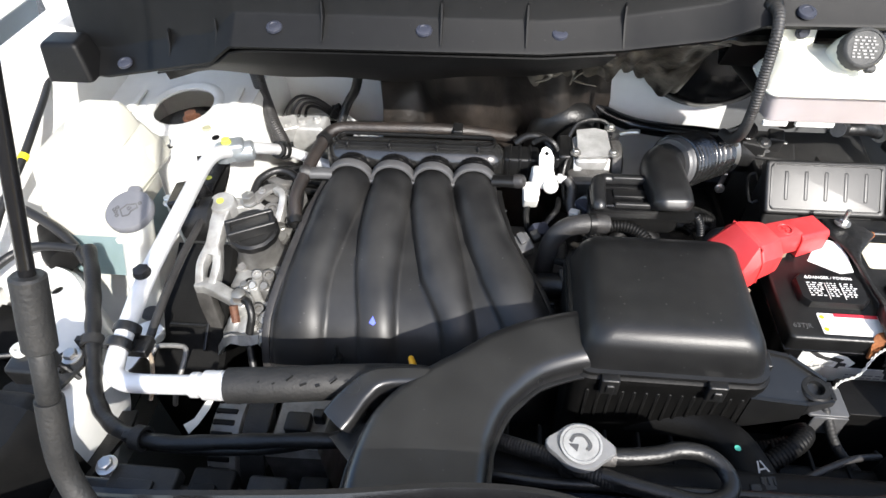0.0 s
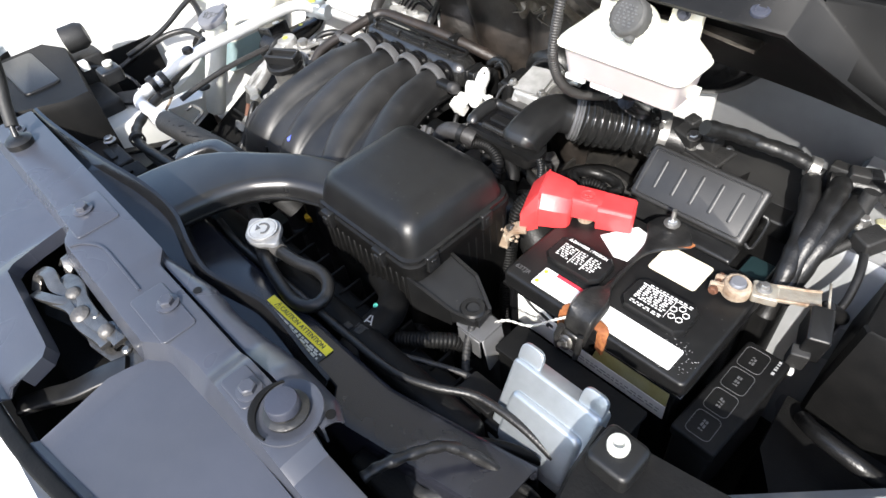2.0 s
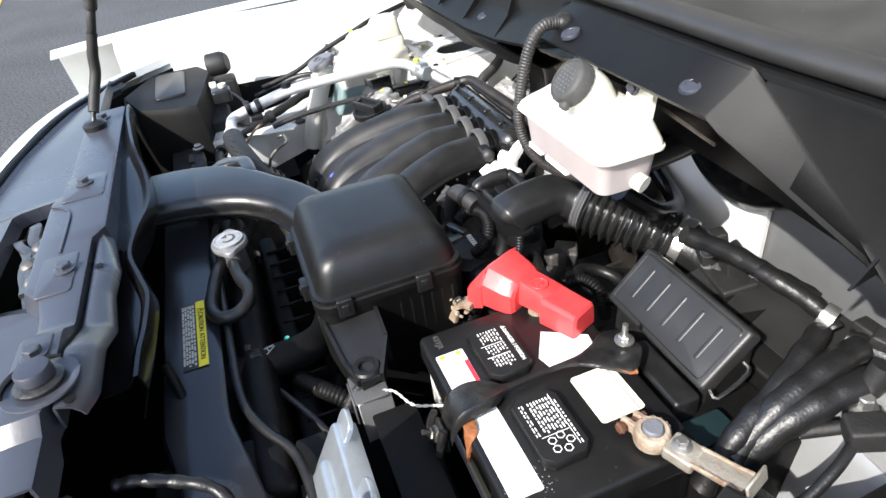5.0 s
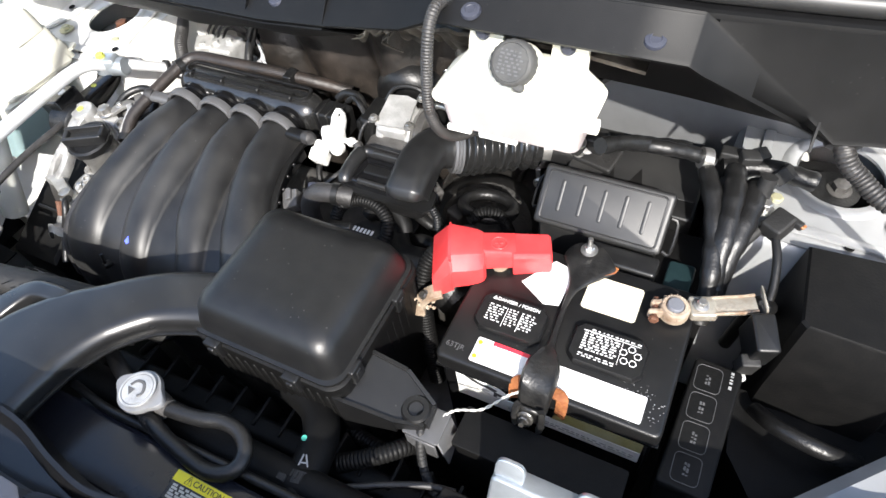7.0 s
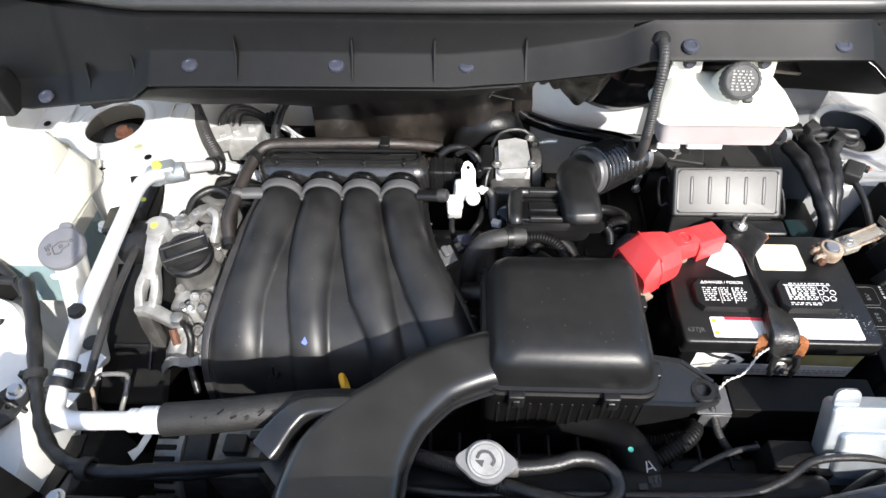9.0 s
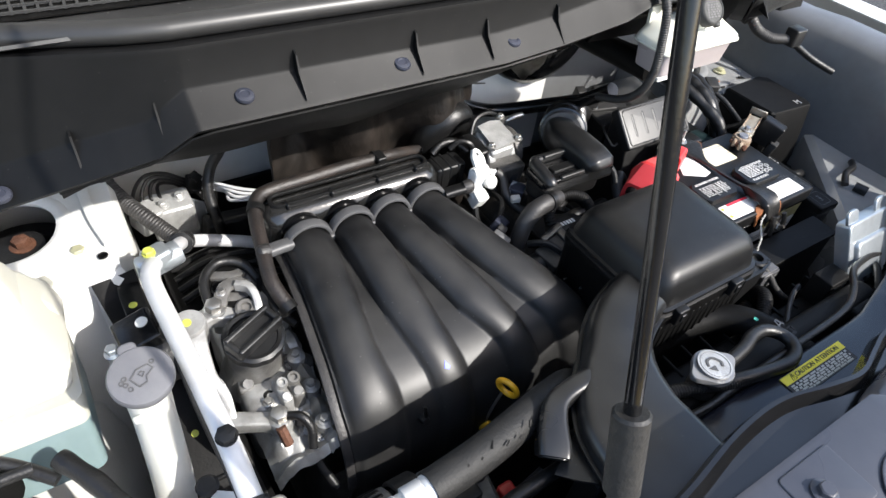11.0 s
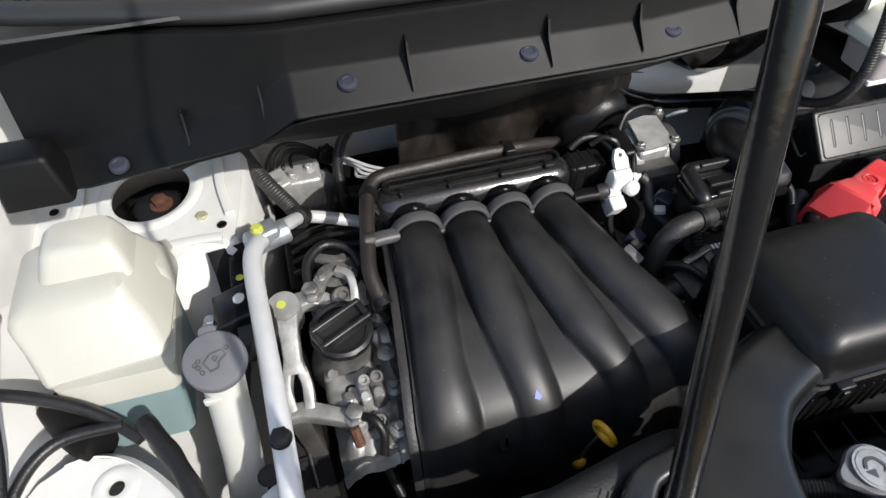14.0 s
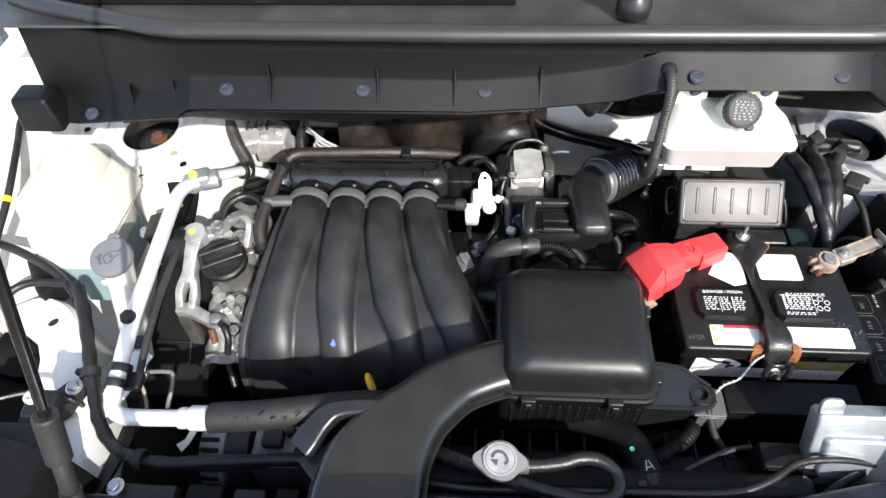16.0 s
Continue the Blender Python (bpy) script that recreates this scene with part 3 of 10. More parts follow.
def firewall():
    fw = thing("firewall", (0.05, 0.90, 0.3), "firewall behind the engine with black sound insulation", "firewall", kind="structure")
    bm = B()
    rows = []
    for i in range(25):
        x = -0.80 + 1.75 * i / 24
        rows.append([V(x, 0.97, 1.16), V(x, 0.965, 0.99), V(x, 0.955, 0.7), V(x, 0.94, 0.3)])
    sheet(bm, rows, 0.004)
    part("panel", bm, "white_paint", fw, "white painted sheet metal")
    # quilted insulation mat, folded and stained
    bm = B()
    rows = []
    for i in range(49):
        x = -0.20 + 0.35 * i / 48
        row = []
        for j in range(27):
            z = 1.075 - 0.5 * j / 26
            w = 0.012 * noise.noise(V(x * 14, z * 14, 0)) + 0.017 * math.sin(x * 46 + 2.2 * math.sin(z * 8)) + 0.010 * max(0.0, math.sin(x * 21 + 5 * z)) ** 6 + 0.004 * noise.noise(V(x * 60, z * 40, 5))
            bulge = 0.03 * math.exp(-((x - 0.08) / 0.07) ** 2) + 0.02 * math.exp(-((x + 0.10) / 0.05) ** 2)
            row.append(V(x, 0.845 - bulge + w, z))
        rows.append(row)
    sheet(bm, rows, 0.008)
    part("insulation", bm, "firewall_mat", fw, "black moulded insulation mat")
    # lip under the cowl and the torn foil edge
    bm = B()
    rows = []
    for i in range(60):
        x = -0.30 + 0.74 * i / 59
        row = []
        for j in range(7):
            w = noise.noise(V(x * 40, j * 0.9, 3.0)) * 0.010 if 0.02 < x < 0.26 else noise.noise(V(x * 10, j, 3.0)) * 0.003
            row.append(V(x, 0.668 + 0.022 * j + w, 1.072 + 0.012 * math.exp(-((x - 0.3) / 0.2) ** 2) - 0.0015 * j * j + w * 1.3))
        rows.append(row)
    sheet(bm, rows, 0.004)
    part("cowl_insulation", bm, "dirty_foil", fw, "dirty torn insulation under the cowl")
    # torn insulation flap that hangs from the cowl
    rng = random.Random(21)
    bm = B()
    rows = []
    for i in range(70):
        x = 0.02 + 0.23 * i / 69
        low = 0.965 + 0.035 * noise.noise(V(x * 16, 1.0, 2.0)) + 0.018 * noise.noise(V(x * 70, 4.0, 1.0)) + 0.05 * max(0.0, (x - 0.27) / 0.15)
        row = []
        for j in range(9):
            q = j / 8
            w = 0.010 * noise.noise(V(x * 22, q * 3, 7.0)) + 0.006 * noise.noise(V(x * 60, q * 9, 3.0))
            row.append(V(x, 0.695 + 0.10 * q ** 0.7 + w, 1.068 + (low - 1.068) * q + 0.4 * w))
        rows.append(row)
    sheet(bm, rows, 0.003)
    part("torn_flap", bm, "dirty_foil", fw, "torn dirty insulation flap", smooth=50)
    for k in range(6):
        bm = B()
        x = 0.05 + 0.20 * rng.random()
        p = V(x, 0.765 + 0.03 * rng.random(), 0.985)
        sweep(bm, glide([p, p + V(rng.uniform(-0.012, 0.012), -0.004, -0.012), p + V(rng.uniform(-0.02, 0.02), -0.006, rng.uniform(-0.03, -0.016))], 4), lambda s: rrect(0.0045 * (1.1 - s), 0.0008, 0.0003, 1))
        part("torn_shred", bm, "dirty_foil", fw, smooth=60)
    bm = B()
    upright = Matrix(((1, 0, 0, 0), (0, 0, -1, 0), (0, 1, 0, 0), (0, 0, 0, 1)))
    plate(bm, [(0.14, 0.98), (0.28, 0.965), (0.335, 0.93), (0.335, 0.73), (0.14, 0.74)], 0.006, (0, 0.862, 0), upright)
    part("side_panel", bm, "white_paint", fw, "white painted bulkhead section")
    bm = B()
    # beyond the white section the bulkhead's shade is put into its colour
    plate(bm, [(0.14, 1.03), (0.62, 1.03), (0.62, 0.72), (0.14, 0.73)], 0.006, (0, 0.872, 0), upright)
    part("side_panel", bm, "deep_shaded_paint", fw, "bulkhead section darkened in colour for shade")
    # panel added low on the left to darken the white sheet metal
    bm = B()
    rbox(bm, (0.26, 0.010, 0.34), (-0.285, 0.934, 0.44), 0.004, 0.003)
    part("lower_mat", bm, "dull_black", fw, "black panel added to darken the lower bulkhead")
    # moulded air-conditioning elbow on the mat
    bm = B()
    tube(bm, [V(0.052, 0.838, 0.74), V(0.052, 0.825, 0.81), V(0.058, 0.812, 0.86), V(0.082, 0.806, 0.888), V(0.108, 0.812, 0.880), V(0.120, 0.83, 0.84), V(0.124, 0.845, 0.77)], lambda k: 0.027 - 0.004 * abs(k - 0.5), 20, 6)
    part("moulded_elbow", bm, "rubber", fw, "black moulded rubber elbow", smooth=60)
    bm = B()
    box(bm, (0.013, 0.030, 0.022), (-0.0735, 0.828, 0.852), 0.001)
    part("mat_slot", bm, "dull_black", fw, "dark slot in the mat")


def strut_tower(cx, cy, cz, sgn, paint, label):
    t = thing("strut_tower", (cx, cy, cz - 0.3), label, "strut tower", kind="structure")
    ring = [(-0.098, -0.118), (0.145, -0.125), (0.165, -0.02), (0.15, 0.14), (-0.118, 0.14), (-0.112, -0.02)]
    if sgn < 0:
        ring = [(-0.150, -0.125), (0.030, -0.120), (0.058, -0.101), (0.085, -0.112), (0.098, -0.105), (0.108, -0.05), (0.114, 0.0), (0.118, 0.14), (-0.15, 0.14)]
    bm = B()
    plate(bm, ring, 0.004, (cx, cy, cz), pose(0, 0, 0, 4, 3 * sgn), hole=(0, 0, 0.049))
    top = part("top_plate", bm, paint, t)
    bm = B()
    lathe(bm, [(0.049, 0.0), (0.056, 0.0035), (0.061, 0.0035), (0.066, 0.0)], (cx, cy, cz), pose(0, 0, 0, 4, 3 * sgn), 36)
    part("rim", bm, paint, t)
    bm = B()
    lathe(bm, [(0.0, -0.045), (0.07, -0.045), (0.07, -0.05), (0, -0.05)], (cx, cy, cz), n=30)
    lathe(bm, [(0.0, -0.022), (0.030, -0.024), (0.040, -0.036), (0.046, -0.045), (0, -0.045)], (cx, cy, cz), n=28)
    part("mount_rubber", bm, "rubber", t, "black rubber strut mount")
    bm = B()
    hexbolt(bm, (cx + 0.006, cy, cz - 0.023), r=0.010, h=0.012)
    part("strut_nut", bm, "dark_rust" if sgn < 0 else "dark_alu", t, "rusty strut nut" if sgn < 0 else "")
    for dx, dy in ((0.065 * sgn, -0.06), (-0.062 * sgn, -0.062)):
        bm = B()
        hexbolt(bm, (cx + dx, cy + dy, cz - 0.005), r=0.0075, h=0.008, flange=1.7)
        part("stud_nut", bm, "pale_nut", t, "yellowish plated nut")
    rt0 = Matrix.Translation((cx, cy, cz)) @ pose(0, 0, 0, 4, 3 * sgn)
    for dx, dy, r in ((0.095 * sgn, -0.095, 0.0055), (-0.085 * sgn, -0.085, 0.004), (0.02, -0.105, 0.0035), (0.115 * sgn, 0.0, 0.004)):
        bm = B()
        lathe(bm, [(0, 0.0), (r, 0.0), (r * 1.25, 0.0012), (r * 1.5, 0.0)], rt0 @ V(dx, dy, 0.0025), pose(0, 0, 0, 4, 3 * sgn), 16)
        part("drain_hole", bm, "dull_black", t, "small dark hole")
    for pts in (((-0.13, -0.112), (-0.05, -0.10), (0.04, -0.10), (0.085, -0.105)), ((-0.12, -0.07), (-0.09, -0.02), (-0.085, 0.04)), ((0.096, -0.07), (0.088, -0.02), (0.086, 0.04))):
        bm = B()
        sweep(bm, glide([rt0 @ V(-sgn * x, y, 0.0035) for x, y in pts], 6), lambda k: rrect(0.006, 0.0022, 0.001, 2))
        part("pressed_ridge", bm, paint, t)
    # walls of the tower
    bm = B()
    rt = Matrix.Translation((cx, cy, cz)) @ pose(0, 0, 0, 4, 3 * sgn)
    rings = [[rt @ V(x, y, -0.003) for x, y in ring], [rt @ V(x * 1.05, y * 1.08, -0.012) for x, y in ring], [V(cx + x * 1.15, cy + y * 1.35, cz - 0.32) for x, y in ring]]
    stack(bm, rings, False, False)
    part("wall", bm, paint, t)
    return t


def fenders():
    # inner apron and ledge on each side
    # the right fender is coloured darker to stand for shade
    for sgn, x0, paint, label in ((-1, -0.665, "white_paint", "white painted inner fender"), (1, 0.80, "deep_shaded_paint", "inner fender with shade put into its dark grey")):
        bm = B()
        rows = []
        for i in range(16):
            y = 0.10 + 0.95 * i / 15
            out = 0.05 * max(0.0, (0.45 - y) / 0.35) - (0.02 if y > 0.7 else 0)
            rows.append([V(x0 + sgn * (0.16 + out), y, 0.90), V(x0 + sgn * (0.12 + out), y, 0.985), V(x0 + sgn * (0.06 + out), y, 0.985), V(x0 + sgn * (0.035 + out), y, 0.965), V(x0 + sgn * (0.02 + out), y, 0.90), V(x0 + sgn * out, y, 0.72), V(x0 + sgn * (out - 0.05), y, 0.42)])
        sheet(bm, rows, 0.0025)
        solo("inner_fender", bm, paint, label, "inner fender", kind="structure")
        bm = B()
        rows = []
        for i in range(14):
            y = -0.02 + 1.1 * i / 13
            out = 0.10 * max(0.0, (0.5 - y) / 0.5) ** 2
            x = x0 + sgn * (0.165 - out)
            rows.append([V(x, y, 0.985), V(x + sgn * 0.03, y, 0.995), V(x + sgn * 0.07, y, 0.97), V(x + sgn * 0.11, y, 0.85), V(x + sgn * 0.12, y, 0.45)])
        sheet(bm, rows, 0.003)
        solo("outer_fender", bm, "body_white", "white painted outer fender", "fender", kind="structure")
    # dark floor that closes the bay
    bm = B()
    plate(bm, [(-0.85, -0.12), (0.95, -0.12), (0.95, 1.0), (-0.85, 1.0)], 0.02, (0, 0, 0.36))
    rows = []
    for i in range(20):
        x = -0.82 + 1.74 * i / 19
        e = (x - 0.07) / 0.86
        y = -0.036 + 0.05 * e * e + 0.30 * abs(e) ** 5
        rows.append([V(x, y, 0.915), V(x, y + 0.01, 0.80), V(x, y + 0.02, 0.36)])
    sheet(bm, rows, 0.004)
    solo("under_tray", bm, "dull_black", "black under tray below the engine", "under tray", kind="structure")


def apron_rail():
    # pressed white bracket in front of the strut, with round holes
    rail = thing("apron_rail", (-0.52, 0.40, 0.7), "white pressed steel apron rail beside the headlight", "apron", kind="structure")
    bm = B()
    out = [(-0.640, 0.462), (-0.628, 0.478), (-0.606, 0.490), (-0.582, 0.492), (-0.556, 0.483), (-0.530, 0.462), (-0.500, 0.425), (-0.470, 0.375), (-0.447, 0.33), (-0.432, 0.24), (-0.472, 0.23), (-0.512, 0.30), (-0.535, 0.350), (-0.548, 0.395), (-0.562, 0.418), (-0.585, 0.432), (-0.615, 0.440)]
    plate(bm, out, 0.003, (0, 0, 0.836), hole=(-0.557, 0.455, 0.0075))
    part("plate", bm, "white_paint", rail)
    bm = B()
    edge = [V(-0.606, 0.491, 0.835), V(-0.582, 0.493, 0.835), V(-0.556, 0.484, 0.835), V(-0.530, 0.463, 0.835), V(-0.500, 0.426, 0.835), V(-0.470, 0.376, 0.835), V(-0.447, 0.331, 0.835), V(-0.432, 0.24, 0.835)]
    sheet(bm, [[p + V(0, 0, 0.002), p + V(0.004, 0.004, -0.004), p + V(0.006, 0.006, -0.09)] for p in glide(edge, 4)], 0.002)
    part("flange", bm, "white_paint", rail)
    bm = B()
    rows = [[V(x, y, z) for x, z in ((-0.70, 0.90), (-0.66, 0.84), (-0.60, 0.80), (-0.50, 0.70), (-0.46, 0.5))] for y in (0.46, 0.50, 0.54, 0.62, 0.72)]
    sheet(bm, rows, 0.003)
    part("wheelhouse", bm, "white_paint", rail)
    # raised rim round the hole
    bm = B()
    lathe(bm, [(0.0085, 0), (0.0085, 0.0012), (0.013, 0.0022), (0.019, 0.0018), (0.022, 0)], (-0.557, 0.455, 0.8365), n=26)
    part("hole_rim", bm, "white_paint", rail)
    # lower pressed rail, blackened to darken the corner, and splash shield
    bm = B()
    sheet(bm, [[V(-0.66, y, 0.79), V(-0.63, y, 0.775 + 0.01 * math.sin(y * 60)), V(-0.585, y, 0.772), V(-0.555, y, 0.745), V(-0.54, y, 0.68)] for y in (0.40, 0.415, 0.43, 0.445, 0.46)], 0.002)
    part("lower_rail", bm, "dull_black", rail, "lower rail blackened to darken the corner")
    bm = B()
    sheet(bm, [[V(-0.69, y, 0.80), V(-0.64, y, 0.745), V(-0.56, y, 0.72), V(-0.47, y, 0.70)] for y in (0.20, 0.28, 0.34, 0.40)], 0.003)
    part("splash_shield", bm, "dull_black", rail, "black plastic splash shield")
    # black sheet added in front of the white fender to darken it
    bm = B()
    sheet(bm, [[V(-0.672 - 0.10 * max(0.0, 0.40 - y), y, 0.86), V(-0.660 - 0.10 * max(0.0, 0.40 - y), y, 0.78 + 0.006 * math.sin(y * 70)), V(-0.640, y, 0.70), V(-0.60, y, 0.62)] for y in (0.14, 0.18, 0.22, 0.26, 0.30, 0.34, 0.38, 0.42, 0.445)], 0.003)
    part("wheel_liner", bm, "dull_black", rail, "black sheet added to darken the lower inner fender")


def front_end():
    # cross member with its pressed rear edge
    cm = thing("radiator_support", (0.08, 0.12, 0.9), "slate-grey painted radiator support with bolts", "radiator support", kind="structure")

    def beam_z(x):
        return lerp_table([-1, 0.28, 0.305, 0.402, 0.415, 1], [0.983, 0.983, 0.999, 1.000, 0.989, 0.989], x)

    bm = B()
    rows = []
    for i in range(121):
        x = -0.30 + 0.76 * i / 120
        back = lerp_table([-1, 0.105, 0.125, 0.39, 0.405, 1], [0.151, 0.151, 0.1385, 0.1385, 0.1345, 0.1345], x)
        front = lerp_table([-1, -0.012, 0.008, 0.20, 0.222, 0.40, 1], [0.088, 0.088, 0.074, 0.074, 0.090, 0.098, 0.100], x)
        z = beam_z(x)
        slope = lerp_table([-1, 0.22, 0.26, 0.40, 1], [0.008, 0.008, 0.014, 0.004, 0.004], x)
        rows.append([V(x, front, 0.950), V(x, front + 0.001, 0.962), V(x, front + slope, z - 0.001), V(x, front + slope + 0.003, z), V(x, back - 0.004, z + 0.001), V(x, back - 0.001, z), V(x, back, z - 0.03)])
    sheet(bm, rows, 0.0025)
    part("beam", bm, "slate_panel", cm, smooth=25)
    # painted rear lip behind the joint, black wavy edge below it
    bm = B()
    rows = []
    for i in range(61):
        x = 0.108 + 0.292 * i / 60
        e = lerp_table([0.10, 0.12, 0.18, 0.224, 0.291, 0.383, 0.40], [0.150, 0.154, 0.163, 0.160, 0.166, 0.166, 0.158], x)
        z = lerp_table([0, 0.28, 0.33, 1], [0.977, 0.977, 0.9965, 0.9965], x)
        rows.append([V(x, 0.1405, z - 0.02), V(x, 0.1412, z), V(x, 0.146, z + 0.001), V(x, e - 0.005, z - 0.003), V(x, e, z - 0.010), V(x, e + 0.001, z - 0.014)])
    sheet(bm, rows, 0.002)
    part("rear_lip", bm, "slate_panel", cm, "glossy stained rear lip", smooth=60)
    bm = B()
    wavy = [V(-0.30, 0.158, 0.985), V(-0.24, 0.160, 0.985), V(-0.12, 0.172, 0.983), V(-0.03, 0.188, 0.976), V(0.04, 0.191, 0.970), V(0.10, 0.178, 0.968), V(0.146, 0.172, 0.964), V(0.19, 0.182, 0.960), V(0.225, 0.190, 0.958), V(0.27, 0.188, 0.956), V(0.306, 0.184, 0.956), V(0.34, 0.182, 0.955)]
    sheet(bm, [[V(p.x, 0.149, p.z - 0.012), p + V(0, -0.012, -0.010), p + V(0, -0.004, 0.0), p, p + V(0, 0.003, -0.018), p + V(0, -0.012, -0.05)] for p in glide(wavy, 5)], 0.002)
    part("rear_flange", bm, "gloss_black", cm, "black wavy pressed edge")
    for x0, x1, y0, y1 in ((-0.045, 0.020, 0.094, 0.142), (0.150, 0.222, 0.094, 0.128), (0.308, 0.345, 0.108, 0.132)):
        bm = B()
        rbox(bm, (x1 - x0, y1 - y0, 0.002), ((x0 + x1) / 2, (y0 + y1) / 2, beam_z(x0) + 0.0004), 0.004, 0.001)
        part("raised_pad", bm, "slate_panel", cm)
    # shallow pressed groove behind the latch opening
    bm = B()
    sweep(bm, glide([V(0.024, 0.084, 0.9842), V(0.032, 0.096, 0.9845), V(0.052, 0.107, 0.9845), V(0.085, 0.1085, 0.9845), V(0.142, 0.108, 0.9845)], 5), lambda k: rrect(0.0013, 0.0010, 0.0004, 2))
    part("pressed_groove", bm, "slate_panel", cm)
    for x, y, z in ((-0.021, 0.117, 0.986), (0.183, 0.119, 0.986), (0.333, 0.121, 1.001), (-0.262, 0.120, 0.984)):
        bm = B()
        hexbolt(bm, (x, y, z), r=0.0072, h=0.008, flange=1.5)
        part("bolt", bm, "slate_panel", cm, "painted hex bolt")
    for x, y, z in ((0.181, 0.1475, 0.9785), (0.3955, 0.153, 0.9975)):
        bm = B()
        lathe(bm, [(0, 0), (0.0042, 0), (0.0042, 0.0006), (0, 0.0006)], (x, y, z), n=16)
        part("hole", bm, "dull_black", cm, "small round hole")
    # round mount: seat, open collar, washer and tall bolt head
    mx, my, mz = 0.371, 0.131, 1.0005
    bm = B()
    lathe(bm, [(0, 0), (0.0285, 0), (0.0280, 0.0015), (0.0240, 0.0018), (0.0215, 0.0004), (0, 0.0004)], (mx, my, mz), n=40)
    mount = part("mount_seat", bm, "slate_panel", cm, "round pressed seat of the radiator mount")
    bm = B()
    sweep(bm, [V(mx + 0.0262 * math.cos(a), my + 0.0262 * math.sin(a), mz + 0.003) for a in [math.radians(150 + 6 * k) for k in range(24)]], lambda k: rrect(0.0028 * math.sin(math.pi * min(max(k, 0.06), 0.94)) + 0.0004, 0.0012, 0.0004, 2))
    part("joint_gap", bm, "dull_black", mount, "dark gap round the mount seat")
    bm = B()
    lathe(bm, [(0, 0), (0.0175, 0), (0.0180, 0.003), (0.0155, 0.0045), (0.0125, 0.005), (0.0125, 0.0065), (0, 0.0065)], (mx, my, mz + 0.0008), n=32)
    part("mount_washer", bm, "worn_black", mount, "dark stepped washer")
    bm = B()
    lathe(bm, [(0, 0), (0.0130, 0), (0.0130, 0.0085), (0.0120, 0.0100), (0.0085, 0.0106), (0, 0.0106)], (mx - 0.001, my, mz + 0.006), n=28)
    part("bolt_head", bm, "clip_grey", mount, "tall grey bolt head")
    bm = B()
    lathe(bm, [(0, 0), (0.016, 0), (0.017, 0.010), (0.012, 0.014), (0, 0.014)], (-0.2245, 0.1125, 0.981), n=20)
    part("rod_grommet", bm, "rubber", cm, "rubber grommet of the prop rod")
    # sloping shroud panels either side of the latch opening
    fx = [-0.60, -0.445, -0.26, -0.05, 0.05, 0.19, 0.295, 0.36, 0.46]
    fy = [0.14, 0.034, -0.018, -0.044, -0.048, -0.040, -0.022, -0.006, 0.03]

    def shroud(x0, x1, back, name):
        rows = []
        for i in range(81):
            x = x0 + (x1 - x0) * i / 80
            yf = lerp_table(fx, fy, x)
            yb = min(back(x), 0.16, yf + 0.145)
            rows.append([V(x, yb, 0.945), V(x, yb - 0.003, 0.960), V(x, yb * 0.6 + yf * 0.4, 0.955), V(x, yf + 0.012, 0.945), V(x, yf + 0.006, 0.949), V(x, yf, 0.949), V(x, yf - 0.002, 0.93)])
        b = B()
        sheet(b, rows, 0.0025)
        part(name, b, "slate_panel", cm, smooth=30)
    shroud(-0.56, 0.130, lambda x: lerp_table([-1, -0.046, -0.041, -0.026, 0.112, 0.122, 0.130], [0.100, 0.100, 0.040, 0.024, 0.018, 0.010, -0.012], x), "shroud_panel")
    shroud(0.196, 0.46, lambda x: lerp_table([0.196, 0.200, 0.212, 1], [0.045, 0.066, 0.100, 0.100], x), "shroud_panel")
    # black seal along the front edge of the shroud
    bm = B()
    sweep(bm, glide([V(x, y - 0.001, 0.951) for x, y in zip(fx, fy)], 6), lambda k: rrect(0.0065, 0.0055, 0.003, 3))
    part("edge_seal", bm, "dull_black", cm, "black rubber edge seal")
    # bumper skin
    bm = B()
    rows = []
    for i in range(40):
        x = -0.82 + 1.72 * i / 39
        e = (x - 0.07) / 0.86
        y = -0.047 + 0.05 * e * e + 0.30 * abs(e) ** 5
        y = min(y, lerp_table(fx, fy, x) - 0.004) if -0.5 < x < 0.4 else y
        rows.append([V(x, y + 0.002, 0.925), V(x, y - 0.004, 0.938), V(x, y - 0.03, 0.936), V(x, y - 0.075, 0.90), V(x, y - 0.10, 0.80), V(x, y - 0.11, 0.45)])
    sheet(bm, rows, 0.003)
    solo("bumper", bm, "body_white", "white painted front bumper skin", "bumper", kind="structure")
    # side brackets below the beam
    for x in (-0.31, 0.445):
        bm = B()
        box(bm, (0.03, 0.05, 0.45), (x, 0.11, 0.72), 0.004)
        part("side_stay", bm, "satin_black", cm)
    bm = B()
    box(bm, (0.9, 0.03, 0.10), (0.07, 0.12, 0.55), 0.005)
    part("lower_bar", bm, "satin_black", cm)


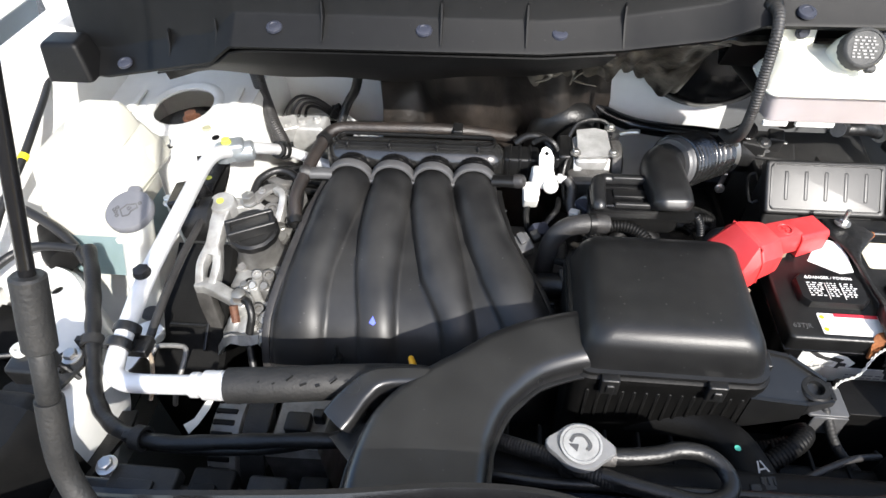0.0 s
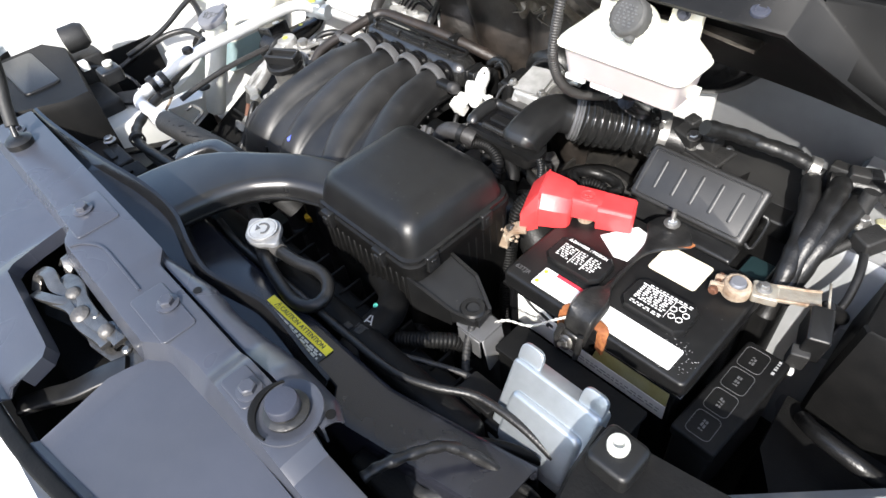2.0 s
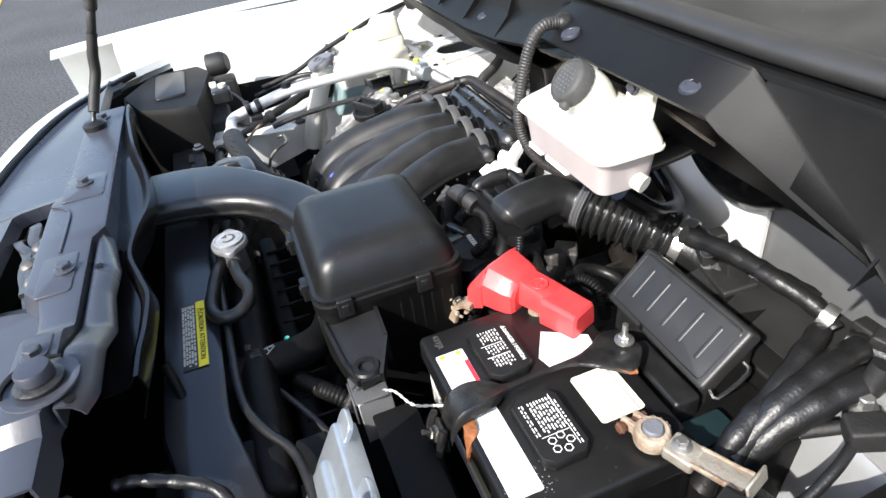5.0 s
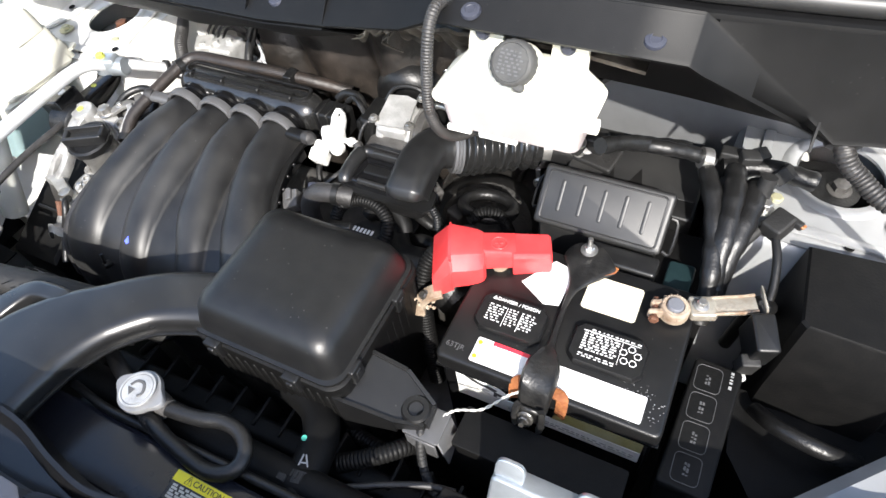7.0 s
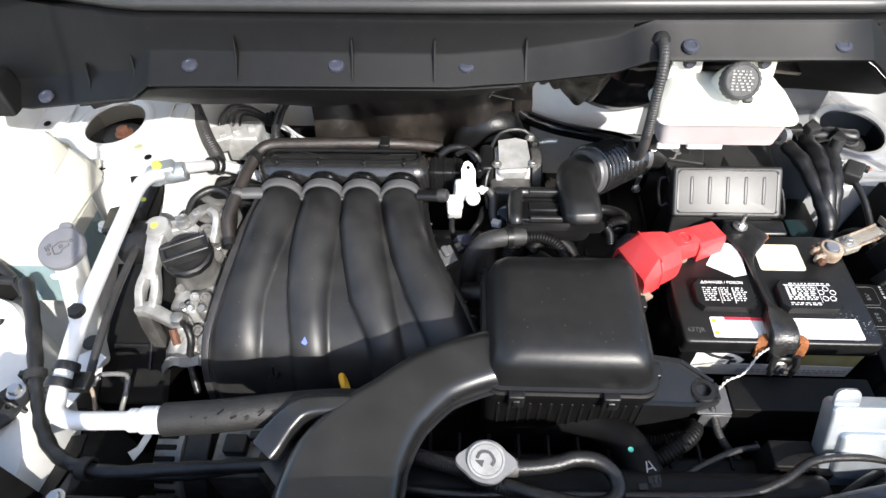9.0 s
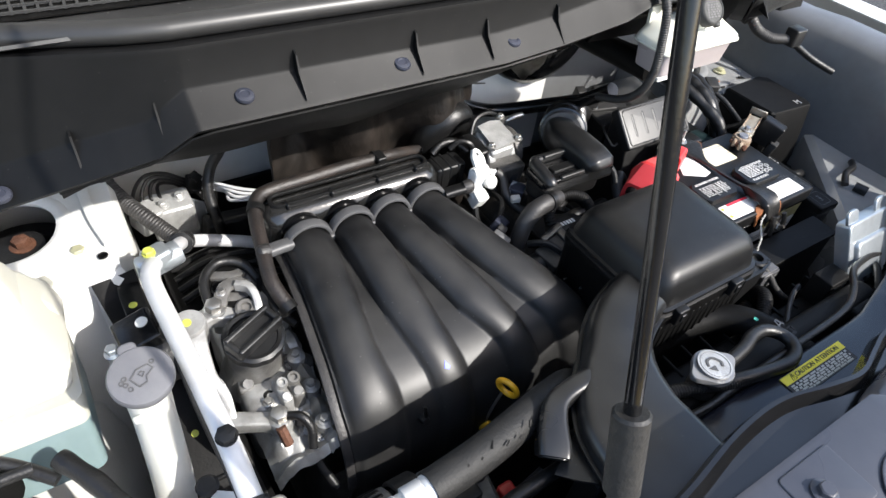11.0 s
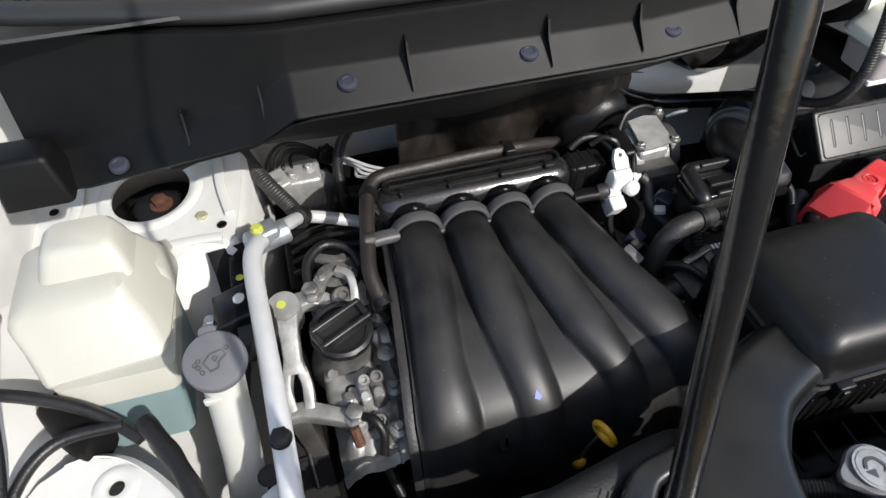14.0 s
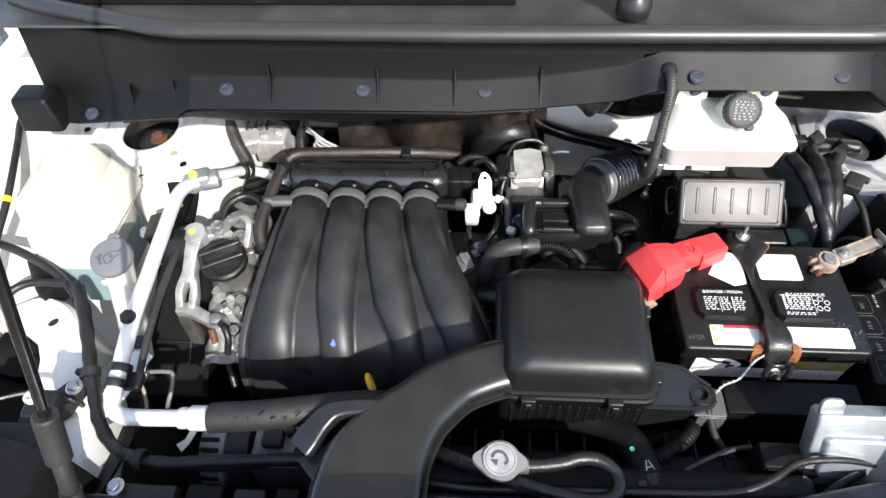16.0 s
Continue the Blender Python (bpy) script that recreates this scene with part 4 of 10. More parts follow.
def latch():
    l = thing("hood_latch", (0.06, 0.055, 0.90), "greasy steel hood latch in its opening", "latch")
    bm = B()
    box(bm, (0.24, 0.004, 0.10), (0.06, 0.092, 0.90), 0.001)
    box(bm, (0.24, 0.08, 0.004), (0.06, 0.045, 0.885), 0.001)
    part("well", bm, "dull_black", l, "black recess")
    bm = B()
    plate(bm, [(0.088, 0.048), (0.110, 0.078), (0.178, 0.076), (0.182, 0.064), (0.165, 0.054), (0.118, 0.044)], 0.004, (0, 0, 0.944), pose(0, 0, 0, 0, 3), hole=(0.142, 0.064, 0.005))
    part("base_plate", bm, "bare_dots", l, "bare steel latch plate")
    bm = B()
    plate(bm, [(0.000, 0.036), (0.018, 0.070), (0.060, 0.074), (0.110, 0.072), (0.112, 0.046), (0.070, 0.040), (0.030, 0.026)], 0.004, (0, 0, 0.930))
    part("carrier", bm, "dull_black", l, "greasy black carrier plate")
    for pts, w in (([V(0.016, 0.062, 0.948), V(0.050, 0.066, 0.950), V(0.095, 0.060, 0.949), V(0.150, 0.068, 0.948)], 0.0065), ([V(0.030, 0.036, 0.946), V(0.062, 0.048, 0.950), V(0.098, 0.050, 0.948), V(0.140, 0.056, 0.946)], 0.0050)):
        bm = B()
        sweep(bm, glide(pts, 5), lambda k, w=w: rrect(w * (0.8 + 0.5 * abs(math.sin(7 * k))), 0.0028, 0.001, 2))
        part("lever", bm, "bare_dots", l, "greasy steel lever")
    for x, y, r in ((0.052, 0.060, 0.0085), (0.086, 0.054, 0.0100), (0.128, 0.064, 0.0080)):
        bm = B()
        lathe(bm, [(0, 0), (r, 0), (r, 0.004), (r * 0.7, 0.007), (r * 0.35, 0.008), (0, 0.008)], (x, y, 0.949), aim((0.1, -0.2, 1)), 18)
        part("pivot", bm, "dark_alu", l, "dark pivot pin")
    # two hooked claws and the striker link
    bm = B()
    sweep(bm, glide([V(-0.002, 0.033, 0.938), V(-0.008, 0.044, 0.950), V(0.006, 0.052, 0.955), V(0.028, 0.050, 0.950), V(0.05, 0.058, 0.946), V(0.085, 0.058, 0.945)], 5), lambda k: rrect(0.007 - 0.002 * abs(k - 0.5), 0.003, 0.001, 2))
    part("claw", bm, "bare_dots", l, "hooked steel claw")
    bm = B()
    sweep(bm, glide([V(0.010, 0.030, 0.944), V(0.030, 0.034, 0.952), V(0.050, 0.044, 0.952), V(0.072, 0.062, 0.946)], 5), lambda k: rrect(0.005, 0.003, 0.001, 2))
    part("claw", bm, "bare_dots", l, "hooked steel claw")
    bm = B()
    sweep(bm, glide([V(-0.012, 0.068, 0.945), V(-0.002, 0.074, 0.957), V(0.010, 0.070, 0.950), V(0.012, 0.062, 0.940)], 5), lambda k: rrect(0.005, 0.0025, 0.001, 2))
    part("striker_link", bm, "bare_dots", l, "small bright link")
    bm = B()
    path = []
    for k in range(73):
        a = k * 0.7
        path.append(V(0.030 + 0.0006 * k, 0.064 + 0.0042 * math.cos(a), 0.944 + 0.0042 * math.sin(a)))
    sweep(bm, path, lambda k: circle(0.0009, 6), up=None)
    part("return_spring", bm, "dark_alu", l, "small coil spring")
    bm = B()
    sweep(bm, glide([V(0.172, 0.060, 0.938), V(0.160, 0.035, 0.934), V(0.148, 0.010, 0.928), V(0.128, -0.015, 0.922), V(0.118, -0.035, 0.920)], 5), lambda k: rrect(0.013 - 0.003 * k, 0.0045, 0.003, 3))
    part("release_handle", bm, "satin_black", l, "flat black release lever")
    for x, y in ((0.100, 0.064), (0.165, 0.068)):
        bm = B()
        lathe(bm, [(0, 0), (0.005, 0), (0.005, 0.003), (0.003, 0.005), (0, 0.005)], (x, y, 0.948), n=14)
        part("rivet", bm, "bare_dots", l)


def prop_rod():
    rod = thing("prop_rod", (-0.271, 0.116, 0.99), "black hood prop rod with foam grip sleeve", "prop rod")
    at = lambda z: V(-0.269 + 0.1216 * (z - 1), 0.114 + 0.3832 * (z - 1), z)
    bm = B()
    tube(bm, [V(-0.222, 0.112, 0.975), V(-0.228, 0.113, 0.992), V(-0.238, 0.117, 1.006), V(-0.252, 0.126, 1.028), V(-0.2615, 0.1375, 1.054), at(1.085), at(1.2), at(1.5), at(1.885)], 0.0036, 12, 6)
    part("rod", bm, "satin_black", rod)
    bm = B()
    tube(bm, [V(-0.237, 0.1165, 1.004), V(-0.252, 0.126, 1.028), V(-0.2615, 0.1375, 1.054), at(1.080), at(1.110)], 0.0078, 16, 6)
    part("lower_sleeve", bm, "matte_black", rod, "bent foam sleeve at the foot")
    for z0, z1, r in ((1.108, 1.1425, 0.0064), (1.1415, 1.184, 0.0090), (1.183, 1.70, 0.0041)):
        bm = B()
        sweep(bm, [at(z0), at(z0 + 0.0012), at(z1 - 0.0012), at(z1)], lambda k, r=r: circle(r if 0.001 < k < 0.999 else r * 0.86, 16), up=None)
        part("sleeve", bm, "matte_black" if z1 < 1.3 else "gloss_black", rod, "black foam sleeve" if z1 < 1.3 else "glossy black coating")


ground()
cowl_panel()
windscreen()
hood()
firewall()
strut_tower(-0.523, 0.815, 0.880, -1, "white_paint", "white painted strut tower with open top mount")
# the right tower's grey stands for shade on white paint
strut_tower(0.660, 0.829, 0.866, 1, "shaded_paint", "strut tower with open top mount, greyed to stand for shade")
fenders()
apron_rail()
front_end()
latch()
prop_rod()


# ---- engine and its large parts ----
def engine_block():
    e = thing("engine_block", (-0.10, 0.56, 0.40), "grimy cast aluminium engine block below the manifold", "engine")
    bm = B()
    rbox(bm, (0.40, 0.28, 0.36), (-0.10, 0.57, 0.40), 0.03, 0.02)
    part("block", bm, "dark_alu", e)
    bm = B()
    rbox(bm, (0.060, 0.185, 0.10), (-0.327, 0.583, 0.712), 0.015, 0.012)
    part("timing_cover", bm, "cast_alu", e, "bright cast aluminium timing cover")
    bm = B()
    rbox(bm, (0.075, 0.25, 0.06), (-0.262, 0.555, 0.725), 0.008, 0.006)
    part("rear_cover", bm, "dull_black", e, "dark grimy cover beside the manifold")
    for i, (x, y, z) in enumerate(((-0.277, 0.542, 0.797), (-0.296, 0.550, 0.797), (-0.283, 0.600, 0.797), (-0.300, 0.452, 0.772))):
        bm = B()
        lathe(bm, [(0, 0), (0.012, 0), (0.012, 0.016), (0.008, 0.018), (0, 0.018)], (x, y, z - 0.012), n=14)
        hexbolt(bm, (x, y, z + 0.005), r=0.0055, h=0.006)
        part("boss_bolt", bm, "dark_alu", e)
    # rough casting with webs and bosses
    bm = B()
    rows = []
    for i in range(49):
        y = 0.425 + 0.235 * i / 48
        row = []
        for j in range(23):
            x = -0.352 + 0.082 * j / 22
            z = 0.792 + 0.010 * noise.noise(V(x * 45, y * 45, 1.0)) + 0.005 * noise.noise(V(x * 120, y * 120, 4.0))
            z += 0.016 * max(0.0, 1 - abs(x + 0.281 - 0.05 * (y - 0.53)) / 0.006)
            z += 0.010 * max(0.0, 1 - abs(math.sin((y - 0.43) * 42)) * 3.2) * (x < -0.284)
            z -= 0.30 * max(0.0, 0.452 - y) + 0.020 * max(0.0, (-0.340 - x) / 0.012)
            row.append(V(x, y, z))
        rows.append(row)
    sheet(bm, rows, 0.004)
    part("cast_web", bm, "cast_alu", e, "ribbed casting detail", smooth=35)
    for x, y in ((-0.289, 0.452), (-0.284, 0.500), (-0.2835, 0.545), (-0.281, 0.598), (-0.279, 0.640)):
        bm = B()
        lathe(bm, [(0, 0), (0.0105, 0), (0.0105, 0.018), (0.008, 0.020), (0, 0.020)], (x, y, 0.793), n=16)
        hexbolt(bm, (x, y, 0.812), r=0.0055, h=0.007, flange=1.4)
        part("flange_bolt", bm, "cast_alu", e)
    bm = B()
    rbox(bm, (0.42, 0.30, 0.25), (0.30, 0.58, 0.40), 0.04, 0.04)
    part("gearbox", bm, "dark_alu", e, "dark gearbox casing")


def gearbox():
    # dark mass low in the bay beneath the throttle and the fuse box
    g = thing("gearbox", (0.30, 0.72, 0.45), "grimy dark gearbox casing low in the engine bay", "gearbox")
    bm = B()
    rbox(bm, (0.46, 0.34, 0.20), (0.30, 0.74, 0.50), 0.04, 0.03)
    lathe(bm, [(0, 0), (0.09, 0), (0.10, 0.02), (0.10, 0.08), (0.07, 0.12), (0, 0.12)], (0.22, 0.76, 0.61), aim((0.2, -0.4, 1)), 28)
    part("casing", bm, "grime", g, smooth=40)
    for k in range(7):
        bm = B()
        box(bm, (0.006, 0.30, 0.02), (0.14 + 0.055 * k, 0.74, 0.705), 0.002)
        part("stiffening_rib", bm, "grime", g)
    for x, y in ((0.12, 0.62), (0.20, 0.60), (0.30, 0.61), (0.40, 0.62)):
        bm = B()
        hexbolt(bm, (x, y, 0.702), r=0.008, h=0.010, flange=1.4)
        part("bolt", bm, "dark_alu", g)
    bm = B()
    ring = [V(0.262 + 0.036 * math.cos(a), 0.690 + 0.030 * math.sin(a), 0.800 - 0.010 * math.sin(a)) for a in [2 * math.pi * i / 20 for i in range(21)]]
    tube(bm, ring, 0.008, 10, 1)
    part("collar", bm, "rubber", g, "black rubber collar round an opening")
    for x, y, z, q in ((0.178, 0.668, 0.775, 0.022), (0.200, 0.655, 0.765, 0.018), (0.165, 0.690, 0.775, 0.026), (0.215, 0.675, 0.76, 0.02)):
        bm = B()
        rbox(bm, (q, q * 1.2, 0.03), (x, y, z), 0.004, 0.004, m=pose(0, 0, 0, 300 * (x - 0.19), 900 * (y - 0.67), 2000 * x))
        part("lug", bm, "dark_alu", g)
    bm = B()
    tube(bm, [V(0.13, 0.64, 0.72), V(0.15, 0.65, 0.785), V(0.185, 0.64, 0.795), V(0.23, 0.63, 0.77), V(0.27, 0.61, 0.73)], 0.0075, 12, 6)
    tube(bm, [V(0.15, 0.60, 0.72), V(0.19, 0.605, 0.79), V(0.24, 0.60, 0.80), V(0.29, 0.62, 0.78), V(0.33, 0.65, 0.72)], 0.010, 12, 6)
    part("hose", bm, "rubber", g)
    t = thing("battery_tray", (0.52, 0.66, 0.60), "black plastic tray wall beside the fuse box", "tray")
    bm = B()
    rbox(bm, (0.075, 0.11, 0.24), (0.522, 0.655, 0.59), 0.006, 0.003)
    part("wall", bm, "dull_black", t)
    bm = B()
    rbox(bm, (0.030, 0.05, 0.012), (0.522, 0.628, 0.832), 0.004, 0.002)
    part("teal_plug", bm, "teal_plastic", t, "dark teal plug")
    # made-up block that stands for the dark gap behind the engine
    n = thing("gap_filler", (-0.30, 0.74, 0.60), "black block added to fill the dark gap behind the engine", "tray")
    bm = B()
    rbox(bm, (0.17, 0.11, 0.16), (-0.295, 0.745, 0.62), 0.008, 0.004)
    part("body", bm, "dull_black", n)
    for k in range(4):
        bm = B()
        tube(bm, [V(-0.37, 0.71 + 0.02 * k, 0.785), V(-0.32, 0.715 + 0.02 * k, 0.797), V(-0.26, 0.705 + 0.022 * k, 0.795), V(-0.215, 0.70 + 0.025 * k, 0.78)], 0.005, 8, 5)
        part("loom", bm, "rubber", n)
    # dark panel added on the right bulkhead under the brake booster, over the white sheet
    bm = B()
    rbox(bm, (0.36, 0.03, 0.30), (0.36, 0.905, 0.52), 0.01, 0.006)
    solo("heat_shield", bm, "grime", "dark grimy panel added to hide the white lower bulkhead", "heat shield")


def manifold():
    mf = thing("intake_manifold", (-0.10, 0.53, 0.70), "black plastic intake manifold with four curved runners", "intake manifold")
    prof = [(0.660, 0.868), (0.64, 0.870), (0.60, 0.872), (0.56, 0.868), (0.52, 0.861), (0.485, 0.853), (0.455, 0.842), (0.430, 0.826), (0.412, 0.802), (0.402, 0.770), (0.398, 0.735), (0.402, 0.70)]
    py = [0.40, 0.44, 0.49, 0.55, 0.60, 0.65]
    mid = [[-0.241, -0.239, -0.237, -0.229, -0.222, -0.216], [-0.143, -0.146, -0.153, -0.1565, -0.156, -0.156], [-0.040, -0.0495, -0.0705, -0.0855, -0.096, -0.100], [0.046, 0.034, 0.009, -0.018, -0.033, -0.0435]]
    half = [[0.031, 0.030, 0.0265, 0.027, 0.029, 0.029], [0.0225, 0.023, 0.026, 0.0290, 0.0285, 0.028], [0.021, 0.0215, 0.0285, 0.0285, 0.027, 0.0265], [0.028, 0.031, 0.0335, 0.030, 0.028, 0.028]]
    tall = [0.008, 0.0115, 0.016, 0.021, 0.0245, 0.024]
    left = [-0.275, -0.273, -0.266, -0.259, -0.253, -0.248]
    right = [0.077, 0.068, 0.044, 0.010, -0.006, -0.014]
    prof = [(p.x, p.y) for p in glide([V(a, b, 0) for a, b in prof], 5)]
    rows = []
    nx = 132
    for i, (y, z) in enumerate(prof):
        a, b = prof[max(i - 1, 0)], prof[min(i + 1, len(prof) - 1)]
        ty, tz = b[0] - a[0], b[1] - a[1]
        ln = math.hypot(ty, tz)
        ny, nz = tz / ln, -ty / ln
        xl, xr, h = (lerp_table(py, v, y) for v in (left, right, tall))
        row = [V(xl - 0.003, y, z - 0.035), V(xl - 0.002, y, z - 0.006)]
        for j in range(nx + 1):
            x = xl + (xr - xl) * j / nx
            up = 0.0
            for c, w in zip(mid, half):
                d = (x - lerp_table(py, c, y)) / lerp_table(py, w, y)
                # crisp on one flank, fading on the other
                e = abs(d) if d < 0 else abs(d) / 1.06
                if e < 1:
                    up = max(up, h * (1 - e ** 2.4) ** (0.55 if d < 0 else 0.75))
            row.append(V(x, y + ny * up, z + nz * up))
        row += [V(xr + 0.002, y, z - 0.006), V(xr + 0.003, y, z - 0.035)]
        rows.append(row)
    bm = B()
    sheet(bm, rows, 0.002)
    part("runner_body", bm, "manifold_black", mf, "satin black ribbed runner casing", smooth=60)
    # moulded lip round the side
    for side in (-1, 1):
        bm = B()
        path = []
        for y, z in prof[::3]:
            x = lerp_table(py, left, y) - 0.007 if side < 0 else lerp_table(py, right, y) + 0.005
            path.append(V(x, y, z - (0.006 if side < 0 else 0.010)))
        sweep(bm, path, lambda k: rrect(0.0050, 0.0024, 0.0012, 2))
        # the left lip's greyer material stands for light caught on its edge
        part("seam_lip", bm, "grey_rubber" if side < 0 else "black_plastic", mf)
    # small moulded nibs along the outer seam
    for k in range(9):
        bm = B()
        y = 0.62 - 0.021 * k
        box(bm, (0.006, 0.004, 0.005), (lerp_table(py, right, y) + 0.010, y, 0.858 - 0.002 * k), 0.001)
        part("seam_nib", bm, "black_plastic", mf)
    # scalloped grey flange at the head of the runners
    for c, w in ((-0.216, 0.0300), (-0.156, 0.0295), (-0.100, 0.0280), (-0.0435, 0.0285)):
        bm = B()
        arc = [V(c + w * math.cos(a), 0.658, 0.872 + 0.029 * math.sin(a)) for a in [math.pi * i / 18 for i in range(19)]]
        sweep(bm, arc, lambda k: rrect(0.0026, 0.0070, 0.0018, 2), up=(0, 1, 0))
        part("flange_arc", bm, "flange_grey", mf, "grey scalloped flange rim")
    for c in (-0.186, -0.128, -0.072):
        bm = B()
        rbox(bm, (0.014, 0.016, 0.014), (c, 0.657, 0.863), 0.003, 0.003)
        part("flange_web", bm, "flange_grey", mf)
    for x, lab in ((-0.262, 0), (0.004, 1)):
        bm = B()
        s = 1 if lab else -1
        sweep(bm, [V(x - s * 0.022, 0.652, 0.884), V(x - s * 0.006, 0.650, 0.886), V(x + s * 0.008, 0.648, 0.887)], lambda k: rrect(0.0088, 0.0062, 0.005, 3))
        ear = part("flange_ear", bm, "flange_grey" if not lab else "black_plastic", mf, "bolt ear of the flange")
        bm = B()
        lathe(bm, [(0, -0.004), (0.0095, -0.004), (0.0100, 0.002), (0.0085, 0.008), (0.005, 0.0105), (0, 0.011)], (x + s * 0.012, 0.648, 0.888), aim((s, -0.2, 0.25)), 16)
        part("rubber_plug", bm, "grey_rubber", ear, "domed rubber plug")
    bm = B()
    lathe(bm, [(0, 0), (0.0055, 0), (0.0055, 0.008), (0.004, 0.012), (0, 0.012)], (-0.190, 0.411, 0.798), aim((0, -1, 0.5)), 14)
    tube(bm, [V(-0.189, 0.404, 0.804), V(-0.1885, 0.408, 0.822)], 0.0022, 8, 1)
    part("moulded_boss", bm, "black_plastic", mf)
    bm = B()
    plate(bm, [(-0.004, -0.002), (0, 0.006), (0.004, -0.002), (0.001, -0.005)], 0.003, (-0.148, 0.4320, 0.8430), pose(0, 0, 0, 33))
    part("paint_mark", bm, "blue_mark", mf, "small blue paint mark")


def plenum():
    p = thing("intake_plenum", (-0.125, 0.705, 0.84), "black plastic intake plenum behind the runners", "plenum")
    bm = B()
    rbox(bm, (0.258, 0.052, 0.060), (-0.130, 0.707, 0.842), 0.024, 0.022, k=6)
    part("body", bm, "bellows", p, "glossy black rounded chamber", smooth=60)
    bm = B()
    path = [V(-0.130 + x, 0.712 + y, 0.9035) for x, y in rrect(0.112, 0.012, 0.011, 5)]
    sweep(bm, path + path[:1], lambda k: rrect(0.0022, 0.0026, 0.001, 2))
    part("rim", bm, "black_plastic", p)
    for x in (-0.225, -0.165, -0.098, -0.040):
        bm = B()
        box(bm, (0.0035, 0.012, 0.008), (x, 0.6985, 0.9035), 0.001)
        part("clip", bm, "black_plastic", p)
    for x in (-0.216, -0.156, -0.100, -0.0435):
        bm = B()
        lathe(bm, [(0.018, 0), (0.027, 0), (0.027, 0.006), (0.023, 0.006), (0.023, 0.012), (0.027, 0.012), (0.027, 0.02), (0.018, 0.02)], (x, 0.684, 0.872), aim((0, -1, 0)), 24)
        part("runner_seal", bm, "gloss_black", p, "glossy black ribbed seal")
    bm = B()
    rbox(bm, (0.050, 0.034, 0.036), (0.020, 0.708, 0.856), 0.006, 0.004)
    for k in range(3):
        box(bm, (0.004, 0.036, 0.034), (0.004 + 0.014 * k, 0.708, 0.876), 0.001)
    part("throttle_flange", bm, "black_plastic", p)
    bm = B()
    tube(bm, [V(0.012, 0.735, 0.888), V(0.028, 0.738, 0.899), V(0.050, 0.735, 0.899), V(0.066, 0.722, 0.886)], 0.0055, 12, 5)
    part("vacuum_hose", bm, "rubber", p, "short black vacuum hose")
    # heater hose that runs behind and down beside it
    bm = B()
    tube(bm, [V(0.010, 0.770, 0.872), V(-0.012, 0.764, 0.880), V(-0.05, 0.752, 0.893), V(-0.107, 0.744, 0.901), V(-0.18, 0.738, 0.904), V(-0.236, 0.734, 0.905), V(-0.256, 0.724, 0.903), V(-0.266, 0.700, 0.897), V(-0.275, 0.655, 0.888), V(-0.282, 0.610, 0.877), V(-0.276, 0.578, 0.862)], 0.0090, 14, 6)
    h = thing("heater_hose", (-0.13, 0.74, 0.86), "dusty brown-black rubber heater hose behind the plenum", "hose")
    part("hose", bm, "old_hose", h)
    for at, way in (((-0.262, 0.710, 0.90), (-0.4, -1, 0)), ((-0.075, 0.749, 0.897), (1, -0.1, -0.1)), ((-0.276, 0.576, 0.861), (0.3, -0.9, -0.4))):
        bm = B()
        lathe(bm, [(0.009, -0.005), (0.0112, -0.005), (0.0112, 0.005), (0.009, 0.005)], at, aim(way), 18)
        part("clamp", bm, "black_plastic", h)
    bm = B()
    rbox(bm, (0.014, 0.022, 0.030), (-0.072, 0.742, 0.878), 0.002, 0.002)
    part("holder", bm, "black_plastic", h)


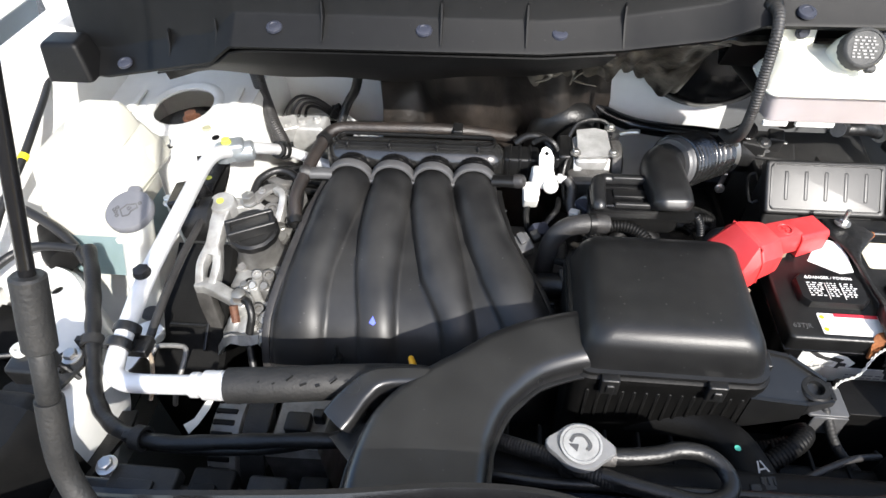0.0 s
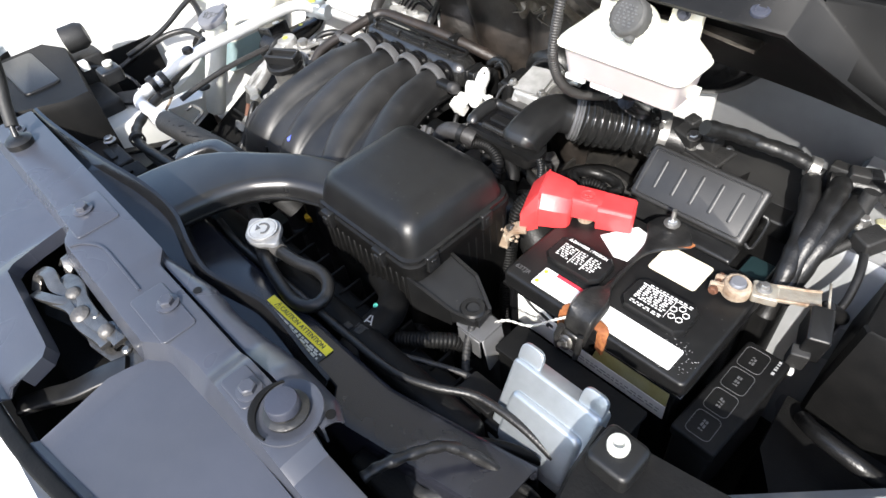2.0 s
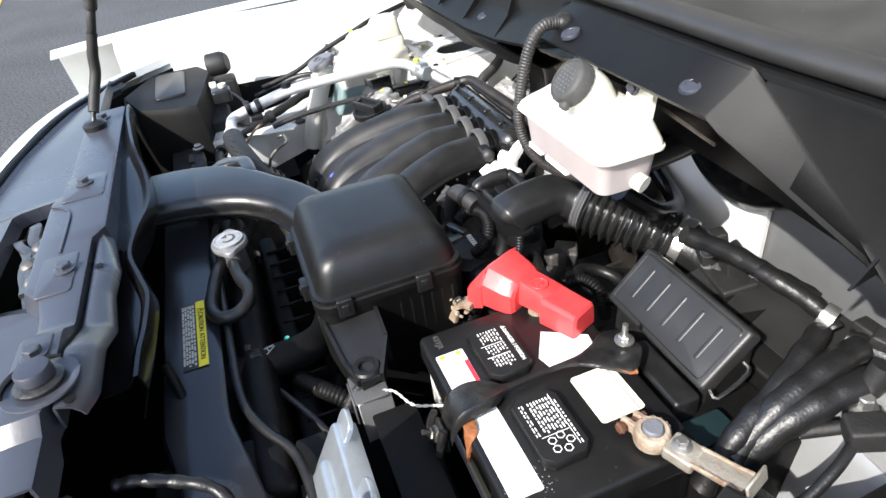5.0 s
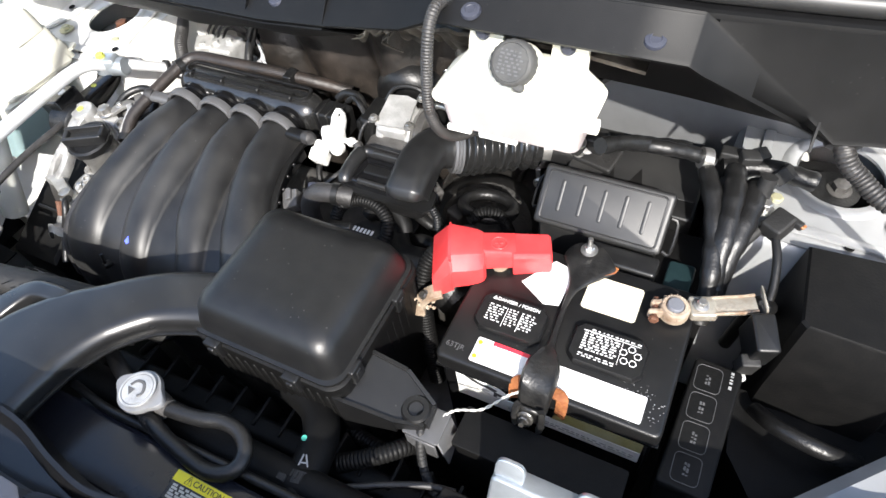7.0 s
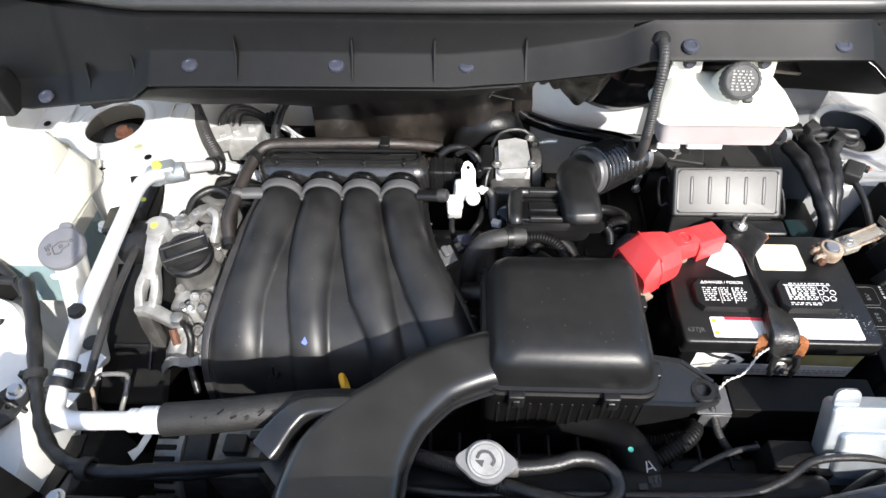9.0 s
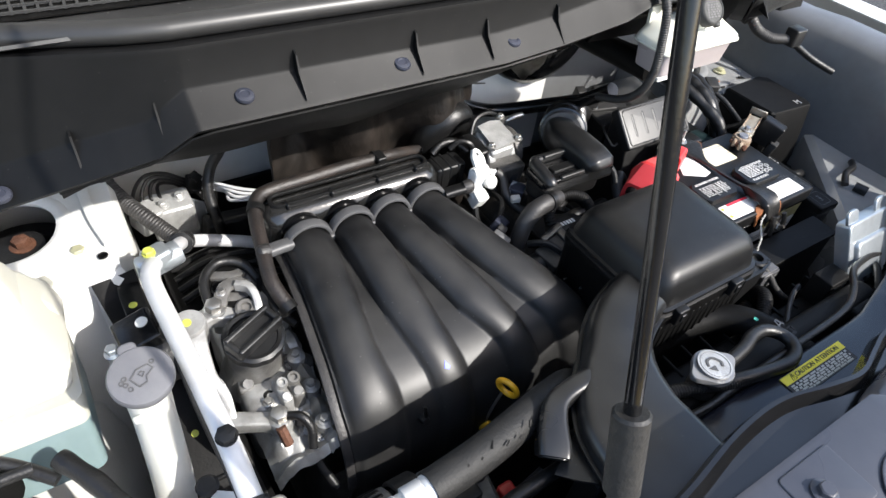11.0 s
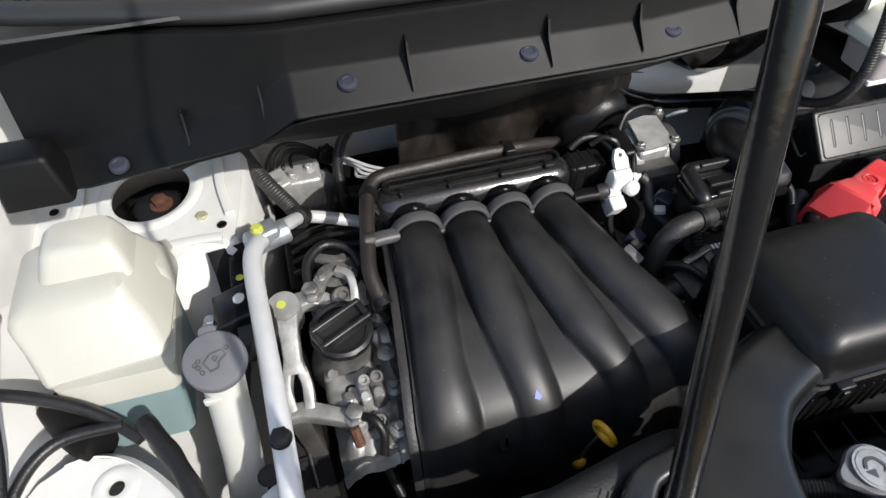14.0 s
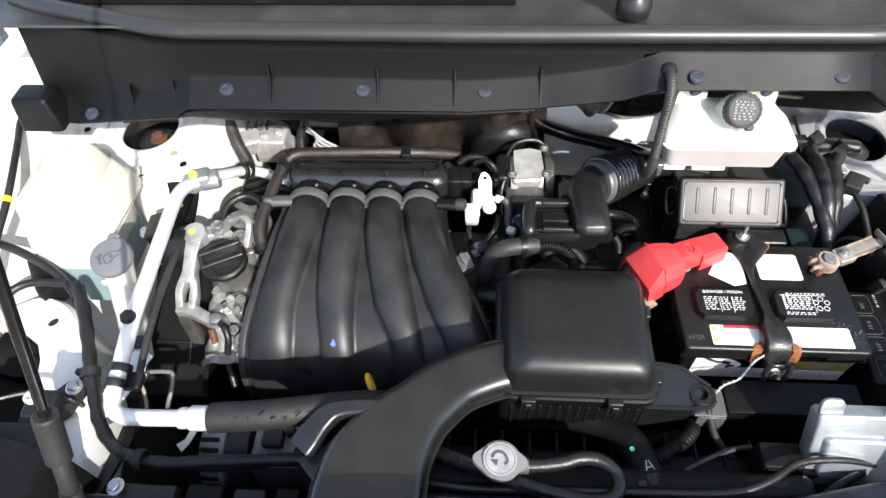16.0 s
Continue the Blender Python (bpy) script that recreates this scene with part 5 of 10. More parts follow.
def air_box():
    a = thing("air_filter_box", (0.163, 0.42, 0.70), "black plastic air filter box with clipped lid", "air filter box")
    cx, cy = 0.166, 0.425
    bm = B()
    rings = []
    for inset, z in ((0.0, 0.900), (0.0, 0.904), (0.004, 0.905), (0.006, 0.915), (0.010, 0.930), (0.014, 0.938), (0.020, 0.944), (0.030, 0.948), (0.045, 0.9495)):
        rings.append([V(cx + x, cy + y, z) for x, y in rrect(0.094 - inset, 0.085 - inset, max(0.020 - inset * 0.15, 0.008), 5)])
    stack(bm, rings)
    lid = part("lid", bm, "black_plastic", a, "slightly dusty domed lid", smooth=50)
    bm = B()
    rings = [[V(cx + x, cy + y, z) for x, y in rrect(0.096 - i, 0.087 - i, 0.02, 5)] for i, z in ((0.004, 0.70), (0.002, 0.885), (0.0, 0.8875), (0.0, 0.8965), (0.003, 0.899))]
    stack(bm, rings)
    body = part("body", bm, "dull_black", a)
    # vertical ribs on the body, clips on the rim
    for i in range(14):
        bm = B()
        box(bm, (0.004, 0.0028, 0.05), (0.09 + 0.0115 * i, 0.3405, 0.850), 0.001)
        part("rib", bm, "dull_black", body)
    for i in range(6):
        bm = B()
        box(bm, (0.003, 0.004, 0.05), (0.2585, 0.43 + 0.0125 * i, 0.850), 0.001)
        part("rib", bm, "dull_black", body)
    for x, y, w in ((0.108, 0.337, 0), (0.208, 0.337, 0), (0.260, 0.37, 1), (0.260, 0.46, 1)):
        bm = B()
        rbox(bm, (0.018, 0.010, 0.022), (x, y - 0.001 if not w else y, 0.882), 0.002, 0.002, m=pose(0, 0, 0, 0, 0, 90 * w))
        rbox(bm, (0.008, 0.012, 0.010), (x, y - 0.002 if not w else y, 0.888), 0.001, 0.002, m=pose(0, 0, 0, 0, 0, 90 * w))
        part("lid_clip", bm, "black_plastic", a)
    # channel-shaped bracket arm sloping down to a bolt eye
    foot = [V(0.246, 0.344, 0.878), V(0.308, 0.352, 0.860), V(0.337, 0.360, 0.8575), V(0.337, 0.380, 0.8575), V(0.300, 0.398, 0.872), V(0.260, 0.399, 0.880)]
    bm = B()
    sheet(bm, [[foot[0] + V(0, 0, -0.004), foot[5] + V(0, 0, -0.004)], [foot[1] + V(0, 0, -0.004), foot[4] + V(0, 0, -0.004)], [foot[2] + V(0, 0, -0.004), foot[3] + V(0, 0, -0.004)]], 0.004)
    arm = part("bracket_arm", bm, "black_plastic", a)
    for p, q, deep in ((foot[0], foot[1], 0.055), (foot[1], foot[2], 0.018), (foot[2], foot[3], 0.012), (foot[3], foot[4], 0.018), (foot[4], foot[5], 0.040)):
        bm = B()
        sheet(bm, [[p, p + V(0, 0, -deep)], [q, q + V(0, 0, -deep * 0.45)]], 0.004)
        part("arm_wall", bm, "black_plastic", arm)
    bm = B()
    lathe(bm, [(0.0075, 0), (0.0150, 0), (0.0155, 0.008), (0.0135, 0.0105), (0.0085, 0.0105), (0.0075, 0.008)], (0.323, 0.370, 0.850), n=26)
    part("bolt_eye", bm, "black_plastic", arm, "round bolt eye")
    bm = B()
    lathe(bm, [(0, 0), (0.0074, 0), (0.0074, 0.001), (0, 0.001)], (0.323, 0.370, 0.8535), n=20)
    part("bush", bm, "dull_black", arm)
    # steel stay under the eye
    st = thing("stay_bracket", (0.338, 0.366, 0.80), "grey zinc-plated steel bracket below the filter box", "bracket")
    bm = B()
    rbox(bm, (0.040, 0.036, 0.003), (0.335, 0.366, 0.842), 0.003, 0.001)
    part("top_plate", bm, "flange_grey", st)
    bm = B()
    box(bm, (0.0025, 0.036, 0.052), (0.3555, 0.368, 0.818), 0.001, pose(0, 0, 0, 0, -8, 8))
    part("side_flap", bm, "cap_steel", st, "pale grey bent flap")
    bm = B()
    box(bm, (0.034, 0.0025, 0.030), (0.337, 0.347, 0.829), 0.001)
    part("front_flap", bm, "flange_grey", st)


def intake_duct():
    d = thing("intake_duct", (-0.04, 0.28, 0.85), "satin black plastic air intake duct curving to the front", "air duct")
    path = glide([V(0.105, 0.384, 0.897), V(0.065, 0.373, 0.899), V(0.020, 0.351, 0.902), V(-0.016, 0.317, 0.906), V(-0.042, 0.284, 0.909), V(-0.058, 0.251, 0.912), V(-0.064, 0.215, 0.915), V(-0.065, 0.165, 0.917)], 6)

    def wide(k):
        return lerp_table([i / 7 for i in range(8)], [0.034, 0.034, 0.0345, 0.038, 0.048, 0.056, 0.058, 0.058], k)

    def sec(k):
        return rrect(wide(k), 0.021 - 0.004 * k, 0.017 - 0.005 * k, 5)
    bm = B()
    sweep(bm, path, sec)
    part("duct", bm, "duct_black", d, smooth=60)
    bm = B()
    side = []
    for i in range(2, len(path) - 1):
        t = (path[i + 1] - path[i - 1]).normalized()
        s = t.cross(V(0, 0, 1))
        k = i / (len(path) - 1)
        side.append(path[i] - s * (wide(k) + 0.001) + V(0, 0, -0.004))
    sweep(bm, side, lambda k: rrect(0.0035, 0.0016, 0.0008, 2))
    part("seam", bm, "black_plastic", d)
    bm = B()
    other = []
    for i in range(2, len(path) - 1):
        t = (path[i + 1] - path[i - 1]).normalized()
        s = t.cross(V(0, 0, 1))
        k = i / (len(path) - 1)
        other.append(path[i] + s * (wide(k) + 0.001) + V(0, 0, -0.004))
    sweep(bm, other, lambda k: rrect(0.0035, 0.0016, 0.0008, 2))
    part("seam", bm, "black_plastic", d)
    # side resonator hump
    bm = B()
    sweep(bm, glide([V(-0.055, 0.309, 0.906), V(-0.058, 0.3095, 0.910), V(-0.070, 0.310, 0.913), V(-0.092, 0.309, 0.913), V(-0.112, 0.305, 0.912), V(-0.125, 0.294, 0.909), V(-0.134, 0.282, 0.906), V(-0.141, 0.271, 0.903), V(-0.144, 0.267, 0.901)], 5),
          lambda k: rrect((0.0105 + 0.005 * min(1, max(0, (k - 0.4) / 0.4))) * (1 if 0.05 < k < 0.96 else 0.84), 0.014 * (1 if 0.05 < k < 0.96 else 0.75), 0.006, 4), up=(0, 0, 1))
    # flat web between the hump and the duct
    rows = []
    for i in range(9):
        q = i / 8
        a = V(-0.060 - 0.090 * q, 0.302 - 0.046 * q, 0.9005 - 0.004 * q)
        b2 = V(-0.075 - 0.048 * q, 0.298 - 0.070 * q, 0.902)
        rows.append([a, a.lerp(b2, 0.5) + V(0, 0, -0.002), b2])
    sheet(bm, rows, 0.003)
    part("resonator", bm, "duct_black", d, smooth=60)
    for x, y, w in ((0.012, 0.305, 20), (-0.01, 0.27, 40)):
        bm = B()
        rbox(bm, (0.012, 0.008, 0.018), (x, y, 0.888), 0.001, 0.001, m=pose(0, 0, 0, 0, 0, w))
        part("clip", bm, "black_plastic", d)


def battery():
    rng = random.Random(5)
    b = thing("car_battery", (0.431, 0.515, 0.655), "black car battery with labels, dusty top", "battery")
    bm = B()
    rbox(bm, (0.226, 0.167, 0.189), (0.431, 0.516, 0.655), 0.006, 0.002)
    part("case", bm, "gloss_black", b)
    bm = B()
    rbox(bm, (0.234, 0.172, 0.024), (0.431, 0.516, 0.841), 0.007, 0.004)
    part("lid", bm, "black_plastic", b, "black lid speckled with dust")
    top = 0.865
    for x0, x1, words_left in ((0.337, 0.411, True), (0.440, 0.516, False)):
        cx, cy = (x0 + x1) / 2, 0.4965
        hx, hy, c = (x1 - x0) / 2, 0.0225, 0.008
        o = [(hx, hy - c), (hx - c, hy), (-hx + c, hy), (-hx, hy - c), (-hx, -hy + c), (-hx + c, -hy), (hx - c, -hy), (hx, -hy + c)]
        bm = B()
        stack(bm, [[V(cx + x * s, cy + y * s, z) for x, y in o] for s, z in ((1.0, top - 0.001), (1.0, top + 0.006), (0.95, top + 0.009))])
        cap = part("vent_cover", bm, "black_plastic", b, "octagonal vent cover with white printing")
        bm = B()
        zt = top + 0.0093
        if words_left:
            words("warning_text", "\u25b2DANGER / POISON", 0.0056, Matrix.Translation((cx, cy + 0.0160, zt)), "print_white", cap)
            for dx, w in ((-0.017, 0.018), (0.002, 0.012), (0.019, 0.017)):
                bars(bm, Matrix.Translation((cx + dx, cy - 0.002, zt)), w, 0.022, 7, rng, 0.30, 0.6)
            for dx in (-0.006, 0.0105):
                box(bm, (0.0006, 0.024, 0.0004), (cx + dx, cy - 0.004, zt), 0)
        else:
            bars(bm, Matrix.Translation((cx - 0.009, cy + 0.003, zt)), 0.036, 0.024, 8, rng, 0.36, 0.55)
            bars(bm, Matrix.Translation((cx + 0.004, cy + 0.0165, zt)), 0.050, 0.004, 1, rng, 0.3, 0.7)
            bars(bm, Matrix.Translation((cx - 0.009, cy - 0.0145, zt)), 0.036, 0.005, 2, rng, 0.3, 0.6)
            for sx, sy, wx, wy in ((0, 0.0140, 0.058, 0.0005), (0.0115, 0, 0.0005, 0.026)):
                box(bm, (wx, wy, 0.0004), (cx + sx, cy + sy, zt), 0)
            for k in range(5):
                a0 = math.pi * (0.5 + 0.4 * k)
                hx_, hy_ = cx + 0.0215 + 0.0075 * math.cos(a0), cy + 0.0005 + 0.0082 * math.sin(a0)
                ring = [V(hx_ + 0.0036 * math.cos(a), hy_ + 0.0036 * math.sin(a), zt) for a in [math.pi * i / 3 for i in range(7)]]
                sweep(bm, ring, lambda s: rrect(0.0004, 0.0003, 0.0001, 1))
        part("print", bm, "print_white", cap)
    # labels
    bm = B()
    rbox(bm, (0.176, 0.029, 0.0008), (0.4385, 0.4515, top - 0.0002), 0.002, 0)
    lab = part("label", bm, "label_white", b, "white warning label with red corner")
    bm = B()
    bars(bm, Matrix.Translation((0.375, 0.449, top + 0.0009)), 0.04, 0.018, 6, rng, 0.5, 0.75)
    part("print", bm, "label_dull", lab)
    bm = B()
    bars(bm, Matrix.Translation((0.475, 0.451, top + 0.0009)), 0.088, 0.022, 7, rng, 0.8, 0.75)
    part("print", bm, "label_dull", lab)
    bm = B()
    box(bm, (0.046, 0.0042, 0.0006), (0.391, 0.4635, top + 0.001), 0)
    part("red_strip", bm, "label_red", lab, "red header strip")
    for y in (0.4600, 0.4430):
        bm = B()
        lathe(bm, [(0, 0), (0.0026, 0), (0.0026, 0.0004), (0, 0.0004)], (0.3545, y, top + 0.0009), n=14)
        part("hazard_mark", bm, "label_yellow", lab, "small yellow hazard mark")
    bm = B()
    plate(bm, [(0.366, 0.548), (0.385, 0.578), (0.392, 0.588), (0.412, 0.584), (0.416, 0.560), (0.414, 0.533), (0.398, 0.529)], 0.0008, (0, 0, top + 0.0006))
    part("sticker", bm, "label_white", b, "torn white date sticker")
    bm = B()
    rbox(bm, (0.058, 0.044, 0.0008), (0.464, 0.563, top - 0.0002), 0.004, 0)
    s = part("sticker", bm, "label_cream", b, "yellowed cream sticker")
    for y, w in ((0.5785, 0.0014), (0.5735, 0.0008), (0.5580, 0.0008)):
        bm = B()
        box(bm, (0.056, w, 0.0005), (0.464, y, top + 0.0008), 0)
        part("ruled_line", bm, "print_grey", s)
    words("case_code", "63TJR", 0.0085, Matrix.Translation((0.331, 0.447, top + 0.0003)), "flange_grey", b)
    # front face: torn white corner, lettering shapes, olive band over a silver strip
    fm = Matrix(((1, 0, 0, 0), (0, 0, -1, 0), (0, 1, 0, 0), (0, 0, 0, 1)))
    bm = B()
    plate(bm, [(0.336, 0.776), (0.536, 0.776), (0.536, 0.800), (0.395, 0.802), (0.336, 0.800)], 0.0008, (0, 0.4316, 0.011), fm)
    f = part("front_label", bm, "label_silver", b, "scuffed silver front label with torn edge")
    bm = B()
    plate(bm, [(0.336, 0.802), (0.394, 0.803), (0.398, 0.812), (0.386, 0.822), (0.366, 0.829), (0.352, 0.830), (0.336, 0.830)], 0.0008, (0, 0.4316, 0.011), fm)
    part("torn_corner", bm, "label_white", f, "torn white label corner")
    for pts, col, lab_ in (([(0.342, 0.830), (0.348, 0.830), (0.362, 0.822), (0.372, 0.819), (0.366, 0.815), (0.354, 0.820)], "print_black", "dark torn streak"), ([(0.372, 0.822), (0.384, 0.818), (0.381, 0.812), (0.370, 0.816)], "print_black", "dark torn streak"),
                           ([(0.348, 0.803), (0.354, 0.815), (0.360, 0.815), (0.362, 0.803), (0.358, 0.803), (0.355, 0.808), (0.352, 0.803)], "label_dull", "faded lettering shape"), ([(0.365, 0.803), (0.366, 0.813), (0.375, 0.813), (0.375, 0.809), (0.369, 0.807), (0.375, 0.805), (0.375, 0.802)], "label_dull", "faded lettering shape"),
                           ([(0.379, 0.802), (0.380, 0.812), (0.389, 0.811), (0.389, 0.806), (0.383, 0.806), (0.383, 0.802)], "print_black", "dark lettering shape")):
        bm = B()
        plate(bm, pts, 0.0006, (0, 0.4308, 0.011), fm)
        part("lettering", bm, col, f, lab_)
    bm = B()
    plate(bm, [(0.444, 0.802), (0.536, 0.802), (0.536, 0.829), (0.450, 0.829)], 0.0008, (0, 0.4316, 0.011), fm)
    part("olive_band", bm, "olive_foil", f, "faded olive-yellow foil band")
    bm = B()
    bars(bm, Matrix.Translation((0.463, 0.4308, 0.7995)) @ fm, 0.135, 0.010, 2, rng, 0.5, 0.6)
    part("print", bm, "print_grey", f, "small grey print")
    # moulded ledge below the lid
    bm = B()
    box(bm, (0.2355, 0.1735, 0.004), (0.431, 0.516, 0.8425), 0.0012)
    part("ledge", bm, "gloss_black", b)
    # specks of dried dirt on the lid
    bm = B()
    for k in range(70):
        x, y = rng.uniform(0.50, 0.545), rng.uniform(0.435, 0.475)
        lathe(bm, [(0, 0), (rng.uniform(0.0003, 0.0007), 0), (0, 0.0004)], (x, y, top), n=6)
    part("dirt_specks", bm, "print_grey", b, "dried dirt specks")
    # posts
    bm = B()
    lathe(bm, [(0, 0), (0.0095, 0), (0.0085, 0.020), (0.0075, 0.0215), (0, 0.0215)], (0.526, 0.566, top), n=20)
    part("negative_post", bm, "lead", b, "lead battery post")
    bm = B()
    lathe(bm, [(0, 0), (0.0095, 0), (0.0085, 0.018), (0, 0.018)], (0.335, 0.56, top), n=20)
    part("positive_post", bm, "corroded", b, "lead battery post")
    for x, sy in ((0.55, "-"), (0.355, "+")):
        words("pole_sign", sy, 0.016, Matrix.Translation((x, 0.592, top + 0.0004)), "print_grey", b)


def hold_down():
    h = thing("battery_hold_down", (0.425, 0.52, 0.864), "black battery hold-down bar with rusty ends", "hold-down")
    # flat fan-shaped rear plate, narrow strap and dished front clamp
    bm = B()
    ys = [0.620, 0.614, 0.602, 0.594, 0.582, 0.566, 0.550, 0.528, 0.498, 0.480, 0.470, 0.457, 0.442, 0.430, 0.422, 0.417]
    zs = [0.871, 0.871, 0.871, 0.871, 0.871, 0.871, 0.8712, 0.8715, 0.8722, 0.874, 0.877, 0.8805, 0.8815, 0.877, 0.866, 0.850]
    cx = [0.424, 0.424, 0.427, 0.429, 0.428, 0.4245, 0.4215, 0.421, 0.4225, 0.424, 0.425, 0.4255, 0.426, 0.4265, 0.427, 0.427]
    wl = [0.013, 0.021, 0.0285, 0.0295, 0.0205, 0.0100, 0.0044, 0.0028, 0.0028, 0.0044, 0.0100, 0.0165, 0.0182, 0.0175, 0.0160, 0.0140]
    rows = []
    for y, z, x, w in zip(ys, zs, cx, wl):
        rim, mid, drop = (0.0030, 0.0014, 0.0070) if y < 0.475 else (0.0009, 0.0011, 0.0022)
        rows.append([V(x - w, y, z - drop), V(x - w * 0.94, y, z), V(x - w * 0.78, y, z + rim), V(x - w * 0.5, y, z + mid), V(x, y, z + mid * 0.8), V(x + w * 0.5, y, z + mid), V(x + w * 0.78, y, z + rim), V(x + w * 0.94, y, z), V(x + w, y, z - drop)])
    dense = [glide([r[j] for r in rows], 4) for j in range(9)]
    sheet(bm, [[dense[j][i] for j in range(9)] for i in range(len(dense[0]))], 0.0022)
    part("bar", bm, "worn_black", h, "black coated bar with scuffed dusty patches", smooth=45)
    for sx, far in ((-1, 0.0), (1, 0.004)):
        bm = B()
        sweep(bm, glide([V(0.427 + sx * 0.012, 0.436, 0.867), V(0.427 + sx * (0.020 + far), 0.434, 0.867), V(0.427 + sx * (0.0225 + far), 0.430, 0.860), V(0.427 + sx * (0.022 + far), 0.4275, 0.842 - far)], 4), lambda k: rrect(0.0060, 0.0018, 0.0008, 2))
        part("rusty_tab", bm, "rust", h, "rusty orange tab")
    bm = B()
    sweep(bm, [V(0.445, 0.584, 0.8700), V(0.456, 0.594, 0.8695), V(0.4575, 0.600, 0.8690)], lambda k: rrect(0.0024, 0.0014, 0.0006, 2))
    part("rust_edge", bm, "rust", h, "rusty plate corner")
    bm = B()
    tube(bm, [V(0.423, 0.609, 0.866), V(0.423, 0.609, 0.896)], 0.0028, 10, 1)
    hexbolt(bm, (0.423, 0.609, 0.875), r=0.0060, h=0.007, flange=1.6)
    part("rear_nut", bm, "steel", h, "zinc nut on threaded rod")
    bm = B()
    box(bm, (0.024, 0.005, 0.028), (0.427, 0.4135, 0.846), 0.002)
    for sx in (-1, 1):
        sweep(bm, glide([V(0.427 + sx * 0.012, 0.412, 0.866), V(0.427 + sx * 0.014, 0.407, 0.852), V(0.427 + sx * 0.012, 0.405, 0.836)], 3), lambda k: rrect(0.0032, 0.003, 0.0012, 2))
    part("front_tab", bm, "worn_black", h)
    bm = B()
    hexbolt(bm, (0.424, 0.408, 0.847), (0, -1, 0.5), r=0.0062, h=0.007, flange=1.4)
    tube(bm, [V(0.424, 0.41, 0.848), V(0.424, 0.396, 0.856)], 0.0026, 10, 1)
    part("front_nut", bm, "bare_dots", h, "greasy dark front nut")


def tie_wire():
    # twisted pale wire from the hold-down to the bracket in front
    w = thing("tie_wire", (0.38, 0.40, 0.83), "thin twisted cream wire tied to the hold-down bar", "wire")
    for ph in (0.0, math.pi):
        bm = B()
        line = glide([V(0.344, 0.374, 0.842), V(0.357, 0.388, 0.847), V(0.381, 0.400, 0.846), V(0.400, 0.419, 0.855), V(0.411, 0.424, 0.864)], 10)
        tube(bm, [p + V(0.0009 * math.cos(1.1 * i + ph), -0.0005 * math.cos(1.1 * i + ph), 0.0009 * math.sin(1.1 * i + ph)) for i, p in enumerate(line)], 0.0007, 6, 1)
        part("strand", bm, "label_dull", w)


